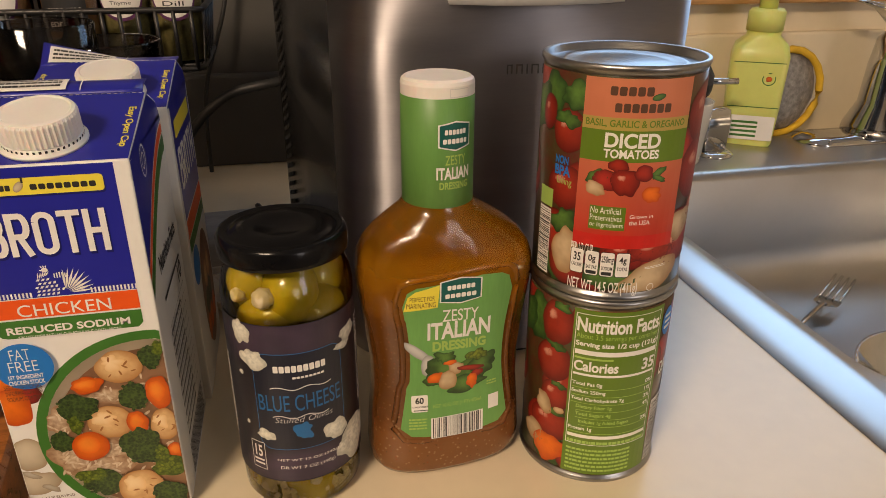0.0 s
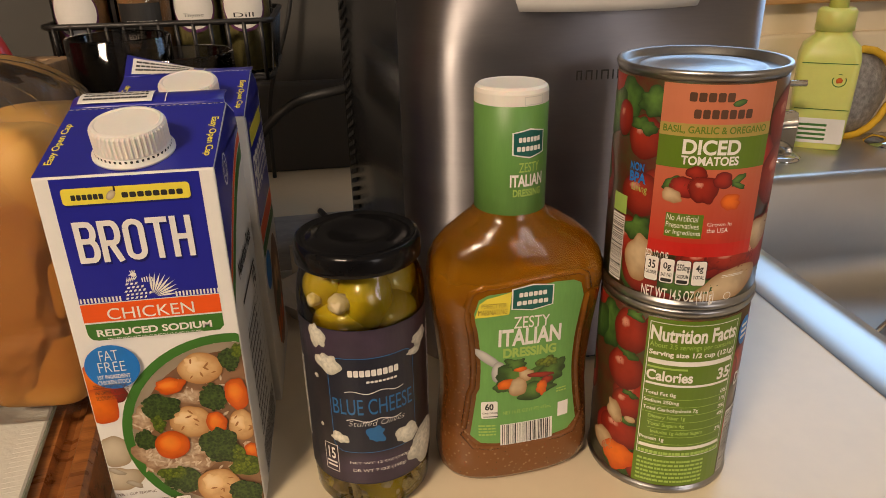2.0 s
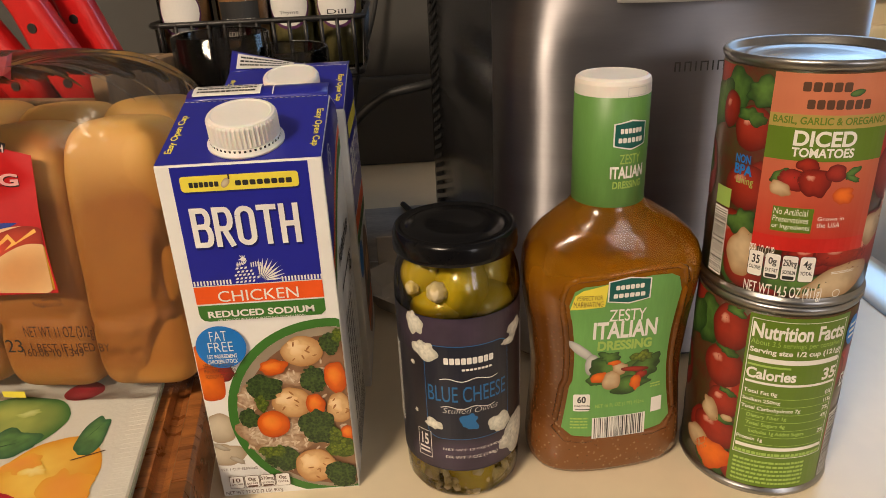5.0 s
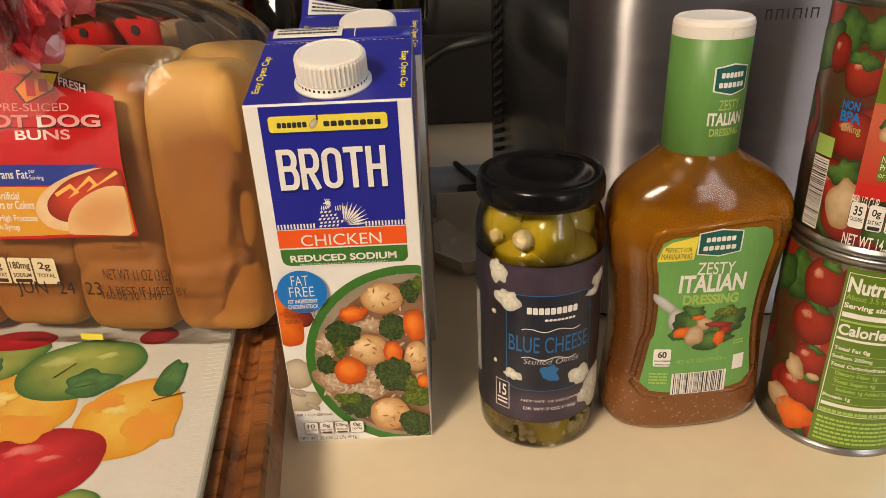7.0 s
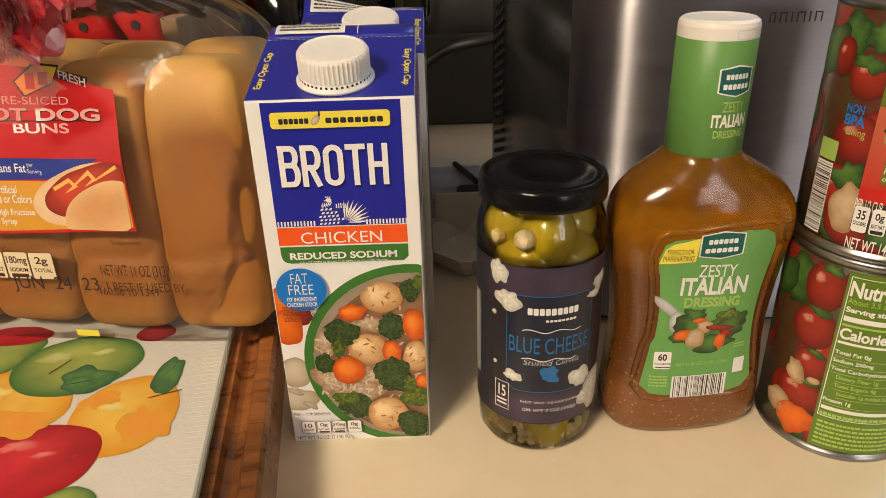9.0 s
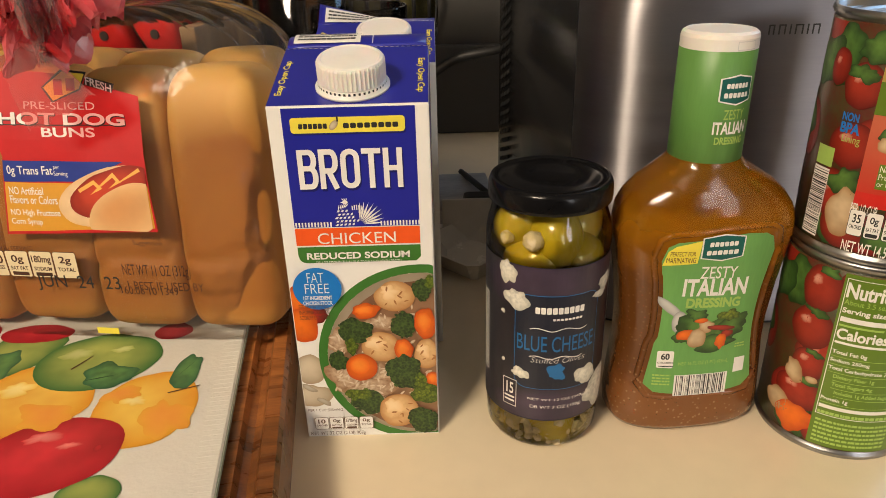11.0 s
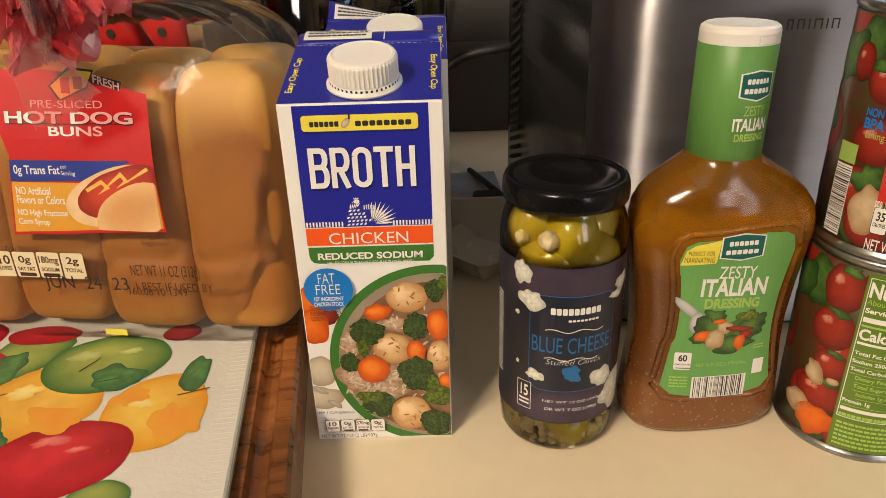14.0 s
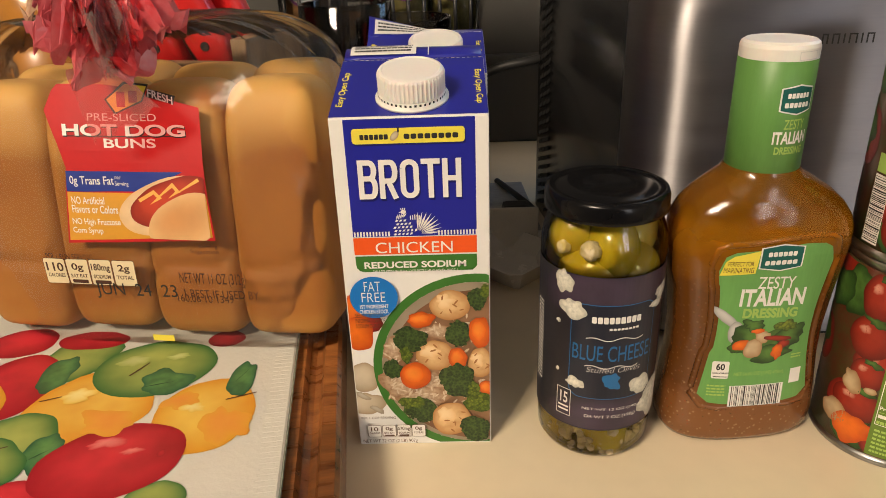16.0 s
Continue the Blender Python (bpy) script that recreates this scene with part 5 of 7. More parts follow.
    bw.inputs["Scale"].default_value, bw.inputs["Detail"].default_value = 38, 2
    bp.inputs["Strength"].default_value, bp.inputs["Distance"].default_value = 0.6, 0.003
    l.new(tc.outputs["Object"], bw.inputs["Vector"])
    l.new(bw.outputs[0], bp.inputs["Height"])
    l.new(bp.outputs[0], b.inputs["Normal"])
    return m


zs = sorted({z for z, _, _ in BP} | {0.004 * k for k in range(3, 38)})
AMBER = dressing("amber_dressing")
part("bottle_body", loft([bot_loop(z) for z in zs], True, True), AMBER, bot, "amber dressing in a waisted clear bottle", True)
SLEEVE = material("green_sleeve", (0.115, 0.28, 0.065), 0.42, var=0.14, scale=20, stretch=(6, 6, 1))
LBLGREEN = material("green_label", (0.135, 0.34, 0.085), 0.45, var=0.16, scale=16, stretch=(6, 6, 1))
TEAL = material("teal_ink", (0.004, 0.10, 0.085), 0.4, var=0.08)
PALEGREEN = material("pale_green_ink", (0.33, 0.50, 0.11), 0.45, var=0.05)
sl = part("neck_sleeve", turned(lathe([(0.0166, 0.1515), (0.0172, 0.152), (0.0172, 0.2025), (0.0166, 0.203)], 64), pose(NX, 0, 0)), SLEEVE, bot, "green shrink sleeve on the neck", True)
cap = part("cap", turned(lathe([(0.0165, 0.2015), (0.0171, 0.202), (0.0171, 0.2075), (0.0166, 0.2092), (0.0152, 0.2103), (0.0145, 0.2100), (0.0, 0.2096)], 64), pose(NX, 0, 0)), CAPWHITE, bot, "white flip-top cap")
pr = Print()
pr.frame_line("thumb_notch", GREYLID, 0.5, 203.0, 10.5, 206.8, 0.35)
pr.lay(cap, lambda u, v, h: on_cylinder(0.0171)(u, v, h) + Vector((NX, 0, 0)), 2)


def brand_badge(pr, x0, y0, x1, y1, layer):
    c = (x0 + x1) / 2
    for g, mat, la in ((0.7, WHITEINK, layer), (0.0, TEAL, layer + 0.5)):
        pr.poly("badge", mat, [(x0 - g, y0 + 0.8 - g * 0.6), (c, y0 - 0.8 - g), (x1 + g, y0 + 0.8 - g * 0.6), (x1 + g, y1 - 0.8 + g * 0.6), (c, y1 + 0.6 + g), (x0 - g, y1 - 0.8 + g * 0.6)], la)
    w, h = x1 - x0, y1 - y0
    for row in range(2):
        pr.wordmark("brand_mark", WHITEINK, x0 + w * (0.14 - 0.05 * row), y0 + h * (0.52 - 0.38 * row), x0 + w * (0.86 + 0.04 * row), y0 + h * (0.86 - 0.38 * row), 6, layer + 1)


RZ = math.radians(BROT)
pr = Print()
su = -0.6
brand_badge(pr, -3.6 + su, 180.5, 11.6 + su, 191.5, 1)
pr.text("title_lettering", PALEGREEN, "ZESTY", -1.0 + su, 172.6, 9.5 + su, 177.2, 0.01, layer=1)
pr.text("title_lettering", WHITEINK, "ITALIAN", -5.0 + su, 165.8, 12.0 + su, 171.6, 0.03, layer=1)
pr.text("title_lettering", PALEGREEN, "DRESSING", -3.6 + su, 161.0, 11.0 + su, 164.6, 0.03, layer=1)
pr.lay(sl, lambda u, v, h: on_cylinder(0.01722)(u, v, h) + Vector((NX, 0, 0)), 2)
# front label, waisted like the bottle
lab = []
for k in range(25):
    z = 29 + 86 * k / 24
    hw = 29.6 - 4.6 * math.sin(math.pi * (k / 24)) ** 1.2
    lab.append((hw, z))
edge_r = [(16, 27.2), (24, 28.0)] + lab[1:-2] + [(26.5, 115.5), (22, 118.0), (12, 118.8)]
edge_l = [(-x + 0.8 - (1.2 if z < 60 else 0), z) for x, z in edge_r]
bl = Print()
bl.poly("front_label", LBLGREEN, edge_r + list(reversed([(x, z - (0 if z < 100 else 2.5)) for x, z in edge_l])))
ON_BOTTLE = lambda u, v, h: Vector((u, bot_front(u, v) - 0.00025 - h, v))
bl.lay(bot, ON_BOTTLE, 3, 4)
# moulded ridge round the label's field
ridge_line = [(x + 3.2 * (1 if x > 0 else -1), z + (3.6 if z > 100 else -2.6 if z < 30 else 0)) for x, z in edge_r + list(reversed([(x, z - (0 if z < 100 else 2.5)) for x, z in edge_l]))]
part("label_ridge", tube([(x / 1000, bot_front(x / 1000, z / 1000) + 0.0006, z / 1000) for x, z in ridge_line], 0.0018, 8, True), AMBER, bot, smooth=True)
flab = [o for o in bot.children if o.name.startswith("front_label")][0]
pr = Print()
pr.poly("yellow_tag", YELLOW, [(-27.5, 103.0), (-11.0, 104.2), (-10.0, 116.4), (-22.0, 113.6), (-25.5, 110.8)], 1)
pr.text("tag_lettering", BROWNINK, "PERFECT FOR", -24.5, 108.4, -12.5, 110.9, 0.0, layer=2)
pr.text("tag_lettering", BROWNINK, "MARINATING", -26, 104.6, -12, 107.6, 0.0, layer=2)
brand_badge(pr, -9.3, 106.3, 10.8, 118.1, 1)
pr.text("title_lettering", WHITEINK, "ZESTY", -8.4, 95.0, 10.3, 101.8, 0.005, layer=1, rise=-1.0)
pr.text("title_lettering", WHITEINK, "ITALIAN", -15.8, 85.1, 17.1, 95.1, 0.03, layer=1, rise=-1.0)
pr.text("title_lettering", PALEGREEN, "DRESSING", -13.2, 78.2, 15.0, 83.9, 0.045, layer=1, rise=-1.0)
SL = [1.0]


def salad(kind, x, y, rx, ry, seed, rough=0.2, turn=0):
    SL[0] += 0.1
    pr.blob(kind.name, kind, x, y, rx, ry, seed, rough, turn=turn, layer=SL[0])


GREYSPOON = ink("spoon_picture", (0.55, 0.54, 0.52), (0.28, 0.27, 0.26), var=0.1, scale=60)
salad(GREYSPOON, -20.8, 78.9, 8.9, 2.6, 1, 0.05, -42)
salad(GREYSPOON, -15.4, 70.6, 3.6, 6.4, 2, 0.05)
for k, (x, y, rx, ry) in enumerate(((-8.3, 70.1, 7.1, 5.8), (1.4, 65.0, 15.6, 9.1), (12.9, 65.6, 6.5, 8.5), (-12.3, 61.7, 4.7, 4.4), (3.9, 56.8, 11.8, 4.5), (-6.3, 74.3, 5.1, 3.7))):
    salad(I_LEAF, x, y, rx, ry, 70 + k, 0.4)
salad(I_SPROUT, 10.4, 73.0, 5.4, 3.5, 80, 0.3)
salad(I_CARROT, -11.1, 62.8, 4.9, 3.0, 81, 0.1, 12)
salad(I_GARLIC, -5.0, 60.4, 4.7, 5.9, 82, 0.1)
salad(I_GARLIC, -0.9, 67.4, 3.9, 3.8, 83, 0.2)
salad(I_TOM, 7.1, 65.8, 8.1, 1.5, 84, 0.1, -6)
salad(I_TOM, 10.8, 62.1, 3.1, 2.4, 85, 0.15)
salad(I_CARROT, 7.9, 57.9, 3.1, 4.2, 86, 0.2)
salad(I_CARROT, -3.9, 70.9, 3.3, 1.5, 87, 0.2)
pr.rect("calorie_box", WHITEINK, -24.0, 42.9, -15.6, 53.1, 1.0, layer=1)
pr.text("calorie_lettering", BLACKINK, "60", -22.0, 47.9, -17.7, 51.8, 0.03, layer=1.6)
pr.text("calorie_lettering", BLACKINK, "CALORIES", -23.5, 45.6, -15.5, 46.6, 0.02, layer=1.6)
pr.rect("calorie_lettering", BLACKINK, -23.0, 43.7, -15.5, 44.2, layer=1.6)
pr.text("weight_lettering", PALEGREEN, "NET 16 FL OZ (1 PT) 473mL", -12.8, 43.8, 13.8, 46.5, 0.0, layer=1)
x0, y0, x1, y1 = -14.2, 25.0, 14.5, 38.5
pr.barcode("barcode", x0, y0 + 0.8, x1, y1, 1)
pr.rect("code_field", WHITEINK, 17.6, 37.5, 23.8, 46.2, layer=1)
pr.lines("small_print", PALEGREEN, -25.4, 32.5, -16.3, 39.8, 4, 0.5, 1, 3)
pr.lines("small_print", PALEGREEN, 16.5, 52.8, 22.5, 56.1, 2, 0.5, 1, 4)
pr.lay(flab, lambda u, v, h: ON_BOTTLE(u, v, h + 0.00006), 3, 5)

# ---- two cans of diced tomatoes ----
KR, KH = 0.0368, 0.1098
CANGREEN = material("olive_green_ink", (0.105, 0.19, 0.013), 0.35, var=0.06, coat=0.2)
CANPALE = material("pale_green_band", (0.40, 0.30, 0.08), 0.35, var=0.06, coat=0.2)
PEACH = ink("peach_picture", (0.56, 0.19, 0.10), (0.48, 0.016, 0.010), var=0.1, scale=40, rough=0.3)
REDINK = material("tomato_red_ink", (0.55, 0.02, 0.014), 0.32, var=0.08, coat=0.2)
LEAFBASE = material("dark_leaf_print", (0.035, 0.07, 0.02), 0.32, var=0.6, scale=70, dark=(0.10, 0.012, 0.008), coat=0.2)


def can(m, label):
    root = thing("tomato_can", label, "can", m, "stacked cans")
    part("body", lathe([(0.0, 0.004), (0.033, 0.004), (0.0345, 0.0), (0.0372, 0.0003), (0.0378, 0.0015), (0.0372, 0.0032), (0.0362, 0.004), (0.0362, KH - 0.0045), (0.0372, KH - 0.0036), (0.0379, KH - 0.0018), (0.0374, KH - 0.0002),
                        (0.0364, KH), (0.0352, KH - 0.0008), (0.0345, KH - 0.0035), (0.0335, KH - 0.0042), (0.0290, KH - 0.0040), (0.0280, KH - 0.0033), (0.0265, KH - 0.0033), (0.0255, KH - 0.0040), (0.0185, KH - 0.0040), (0.0175, KH - 0.0036), (0.0, KH - 0.0036)], 96), TIN, root, smooth=True)
    lab = part("paper_label", lathe([(0.0363, 0.0046), (KR, 0.0047), (KR, KH - 0.0051), (0.0363, KH - 0.005)], 96), LEAFBASE, root, smooth=True)
    pr = Print()
    tomatoes(pr)
    return root, lab, pr


def tomatoes(pr):
    rnd = random.Random(8)
    B = (-115, 5.2, 115, KH * 1000 - 5.6)
    L = 0.0
    for k in range(34):
        u, v = -112 + 224 * ((k * 0.618) % 1), 8 + 94 * rnd.random()
        L += 0.03
        pr.blob("tomato_picture", (I_TOM, I_TOMD, I_TOM, I_LEAF)[k % 4], u, v, rnd.uniform(9, 14), rnd.uniform(9, 15), k, 0.06 if k % 4 != 3 else 0.25, clip=B, layer=L)
        if k % 4 == 0:
            pr.blob("shine_picture", I_SHINE, u - 3, min(v + 3, 98), 3.2, 2.6, k, 0.2, layer=L + 0.02)




def spots(pr, kind, x, y, rx, ry, seed, rough=0.06, layer=1.2, turn=0):
    if kind is I_TOM and rx > 5:
        pr.blob("shine_picture", I_SHINE, x - 0.3 * rx, y + 0.3 * ry, 0.28 * rx, 0.22 * ry, seed, 0.2, layer=layer + 0.01 * seed + 0.006)
    pr.blob(kind.name, kind, x, y, rx, ry, seed, rough, clip=(-115, 5.2, 115, KH * 1000 - 5.6), layer=layer + 0.01 * seed, turn=turn)


on_can = on_cylinder(KR + 0.00005)
root, lab, pr = can(pose(0.2904, 0.007, 0.9), "tin can showing a green nutrition panel, under another can")
for k, (x, y, rx, ry) in enumerate(((-36.8, 92.3, 10.1, 12.8), (-38.1, 69.8, 10.7, 12.2), (-35.4, 49.6, 8.9, 9.3), (-37.9, 31.5, 13.4, 10.4))):
    spots(pr, I_TOM, x, y, rx, ry, k, 0.04)
    spots(pr, I_LEAF, x + 2, y + ry * 0.75, rx * 0.5, ry * 0.2, 10 + k, 0.4)
spots(pr, I_GARLIC, -41.7, 42.1, 5.2, 6.5, 20, 0.15, turn=30)
spots(pr, I_GARLIC, -48.4, 20.5, 7.7, 7.1, 21, 0.1)
spots(pr, I_CARROT, -37.6, 15.6, 10.5, 8.6, 22, 0.2)
spots(pr, I_GARLIC, -32.2, 41.4, 3.2, 1.9, 23, 0.1)
px0, px1, py0, py1 = -28.2, 19.6, 5.4, KH * 1000 - 5.6
pr.rect("panel", CANGREEN, px0, py0, px1, py1, layer=2)
pr.frame_line("panel_rule", WHITEINK, px0 + 1.2, 24.5, px1 - 2.2, py1 - 2.2, 0.35, layer=2.8)
bx0, bx1 = px0 + 2.0, px1 - 3.0
pr.text("panel_title", WHITEINK, "Nutrition Facts", bx0, 92.0, bx1, 100.0, 0.03, layer=2.8)
pr.text("panel_lettering", PALEGREEN, "About 3.5 servings per container", bx0, 87.6, bx1, 91.2, 0.0, layer=2.8)
pr.text("panel_lettering", WHITEINK, "Serving size 1/2 cup (121g)", bx0, 83.2, bx1, 86.8, 0.03, layer=2.8)
pr.rect("panel_bar", WHITEINK, bx0, 79.2, bx1, 81.8, layer=2.8)
pr.rect("panel_lettering", PALEGREEN, bx0, 76.6, bx0 + 19, 77.7, layer=2.8)
pr.text("panel_title", WHITEINK, "Calories", bx0, 69.6, bx0 + 22, 75.6, 0.03, layer=2.8)
pr.text("panel_title", WHITEINK, "35", bx1 - 8, 69.6, bx1, 76.4, 0.03, layer=2.8)
pr.rect("panel_bar", WHITEINK, bx0, 67.0, bx1, 68.3, layer=2.8)
for k, (s, w, ind) in enumerate((("Total Fat 0g", 15, 0), ("Sodium 250mg", 17, 0), ("Total Carbohydrate 7g", 27, 0), ("Dietary Fiber 1g", 18, 3), ("Total Sugars 4g", 18, 3), ("Includes 1g Added Sugars", 26, 5), ("Protein 1g", 12, 0))):
    yy = 60.6 - 4.6 * k
    pr.text("panel_lettering", WHITEINK if ind == 0 else PALEGREEN, s, bx0 + ind, yy, bx0 + ind + w, yy + 2.7, 0.02, layer=2.8)
    pr.rect("panel_rule", PALEGREEN, bx0 + ind, yy - 1.0, bx1, yy - 0.75, layer=2.8)
    if k in (0, 1, 2, 3, 5):
        pr.text("panel_lettering", WHITEINK, "%d%%" % (0, 11, 3, 4, 0, 2)[k] if k != 1 else "11%", bx1 - 4, yy, bx1, yy + 2.4, 0.02, layer=2.8)
pr.rect("panel_bar", WHITEINK, bx0, 28.8, bx1, 30.8, layer=2.8)
pr.lines("small_print", PALEGREEN, bx0, 25.2, bx1, 28.2, 1, 0.6, 2.8, 3)
pr.lines("small_print", PALEGREEN, bx0, 7.5, bx1 - 8, 23.0, 6, 0.5, 2.8, 4)
pr.barcode("barcode", 20.6, 6.5, 33.5, 46, 2, False)
pr.blob("seal_picture", SKYBLUE, 26, 92, 5.5, 8, 1, 0.0, layer=2)
for k in range(3):
    pr.rect("seal_lettering", WHITEINK, 22.5, 88 + 3.2 * k, 29, 89.6 + 3.2 * k, layer=2.6)
pr.text("side_lettering", WHITEINK, "DICED", 24, 60, 44, 68, 0.02, layer=2)
pr.lay(lab, on_can, 3)

root, lab, pr = can(pose(0.2904, 0.007, 0.9 + KH, 0, 0, 0), "tin can of diced tomatoes with red label, on another can")
for k, (x, y, rx, ry) in enumerate(((-39.3, 79.3, 9.4, 9.9), (-38.9, 53.0, 10.9, 10.6), (-52.9, 85.5, 5.8, 8.2), (32.4, 87.3, 15.6, 14.2), (31.0, 62.1, 16.3, 15.3), (37.8, 42.0, 11.6, 8.7), (25.8, 25.9, 24.5, 9.1), (-34.7, 15.9, 11.0, 10.8), (-7.9, 25.5, 9.6, 5.3), (6.3, 25.6, 13.6, 5.4))):
    spots(pr, I_TOM, x, y, rx, ry, k, 0.04)
for k, (x, y, rx, ry) in enumerate(((-40.4, 84.4, 7.0, 3.5), (37.7, 92.8, 0.2, 5.8), (-39.2, 36.1, 7.2, 6.5), (-36.1, 95.4, 7.5, 6.7), (-14.0, 13.2, 12.0, 8.1))):
    spots(pr, I_LEAF, x, y, rx, ry, 12 + k, 0.35)
spots(pr, I_GARLIC, -36.7, 22.2, 7.6, 11.3, 20, 0.1)
spots(pr, I_GARLIC, 6.5, 12.1, 17.2, 8.4, 21, 0.1, turn=18)
spots(pr, I_GARLIC, 22.8, 36.1, 12.7, 7.1, 22, 0.2)
pr.grade("can_panel", PEACH, -32.6, 27.5, 15.8, KH * 1000 - 5.4, 2)
pr.rect("can_panel", REDINK, -32.6, 27.5, 15.8, 34.0, layer=2.2)
hx0, hx1 = -32.6, 15.8
ya, yb, yc = (-10.1, 87.9)[1], (-9.6, 82.4)[1], (-8.3, 68.5)[1]
pr.wordmark("brand_mark", BROWNINK, -22.0, ya + 8.6, -3.5, ya + 15.0, 5, 3)
pr.wordmark("brand_mark", BROWNINK, -19.5, ya + 1.6, 5.0, ya + 8.0, 7, 3)
spots(pr, I_LEAF, -1.5, ya + 9.0, 3.0, 1.4, 30, 0.05, 3.5, 15)
pr.rect("flavour_band", CANPALE, hx0, yb, hx1, ya, layer=2.4)
pr.text("flavour_lettering", CANGREEN, "BASIL, GARLIC & OREGANO", hx0 + 1.5, yb + 1.0, hx1 - 2.5, ya - 0.9, 0.02, layer=3)
pr.rect("title_band", CANGREEN, hx0, yc, hx1, yb, layer=2.5)
pr.text("title_lettering", WHITEINK, "DICED", -22.1, 74.8, 1.8, 81.4, 0.03, layer=3)
pr.text("title_lettering", WHITEINK, "TOMATOES", -22.2, 70.2, 1.7, 74.2, 0.03, layer=3)
spots(pr, I_LEAF, -23.6, 61.5, 5.8, 2.9, 31, 0.2, 2.6, 20)
spots(pr, I_LEAF, 2.9, 63.7, 3.9, 1.9, 32, 0.2, 2.6, 30)
spots(pr, I_LEAF, 3.5, 61.0, 3.7, 1.2, 33, 0.2, 2.6, -20)
spots(pr, I_TOMD, -20.0, 60.1, 5.7, 4.8, 34, 0.12, 2.6)
spots(pr, I_TOM, -15.1, 66.7, 4.5, 3.1, 35, 0.12, 2.6)
spots(pr, I_TOM, -11.5, 59.4, 6.2, 6.7, 36, 0.12, 2.6)
spots(pr, I_TOM, -3.8, 63.6, 4.3, 3.8, 37, 0.12, 2.6)
spots(pr, I_CARROT, 0.9, 53.6, 4.9, 3.7, 38, 0.2, 2.6)
spots(pr, I_GARLIC, -24.4, 55.7, 4.3, 3.4, 39, 0.15, 2.6, -25)
pr.rect("claim_field", CANGREEN, -25.8, 36.5, -9.9, 47.8, layer=3)
for s, q in (("No Artificial", (-25.3, 44.3, -12.1, 47.2)), ("Preservatives", (-25.3, 40.9, -11.4, 43.6)), ("or Ingredients", (-25.3, 37.2, -10.5, 40.1))):
    pr.text("claim_lettering", WHITEINK, s, *q, 0.0, layer=3.5)
pr.text("claim_lettering", WHITEINK, "Grown in", -8.0, 42.5, 2.9, 44.3, 0.0, layer=3.5)
pr.text("claim_lettering", WHITEINK, "the USA", -8.0, 39.4, 1.6, 41.6, 0.0, layer=3.5)
pr.text("claim_lettering", SKYBLUE, "NON", -45.7, 63.6, -38.0, 67.4, 0.03, layer=3)
pr.text("claim_lettering", SKYBLUE, "BPA", -45.7, 58.2, -36.6, 63.0, 0.04, layer=3)
pr.text("claim_lettering", PALEGREEN, "Lining", -43.9, 53.2, -35.6, 57.6, 0.0, layer=3)
pr.text("claim_lettering", WHITEINK, "PER 1/2 CUP", -33.0, 23.2, -22.6, 28.5, 0.0, layer=3)
gx0, gy0, gx1, gy1 = -32.8, 13.1, -4.6, 24.1
nutrition_boxes(pr, gx0, gy0, (gx1 - gx0) / 4 - 0.5, gy1 - gy0 + 1.5, ("35", "0g", "250mg", "4g"), ("CALORIES", "SAT FAT", "SODIUM", "TOTAL"), 3, BLACKINK, None)
pr.text("weight_lettering", WHITEINK, "NET WT 14.5 OZ (411g)", -33.3, 3.2, -0.4, 10.4, 0.01, layer=3, rise=0.0)
pr.ring("seal", WHITEINK, 6.6, 6.9, 1.6, 1.95, 1, 3)
pr.lines("small_print", WHITEINK, 2.3, 16.8, 14.1, 18.3, 2, 0.5, 3, 3)
pr.barcode("barcode", -56, 6.5, -46.5, 40, 2, False)
pr.rect("claim_field", PALEGREEN, -56, 41, -46, 50, layer=2)
pr.lay(lab, on_can, 3)

# ---- wooden board, glass mat ----
board = thing("cutting_board", "red-brown hardwood cutting board with a juice groove", "cutting board", pose(0.0, -0.06, 0.9, 0, 0, 7.6))
BL, BT, BD = 0.46, 0.036, 0.42
rnd = random.Random(2)
y = -0.07
stave = None
while y < BD - 0.01:
    d = 0.052 if y + 0.052 < BD else BD - y
    x = -BL
    for k, w in enumerate(((0.20, 0.26), (0.31, 0.15), (0.12, 0.34))[int((y + 1) * 97) % 3]):
        if x + w > -0.001:
            # the last block of each row ends in the grooved rim
            prof = [(x, 0), (0, 0), (0, BT - 0.003), (-0.002, BT), (-0.009, BT), (-0.011, BT - 0.004), (-0.0145, BT - 0.0055), (-0.018, BT - 0.004), (-0.020, BT), (x, BT)]
        else:
            prof = [(x, 0), (x + w, 0), (x + w, BT), (x, BT)]
        a = [(px, y + 0.0002, pz) for px, pz in prof]
        b = [(px, y + d - 0.0002, pz) for px, pz in prof]
        o = part("stave", loft([a, b], True, True), WALNUT, board)
        x += w
    y += d
# each stave takes its own tone
n, l = WALNUT.node_tree.nodes, WALNUT.node_tree.links
oi, hs = n.new("ShaderNodeObjectInfo"), n.new("ShaderNodeHueSaturation")
mr = n.new("ShaderNodeMapRange")
mr.inputs[3].default_value, mr.inputs[4].default_value = 0.55, 1.6
l.new(oi.outputs["Random"], mr.inputs[0])
l.new(mr.outputs[0], hs.inputs["Value"])
src = n["Principled BSDF"].inputs["Base Color"].links[0].from_socket
l.new(src, hs.inputs["Color"])
l.new(hs.outputs[0], n["Principled BSDF"].inputs["Base Color"])

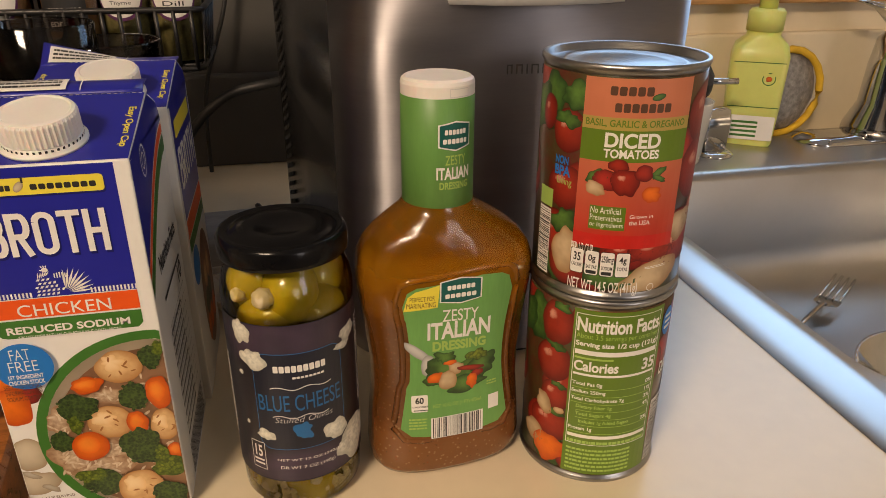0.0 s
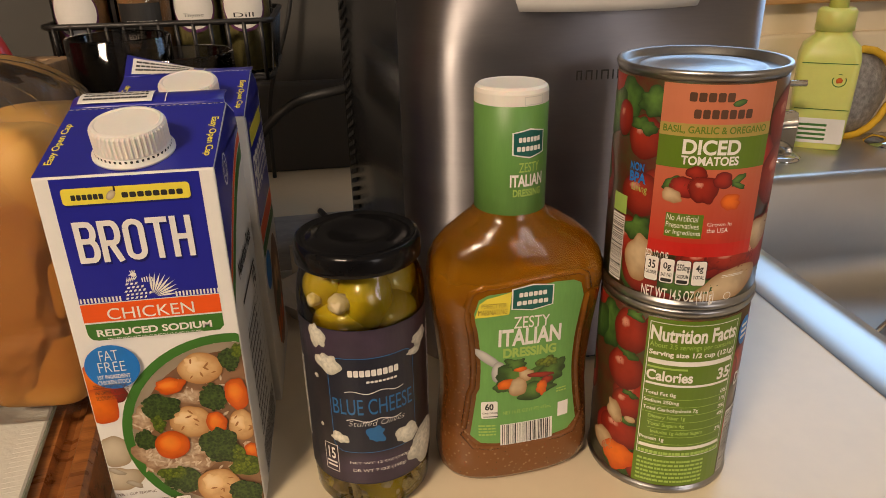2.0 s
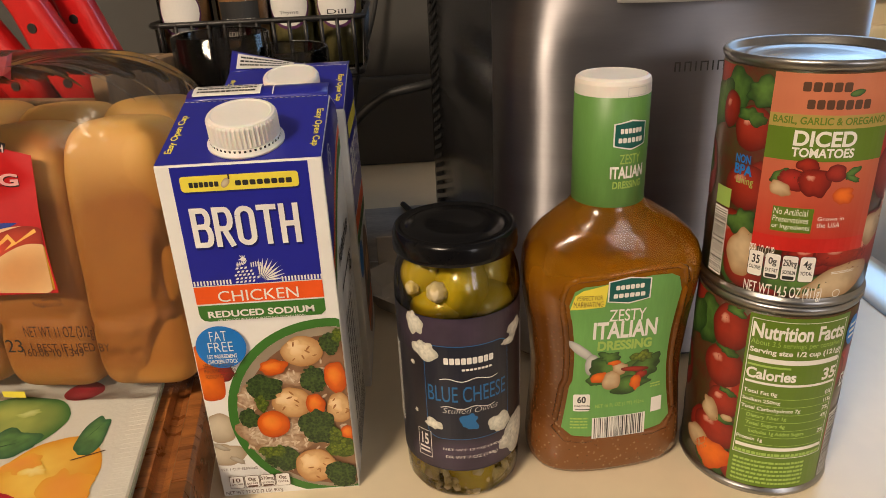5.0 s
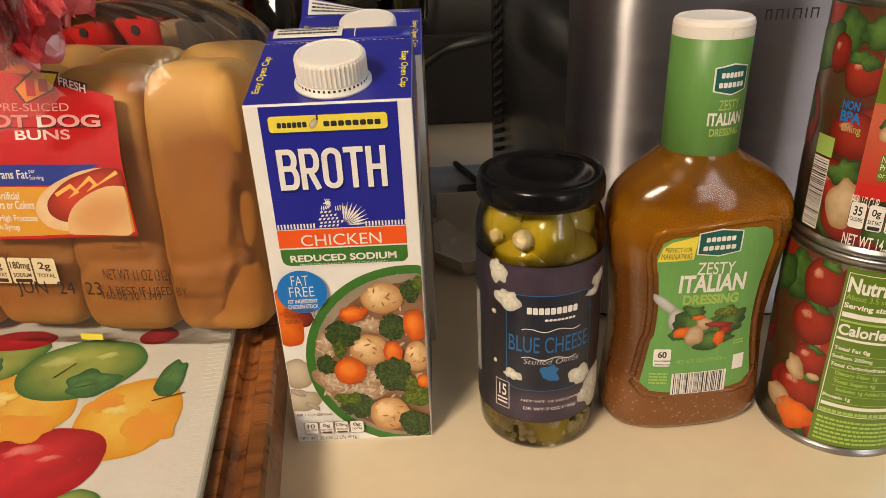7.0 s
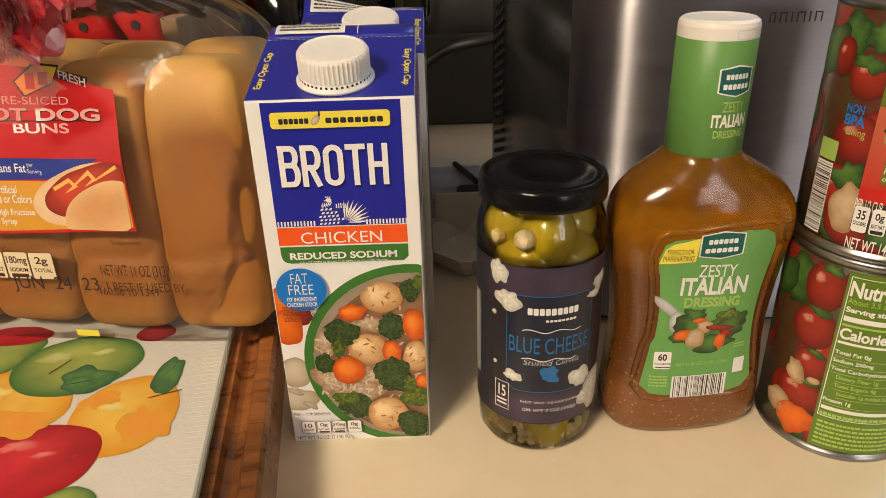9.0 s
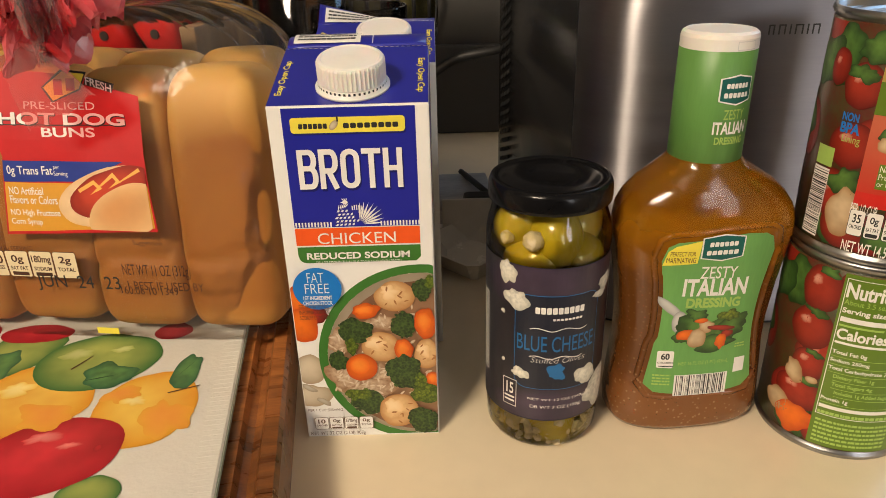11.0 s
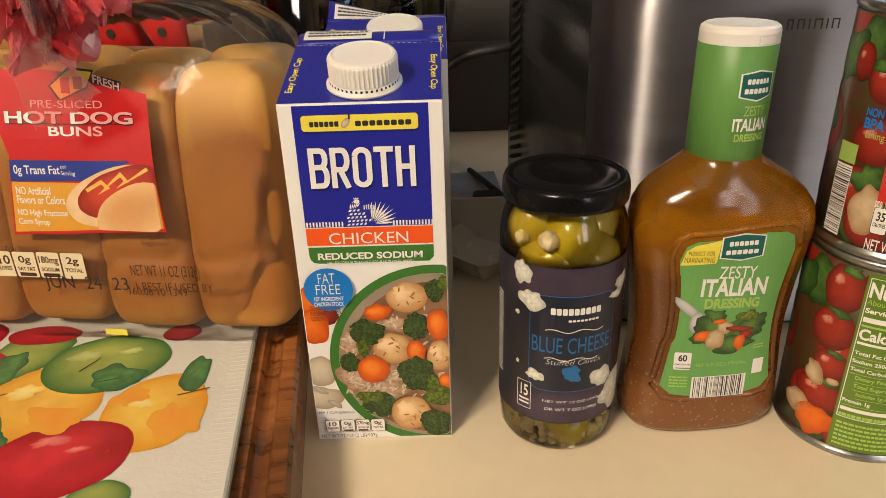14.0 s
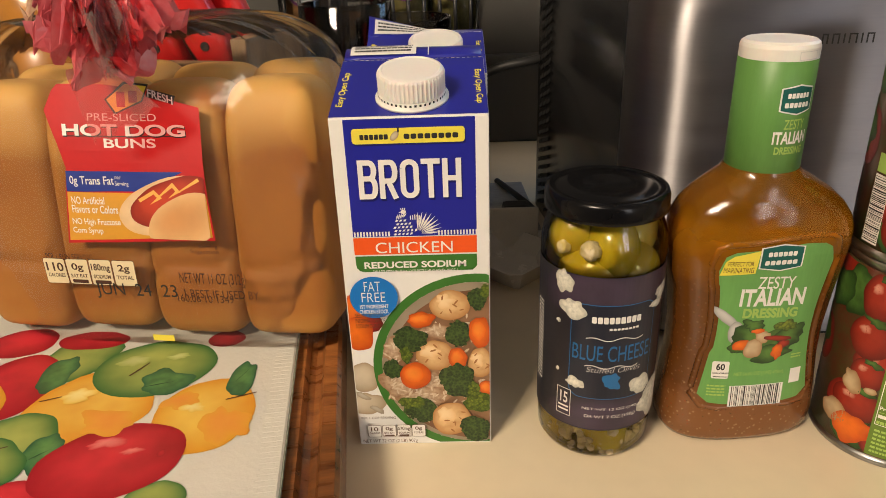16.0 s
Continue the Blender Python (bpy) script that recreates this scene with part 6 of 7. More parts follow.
mat_t = thing("glass_cutting_mat", "frosted glass cutting mat printed with apples, pears and leaves", "cutting mat", pose(-0.0225, -0.082, 0.936, 0, 0, 7.6))
part("glass_sheet", loft([round_rect(-0.40, -0.04, 0, 0.32, 0.012, 0.0015), round_rect(-0.40, -0.04, 0, 0.32, 0.012, 0.0052), round_rect(-0.399, -0.039, -0.001, 0.319, 0.011, 0.006)], True, True), MATGLASS, mat_t)
part("edge_strip", loft([round_rect(-0.4006, -0.0406, 0.0006, 0.3206, 0.0126, 0.0020), round_rect(-0.4006, -0.0406, 0.0006, 0.3206, 0.0126, 0.0046)], True, True), MATEDGE, mat_t)
for x, yy in ((-0.39, -0.03), (-0.01, -0.03), (-0.39, 0.31), (-0.01, 0.31)):
    part("rubber_foot", shifted(lathe([(0.006, 0), (0.006, 0.0015)], 16), x, yy, 0), RUBBER, mat_t)
for k in range(92):
    part("edge_rib", shifted(tube([(-0.011, 0, 0), (-0.0015, 0, 0)], 0.0003, 6), 0, -0.03 + 0.0037 * k, 0.00585), MATGLASS, mat_t)
minv = mat_t.matrix_world.inverted()
pr = Print()
FL = [0.0]


def fruit(kind, x, y, rx, ry, seed, rough=0.05, turn=0, light=(-0.1, 0.3)):
    FL[0] += 0.35
    pr.blob("fruit_picture", kind, x, y, rx, ry, seed, rough, turn=turn, layer=FL[0], light=light)


def stalk(x0, y0, x1, y1):
    FL[0] += 0.2
    pr.put(("stem_picture", BROWNINK.name, len(pr.items)), [(x0, y0), (x0 + 1, y0 - 0.6), (x1 + 0.4, y1 - 0.4), (x1, y1 + 0.3)], [(0, 1, 2, 3)], None, FL[0])


fruit(I_FRUITR, -204.8, 46.6, 19.9, 16.4, 1)
fruit(I_FRUITG, -162.5, 26.5, 22.0, 22.5, 2, 0.15)
fruit(I_FRUITR, -162.3, 47.7, 20.8, 10.3, 3)
fruit(I_FRUITR, -81.7, 46.6, 10.7, 8.9, 31)
fruit(I_FRUITR, -186.9, 1.3, 24.9, 31.8, 4, 0.03)
fruit(I_LEAFB, -166.4, 12.4, 9.8, 16.9, 5, 0.2)
fruit(I_FRUITY, -135.0, -17.5, 33.8, 30.4, 6, 0.06)
fruit(I_FRUITY, -72.7, -25.1, 25.0, 30.5, 7, 0.04)
fruit(I_FRUITG, -113.8, 17.6, 32.5, 28.0, 8, 0.04, 5)
fruit(I_LEAFB, -102.5, 3.6, 13.7, 11.7, 9, 0.25)
fruit(I_LEAFB, -61.4, 4.9, 7.4, 15.5, 10, 0.15)
fruit(I_FRUITG, -160.8, -46.0, 22.0, 25.0, 11, 0.06)
fruit(I_LEAFB, -141.0, -52.3, 9.5, 13.7, 12, 0.15)
fruit(I_FRUITG, -75.6, -82.7, 13.2, 11.0, 13, 0.06)
fruit(I_FRUITR, -139.6, -80.6, 15.1, 10.4, 14, 0.04)
fruit(I_FRUITR, -106.0, -58.5, 34.3, 26.4, 15, 0.03, 16)
fruit(I_FRUITG, -175, -62, 30, 22, 16, 0.06)
fruit(I_FRUITY, -120, -105, 34, 18, 17, 0.06)
fruit(I_FRUITY, -215, -20, 34, 30, 18, 0.06)
# blush, sheen and leaf veins in the print
for x, y, rx, ry, kind, turn in ((-60, -34, 11, 15, I_BLUSH, 20), (-120, -30, 14, 10, I_BLUSH, -10), (-88, -14, 9, 7, I_BLUSH, 30), (-112, -46, 9, 4, I_SHEEN, 18), (-98, -52, 5, 2.5, I_SHEEN, 18), (-128, 24, 9, 5, I_PALEG, 5), (-104, 28, 6, 3, I_PALEG, 5), (-80, -20, 6, 4, I_PALEY, 0), (-145, -8, 9, 6, I_PALEY, 0)):
    fruit(kind, x, y, rx, ry, int(-x), 0.3, turn)
for x, y, a, ln in ((-106, 1, 0.3, 18), (-62, 8, 1.2, 16), (-142, -54, 0.8, 12)):
    FL[0] += 0.1
    pr.poly("vein_picture", VEIN, [(x - 0.5 * ln * math.cos(a), y - 0.5 * ln * math.sin(a)), (x, y - 0.5), (x + 0.5 * ln * math.cos(a), y + 0.5 * ln * math.sin(a)), (x, y + 0.5)], FL[0])
stalk(-125.5, 9.7, -118.6, 22.1)
stalk(-65.5, -13.4, -50.4, -7.7)
stalk(-163.9, -12.1, -153.6, -8.4)
stalk(-165.8, -49.3, -160.1, -47.3)
fruit(I_FRUITR, -83.4, -54.1, 2.0, 2.5, 19, 0.1)
pr.lay(mat_t, lambda u, v, h: minv @ Vector((u, v, 0.936 + 0.0061 + h * 0.4)))

# ---- bag of hot dog buns ----
BAGROT = -6.8
bag = thing("bun_bag", "clear printed plastic bag of hot dog buns, twisted shut", "bread bag")
ZB = 0.943


def crust(name):
    m = material(name, (0.31, 0.104, 0.006), 0.62, var=0.4, dark=(0.24, 0.072, 0.004), scale=14, bump=0.3, bscale=110, sss=0.05)
    n, l = m.node_tree.nodes, m.node_tree.links
    b = n["Principled BSDF"]
    at, mx = n.new("ShaderNodeAttribute"), n.new("ShaderNodeMix")
    at.attribute_name = "tone"
    mx.data_type = "RGBA"
    mx.inputs[7].default_value = (0.64, 0.36, 0.09, 1)
    l.new(at.outputs["Fac"], mx.inputs[0])
    l.new(b.inputs["Base Color"].links[0].from_socket, mx.inputs[6])
    l.new(mx.outputs[2], b.inputs["Base Color"])
    return m


CRUST = crust("bun_crust")
axis = Matrix.Rotation(radians(BAGROT), 4, "Z")
for row in range(2):
    for k in range(4):
        seed = row * 4 + k
        bm = bmesh.new()
        tl = bm.verts.layers.float.new("tone")
        bmesh.ops.create_uvsphere(bm, u_segments=44, v_segments=72, radius=1)
        lean = (0.10, 0.04, -0.02, -0.06)[k]
        for v in bm.verts:
            p = v.co.copy()
            e = lambda c, q: math.copysign(abs(c) ** q, c)
            rr = max(1e-6, math.hypot(p.x, p.y))
            g = 4.5 if p.z > 0 else 8.0
            f = (1 - abs(p.z) ** g) ** (1 / g) / max(1e-6, math.sqrt(max(1e-9, 1 - p.z * p.z))) if abs(p.z) < 0.9999 else 0
            x, y2 = e(p.x / rr, 0.38) * rr * f, e(p.y / rr, 0.42) * rr * f
            nz = noise.noise(Vector((p.x * 1.6 + seed * 7, p.y * 1.6, p.z * 2.4)))
            dent = 0.07 * math.exp(-((p.z + 0.40 - 0.12 * p.x + 0.03 * math.sin(9 * p.x + 3 * k)) / 0.045) ** 2) * (1 if row == 0 else 0)
            v.co = Vector((x * 0.0277 * (1 + 0.010 * nz), y2 * 0.0288 * (1 + 0.025 * nz - dent), p.z * 0.0725 * (1 + 0.02 * nz)))
            v[tl] = max(0, min(1, 0.5 * max(0, abs(x) - 0.75) + max(0, p.z - 0.42 + 0.15 * nz) * 1.9 + max(0, -p.z - 0.75) * 1.2 + 0.12 * nz + 0.1))
        o = part("bun", bm, CRUST, bag, smooth=True)
        c = axis @ Vector((-0.117 + (k - 1.5) * 0.0525, 0, 0))
        o.location = (c.x, 0.0645 + c.y + 0.050 * row, ZB + 0.0735 + 0.002 * (k % 2))
        o.rotation_euler = (-0.13, lean * 0.25, radians(BAGROT))

FILM = clear("bag_film", (0.985, 0.98, 0.97), 1.22, 0.20, bump=0.8, bscale=26, veil=0.014)


def bag_front(x, z):
    return 0.039 - 0.12 * (x + 0.1) + 1.7 * max(0, z - 0.985) ** 2 - 0.0012


def bag_surf(s, t):
    """s runs round the bag from the back, t from the base to the gathered neck."""
    a = 2 * math.pi * s
    c, sn = math.sin(a), -math.cos(a)
    ex = math.copysign(abs(c) ** 0.45, c)
    ey = math.copysign(abs(sn) ** 0.45, sn)
    if t < 0.72:
        q = t / 0.72
        z = ZB + 0.150 * q
        grow = 1 - 0.04 * abs(2 * q - 1) ** 6
        top = 0.0
    else:
        top = (t - 0.72) / 0.28
        z = ZB + 0.150 + 0.030 * math.sin(2.4 * top)
        grow = 0.96
    x = -0.117 + 0.1125 * ex * grow
    yb = 0.167 - 0.12 * (x + 0.1)
    yf = bag_front(x, z) - 0.0008
    y3 = (yf + yb) / 2 - (yb - yf) / 2 * (-ey) * grow
    w = 0.0022 * noise.noise(Vector((x * 45, y3 * 45, z * 32))) + 0.0012 * noise.noise(Vector((x * 120, y3 * 120, z * 60)))
    if top:
        k = top ** 1.4
        fold = 0.004 * math.sin(a * 17) * math.sin(math.pi * top)
        x = x * (1 - k) + (-0.114 + 0.008 * ex) * k + fold
        y3 = y3 * (1 - k) + (0.040 + 0.007 * ey) * k + fold
    return (x + w * c, y3 + w * (1 if sn > 0 else -1) * 0.6, z + w * 0.4)


part("bag_film", sheet(bag_surf, 150, 64), FILM, bag, "clear wrinkled plastic film", True)
BAGRED = material("bag_red_ink", (0.50, 0.008, 0.012), 0.5, var=0.12, scale=30, coat=0.03)
BAGBLUE = material("bag_blue_ink", (0.012, 0.035, 0.26), 0.5, var=0.1, coat=0.03)
BAGGOLD = material("bag_gold_ink", (0.62, 0.30, 0.025), 0.5, var=0.1, coat=0.03)
CREAMINK = material("bag_cream_ink", (0.72, 0.62, 0.40), 0.4, var=0.05, coat=0.03)
PRINTBROWN = material("bag_brown_ink", (0.055, 0.018, 0.009), 0.5, var=0.1)


def ON_BAG(u, v, h):
    """The print lies a little askew on the bag's front."""
    x, z = 0.988 * u + 0.009 * v - 0.0032, 0.942 + 0.997 * v - 0.009 * u - 0.0041
    return Vector((x, bag_front(x, z) - 0.0016 - h + 0.0008 * noise.noise(Vector((x * 40, z * 40, 3))), z))


pr = Print()
tl_, tr_, br_, bl_ = (-156.4, 150.0), (-73.8, 141.9), (-71.6, 72.8), (-158.1, 69.0)
pr.poly("panel", BAGRED, [bl_, br_, (-73.8, 112.5), tr_, (-87.5, 145.2), (-104.2, 151.2), (-128.9, 153.0), (-153.0, 153.2), tl_, (-161.7, 140.2), (-155.8, 123.4), (-152.4, 110.9)])
gx = lambda a, b, c, d: [a, b, c, d]
pr.poly("gold_field", BAGGOLD, gx((-156.8, 70.7), (-72.8, 74.7), (-73.6, 97.8), (-153.3, 98.0)), 1)
pr.poly("blue_band", BAGBLUE, gx((-153.6, 98.2), (-109.4, 99.0), (-85.7, 109.6), (-152.6, 109.2)), 1.5)
pr.poly("title_shadow", BLACKINK, gx((-150.2, 127.1), (-82.7, 127.4), (-82.7, 127.9), (-150.2, 127.6)), 1.2)
pr.text("title_lettering", WHITEINK, "PRE-SLICED", -136.9, 135.1, -97.7, 138.8, 0.0, layer=1.5)
pr.text("title_lettering", BLACKINK, "HOT DOG", -151.3, 126.8, -81.8, 133.0, 0.03, layer=1.4)
pr.text("title_lettering", WHITEINK, "HOT DOG", -151.7, 127.5, -82.2, 133.5, 0.03, layer=2)
pr.text("title_lettering", WHITEINK, "BUNS", -128.2, 121.6, -99.1, 126.4, 0.02, layer=2)
pr.text("claim_lettering", WHITEINK, "0g Trans Fat", -150.9, 100.9, -125.3, 106.7, 0.01, layer=2.2)
pr.text("claim_lettering", WHITEINK, "per", -124.5, 104.6, -121.2, 106.7, 0.0, layer=2.2)
pr.text("claim_lettering", WHITEINK, "Serving", -124.8, 101.1, -117.0, 104.0, 0.0, layer=2.2)
pr.text("claim_lettering", WHITEINK, "NO Artificial", -151.6, 91.6, -132.3, 95.7, 0.01, layer=2.2)
pr.text("claim_lettering", WHITEINK, "Flavors or Colors", -152.0, 86.6, -125.1, 91.0, 0.01, layer=2.2)
pr.text("claim_lettering", WHITEINK, "NO High Fructose", -153.1, 79.1, -124.8, 83.6, 0.01, layer=2.2)
pr.text("claim_lettering", WHITEINK, "Corn Syrup", -153.7, 74.2, -135.8, 78.5, 0.01, layer=2.2)
pr.poly("crest_mark", BLACKINK, gx((-120.6, 138.3), (-104.6, 144.7), (-100.8, 153.2), (-114.5, 154.5)) + [(-126.2, 145.6)], 1.5)
pr.poly("crest_mark", YELLOW, gx((-119.9, 139.3), (-105.2, 145.3), (-101.9, 152.3), (-113.9, 153.4)) + [(-124.9, 145.6)], 2)
pr.rect("crest_letter", BAGRED, -119.1, 142.1, -114.2, 149.6, layer=2.5)
pr.rect("crest_letter", BAGRED, -112.1, 144.3, -107.3, 150.1, layer=2.5)
pr.poly("fresh_flag", BLACKINK, gx((-102.6, 147.2), (-87.6, 143.5), (-86.1, 147.7), (-101.1, 151.1)), 1.6)
pr.text("fresh_lettering", WHITEINK, "FRESH", -101.5, 145.3, -87.7, 149.2, 0.02, layer=2.2, rise=-4.0)
pr.blob("bun_picture", I_CRUMB, -98.0, 91.5, 28.0, 14.0, 41, 0.05, turn=22, layer=2.5, clip=(-160, 60, -74, 160))
pr.blob("sausage_picture", I_FRANK, -94.0, 94.0, 26.0, 11.0, 42, 0.04, turn=22, layer=2.8, clip=(-160, 60, -74, 160))
pr.stroke("mustard_picture", MUSTARD, [(-112, 94, 0), (-103, 99, 0), (-100, 96, 0), (-104, 93.5, 0), (-92, 103, 0), (-89, 99.5, 0), (-93, 97, 0), (-77, 106, 0)], 1.9, 3.1)
pr.blob("bun_picture", I_BUN, -86.0, 83.5, 24.0, 14.0, 44, 0.04, turn=24, layer=3.4, clip=(-160, 73, -74, 160))
pr.text("small_lettering", PRINTBROWN, "Serving", -81.7, 67.9, -71.0, 70.4, 0.0, layer=1)
pr.text("small_lettering", PRINTBROWN, "Suggestion", -87.0, 64.4, -70.6, 67.9, 0.0, layer=1)
x0, y0, x1, y1 = -176.9, 43.6, -121.0, 59.5
nutrition_boxes(pr, x0, y0, (x1 - x0) / 4 - 0.5, y1 - y0, ("110", "0g", "180mg", "2g"), ("CALORIES", "SAT FAT", "SODIUM", "TOTAL"), 1, PRINTBROWN, CREAMINK)
pr.text("small_lettering", PRINTBROWN, "PER 1 BUN SERVING", -174.3, 58.7, -145.9, 62.4, 0.0, layer=1)
pr.text("weight_lettering", PRINTBROWN, "NET WT 11 OZ (312g)", -96.1, 45.0, -57.5, 53.7, 0.0, layer=1)
pr.text("date_lettering", BLACKINK, "JUN  24  23", -148.0, 35.3, -99.1, 45.6, 0.0, layer=2.5)
pr.text("date_lettering", PRINTBROWN, "1 BEST IF USED BY", -94.7, 38.1, -51.2, 43.3, 0.0, layer=1)
pr.text("date_lettering", PRINTBROWN, "160:06 10 1349", -99.4, 35.2, -66.4, 39.9, 0.0, layer=1)
pr.rect("gusset_mark", YELLOW, -119.8, 8.3, -106.7, 12.3, layer=1)
pr.lay(bag, ON_BAG, 5, 6, 0.00016)
# red print on the side of the bag
pr = Print()
pr.rect("side_panel", BAGRED, 60, 40, 110, 105, 4)
pr.lines("small_print", YELLOW, 70, 60, 100, 95, 3, 0.6, 1, 3)
pr.lay(bag, lambda u, v, h: Vector((-0.0085 + h + 0.001, u, v + 0.942)), 8, 8)
# the twisted, crumpled neck of the bag
REDFILM = clear("red_printed_film", (0.92, 0.30, 0.30), 1.15, 0.15, veil=0.10)
CREAMFILM = material("cream_printed_film", (0.62, 0.48, 0.30), 0.35, var=0.5, scale=60, dark=(0.30, 0.03, 0.03), coat=0.4)
PINK = material("crumpled_red_film", (0.52, 0.012, 0.02), 0.3, var=0.5, scale=40, dark=(0.58, 0.17, 0.19), coat=0.35)
for k in range(13):
    rn = random.Random(k + 3)
    az_, ln, tilt = k * 56 + rn.uniform(-15, 15), rn.uniform(0.045, 0.068), rn.uniform(8, 58)

    def leaf(s, t, k=k, ln=ln):
        wd = 0.008 + 0.020 * t
        nz = noise.noise(Vector((s * 2.5 + k * 3, t * 3.0, k)))
        n2 = noise.noise(Vector((s * 7 + k * 3, t * 8, k + 9)))
        return ((s - 0.5) * wd + 0.005 * nz, 0.016 * nz + 0.014 * n2 * t + 0.008 * math.sin(s * 13 + 6 * t + k), ln * t * (1 - 0.30 * t) + 0.016 * n2 * t)
    o = part("crumpled_neck", turned(sheet(leaf, 18, 22), pose(-0.114, 0.040, 1.104, 0, 0, az_) @ pose(0, 0, 0, tilt)), (PINK, REDFILM, PINK, BAGRED, PINK, CREAMFILM)[k % 6], bag, smooth=False)
part("neck_tail", turned(sheet(lambda s, t: ((s - 0.5) * (0.02 + 0.02 * t), -0.004 * t + 0.001 * noise.noise(Vector((s * 4, t * 4, 2))), -0.034 * t + 0.004 * noise.noise(Vector((s * 6, t * 3, 5)))), 14, 18), pose(-0.118, 0.026, 1.108, 6, -26)), REDFILM, bag)
part("twist_tie", turned(tube([(0.006 * math.cos(a / 12 * 6.283), 0.006 * math.sin(a / 12 * 6.283), 0) for a in range(12)], 0.0016, 6, True), pose(-0.114, 0.040, 1.106)), BAGRED, bag, smooth=True)

# ---- knife block with red handles ----
block = thing("knife_block", "weathered wooden block holding red-handled shears and knives", "knife block", pose(-0.13, 0.235, 0.9, 0, 0, -14))
part("block_side", box(0.048, -0.045, 0.0, 0.060, 0.05, 0.196, 0.0015), BLOCKWOOD, block)
part("block_side", box(-0.10, -0.045, 0.0, -0.088, 0.05, 0.196, 0.0015), BLOCKWOOD, block)
part("block_front", box(-0.088, -0.045, 0.0, 0.048, -0.035, 0.180, 0.0015), BLOCKWOOD, block)
part("block_back", box(-0.088, 0.04, 0.0, 0.048, 0.05, 0.196, 0.0015), BLOCKWOOD, block)
for k, (x, yy, lean, ln) in enumerate(((0.026, -0.018, -24, 0.15), (-0.010, -0.022, -30, 0.16), (0.030, 0.012, -18, 0.15), (-0.045, -0.015, -30, 0.17), (0.008, 0.022, -16, 0.16))):
    kn = part("handle", turned(loft([round_rect(-0.013, -0.008, 0.013, 0.008, 0.006, 0.0), round_rect(-0.016, -0.009, 0.016, 0.009, 0.007, 0.03), round_rect(-0.012, -0.009, 0.013, 0.009, 0.007, 0.075), round_rect(-0.016, -0.009, 0.014, 0.009, 0.007, ln - 0.01), round_rect(-0.010, -0.006, 0.008, 0.006, 0.005, ln)], True, True), pose(x, yy, 0.168, 0, lean)), REDHANDLE, block, "red plastic knife handle", True)
    for z in (0.022, 0.062, 0.10):
        part("rivet", turned(lathe([(0.0033, -0.0098), (0.0033, 0.0098)], 16), pose(x, yy, 0.168, 0, lean) @ pose(0, 0, z, 90)), DARKMETAL, kn)
    part("blade", turned(loft([round_rect(-0.008, -0.001, 0.008, 0.001, 0.0009, -0.10, 2), round_rect(-0.010, -0.001, 0.010, 0.001, 0.0009, 0.0, 2)], True, True), pose(x, yy, 0.168, 0, lean * 0.4)), STEEL, kn)

AMBERJ = material("amber_plastic", (0.42, 0.17, 0.02), 0.35, var=0.15, coat=0.3)
tub = thing("amber_tub", "amber yellow rounded tub with a screw lid", "tub", pose(-0.235, 0.215, 0.9))
part("body", lathe([(0.0, 0.0), (0.034, 0.0), (0.038, 0.006), (0.038, 0.17), (0.034, 0.19), (0.026, 0.2), (0, 0.2)], 48), AMBERJ, tub, smooth=True)
part("lid", lathe([(0.027, 0.2), (0.028, 0.202), (0.028, 0.225), (0.025, 0.228), (0, 0.228)], 48), AMBERJ, tub, smooth=True)

# ---- wire spice rack with jars, and two dark canisters before it ----
rack = thing("wire_spice_rack", "black wire basket rack filled with spice jars", "spice rack", pose(-0.09, 0.30, 0.9))
RW, RD, RZ0, RZ1 = 0.170, 0.13, 0.168, 0.213
for z, g in ((RZ1, 0.0), (RZ0, 0.004)):
    part("rim_wire", tube([(p[0], p[1], z) for p in round_rect(g, g, RW - g, RD - g, 0.008, 0, 4)], 0.0024, 8, True), BLACKWIRE, rack, smooth=True)
for k in range(13):
    x = 0.008 + (RW - 0.016) * k / 12
    part("wire", tube([(x, -0.001, RZ1 + 0.002), (x, 0.003, RZ0), (x, RD - 0.003, RZ0), (x, RD, RZ1)], 0.0016, 6), BLACKWIRE, rack, smooth=True)
for k in range(5):
    yy = 0.02 + 0.09 * k / 4
    part("wire", tube([(0, yy, RZ1), (0.004, yy, RZ0), (RW - 0.004, yy, RZ0), (RW, yy, RZ1)], 0.0016, 6), BLACKWIRE, rack, smooth=True)
for x in (0.004, RW - 0.12):
    for yy in (0.01, RD - 0.005):
        part("leg", tube([(x, yy, 0.0), (x, yy, RZ1)], 0.003, 8), BLACKWIRE, rack, smooth=True)
SPICEG = material("dried_herb", (0.20, 0.17, 0.06), 0.8, var=0.5, scale=160, bump=0.5, bscale=500)
SPICEB = material("ground_spice", (0.25, 0.13, 0.05), 0.8, var=0.4, scale=120, bump=0.4, bscale=500)
KRAFT = material("kraft_label", (0.45, 0.24, 0.09), 0.6, var=0.15, scale=40)
PURPLE = material("purple_ink", (0.10, 0.02, 0.09), 0.5, var=0.1)
SPGLASS = clear("spice_glass", (0.93, 0.93, 0.9), 1.5, 0.04)


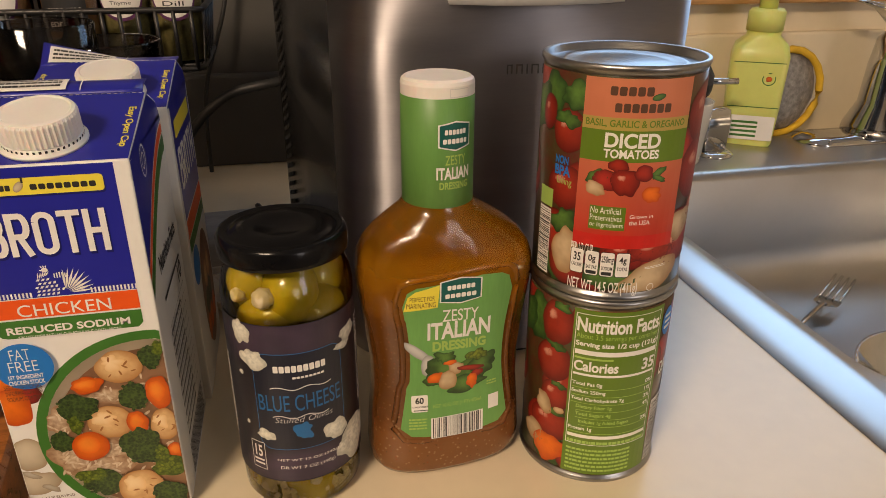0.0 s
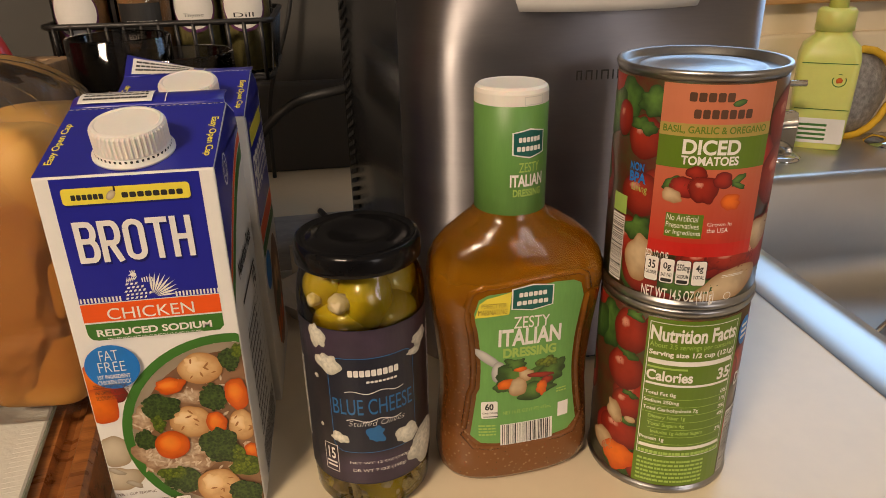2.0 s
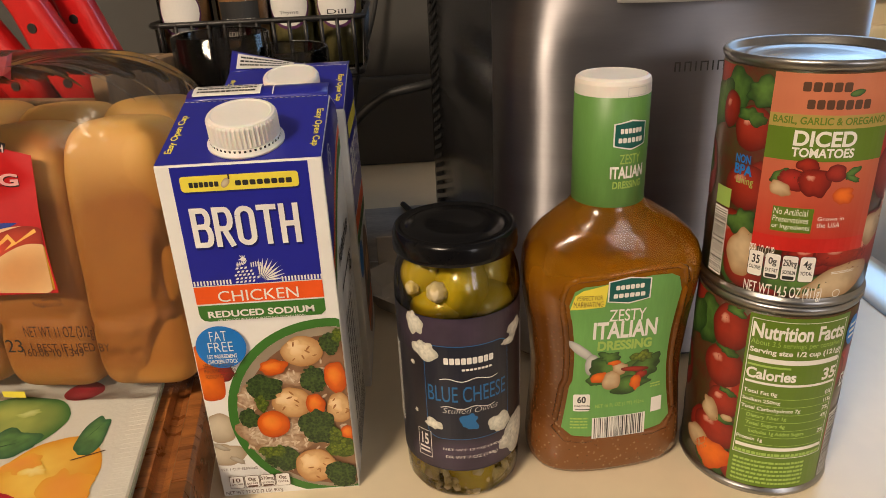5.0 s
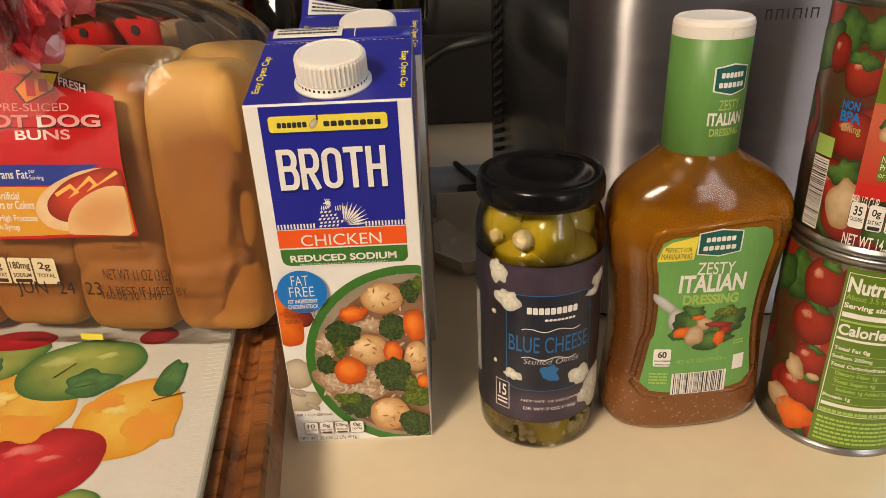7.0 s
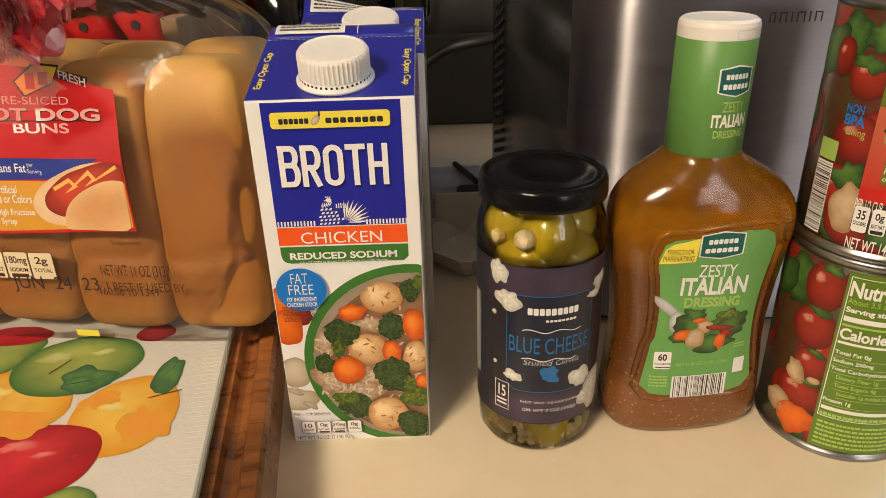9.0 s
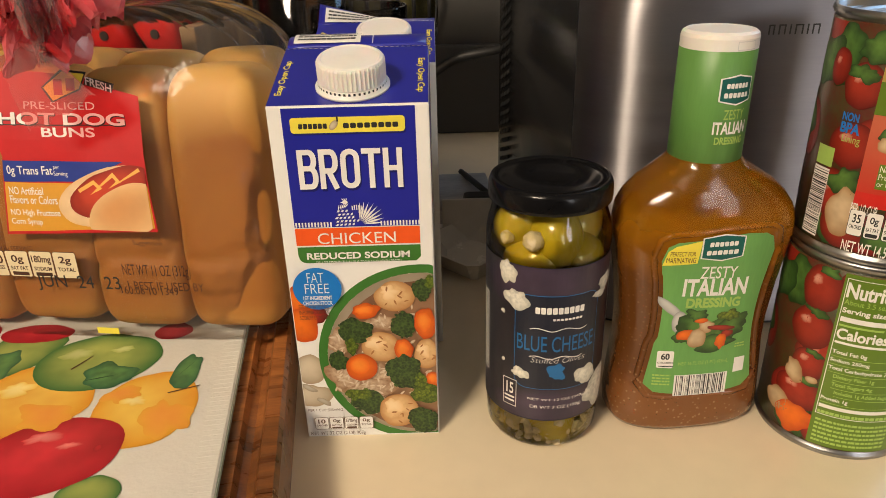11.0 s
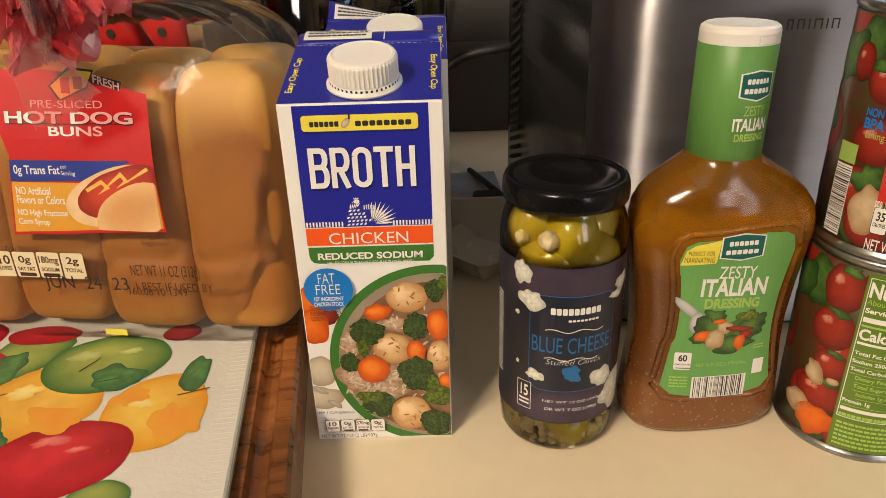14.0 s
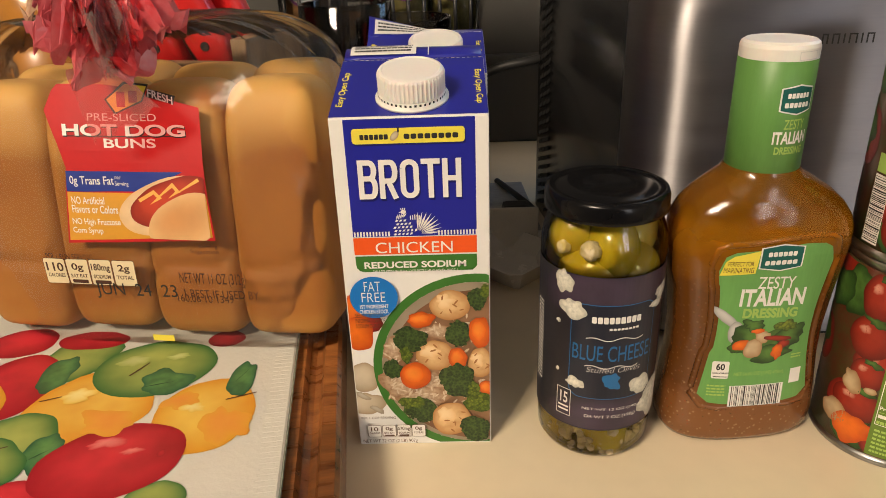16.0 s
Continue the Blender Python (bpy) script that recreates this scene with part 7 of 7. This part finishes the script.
def spice(x, y, fill, lab, label, words=()):
    s = thing("spice_jar", label, "spice jar", pose(x, y, 0.9 + RZ0 + 0.002), "spice jars")
    part("contents", lathe([(0.0, 0.002), (0.0195, 0.002), (0.0195, 0.075), (0, 0.075)], 32), fill, s, smooth=True)
    part("glass", lathe([(0.0, 0.0), (0.0205, 0.0), (0.0215, 0.003), (0.0215, 0.084), (0.016, 0.092), (0.016, 0.097)], 32), SPGLASS, s, smooth=True)
    part("lid", lathe([(0.0175, 0.095), (0.0175, 0.112), (0.0, 0.113)], 32), BLACKGLOSS, s, smooth=True)
    p = Print()
    if lab is KRAFT:
        p.rect("paper_label", BLACKINK, -17, 28, 17, 58)
        p.rect("paper_label", KRAFT, -17, 4, 17, 27.5)
        p.text("label_lettering", WHITEINK, "EDITION", -11, 31, 11, 35, 0.02, layer=1)
        p.text("label_lettering", WHITEINK, "supreme", -12, 39, 12, 45, -0.01, layer=1, slant=0.2)
        p.text("label_lettering", BROWNINK, "25 OZ", -11, 16, 11, 20, 0.02, layer=1)
    else:
        p.blob("paper_label", PURPLE, 0, 52, 18, 19, 1, 0.0)
        p.blob("paper_label", WHITEINK, 0, 53, 16.6, 17.6, 1, 0.0, layer=1)
        for i, w in enumerate(words):
            p.text("label_lettering", BLACKINK, w, -8, 44.5 - 5 * i, 8, 48 - 5 * i, 0.0, layer=2)
    p.lay(s, on_cylinder(0.0216), 3)


spice(-0.066, 0.325, SPICEB, None, "small glass spice jar with black lid in the rack")
spice(-0.020, 0.330, SPICEB, KRAFT, "spice bottle with black and kraft paper label")
spice(0.018, 0.345, SPICEG, None, "glass jar of thyme leaves with black lid", ("Thyme", "Leaves"))
spice(0.058, 0.338, SPICEG, None, "glass jar of dill weed with black lid", ("Dill", "Weed"))
spice(-0.055, 0.385, SPICEB, None, "small glass spice jar with black lid in the rack")
spice(0.00, 0.395, SPICEG, None, "small glass spice jar with black lid in the rack")
spice(0.05, 0.39, SPICEB, None, "small glass spice jar with black lid in the rack")

SMOKE = clear("smoked_glass", (0.74, 0.71, 0.68), 1.5, 0.05)
COFFEE = material("dark_coffee", (0.012, 0.008, 0.006), 0.4, var=0.4, scale=80)
for x, yy, r, h, fill in ((-0.026, 0.262, 0.036, 0.210, 0.15), (0.020, 0.240, 0.036, 0.200, 0.14)):
    c = thing("glass_canister", "clear glass canister with dark contents behind the cartons", "canister", pose(x, yy, 0.9), "glass canisters")
    part("contents", lathe([(0.0, 0.004), (r - 0.003, 0.004), (r - 0.003, fill), (0, fill)], 40), COFFEE, c, smooth=False)
    part("glass_wall", lathe([(0.0, 0.0), (r - 0.002, 0.0), (r, 0.003), (r, h - 0.001), (r - 0.001, h), (r - 0.0022, h - 0.001), (r - 0.0025, fill + 0.001)], 48), SMOKE, c, smooth=True)
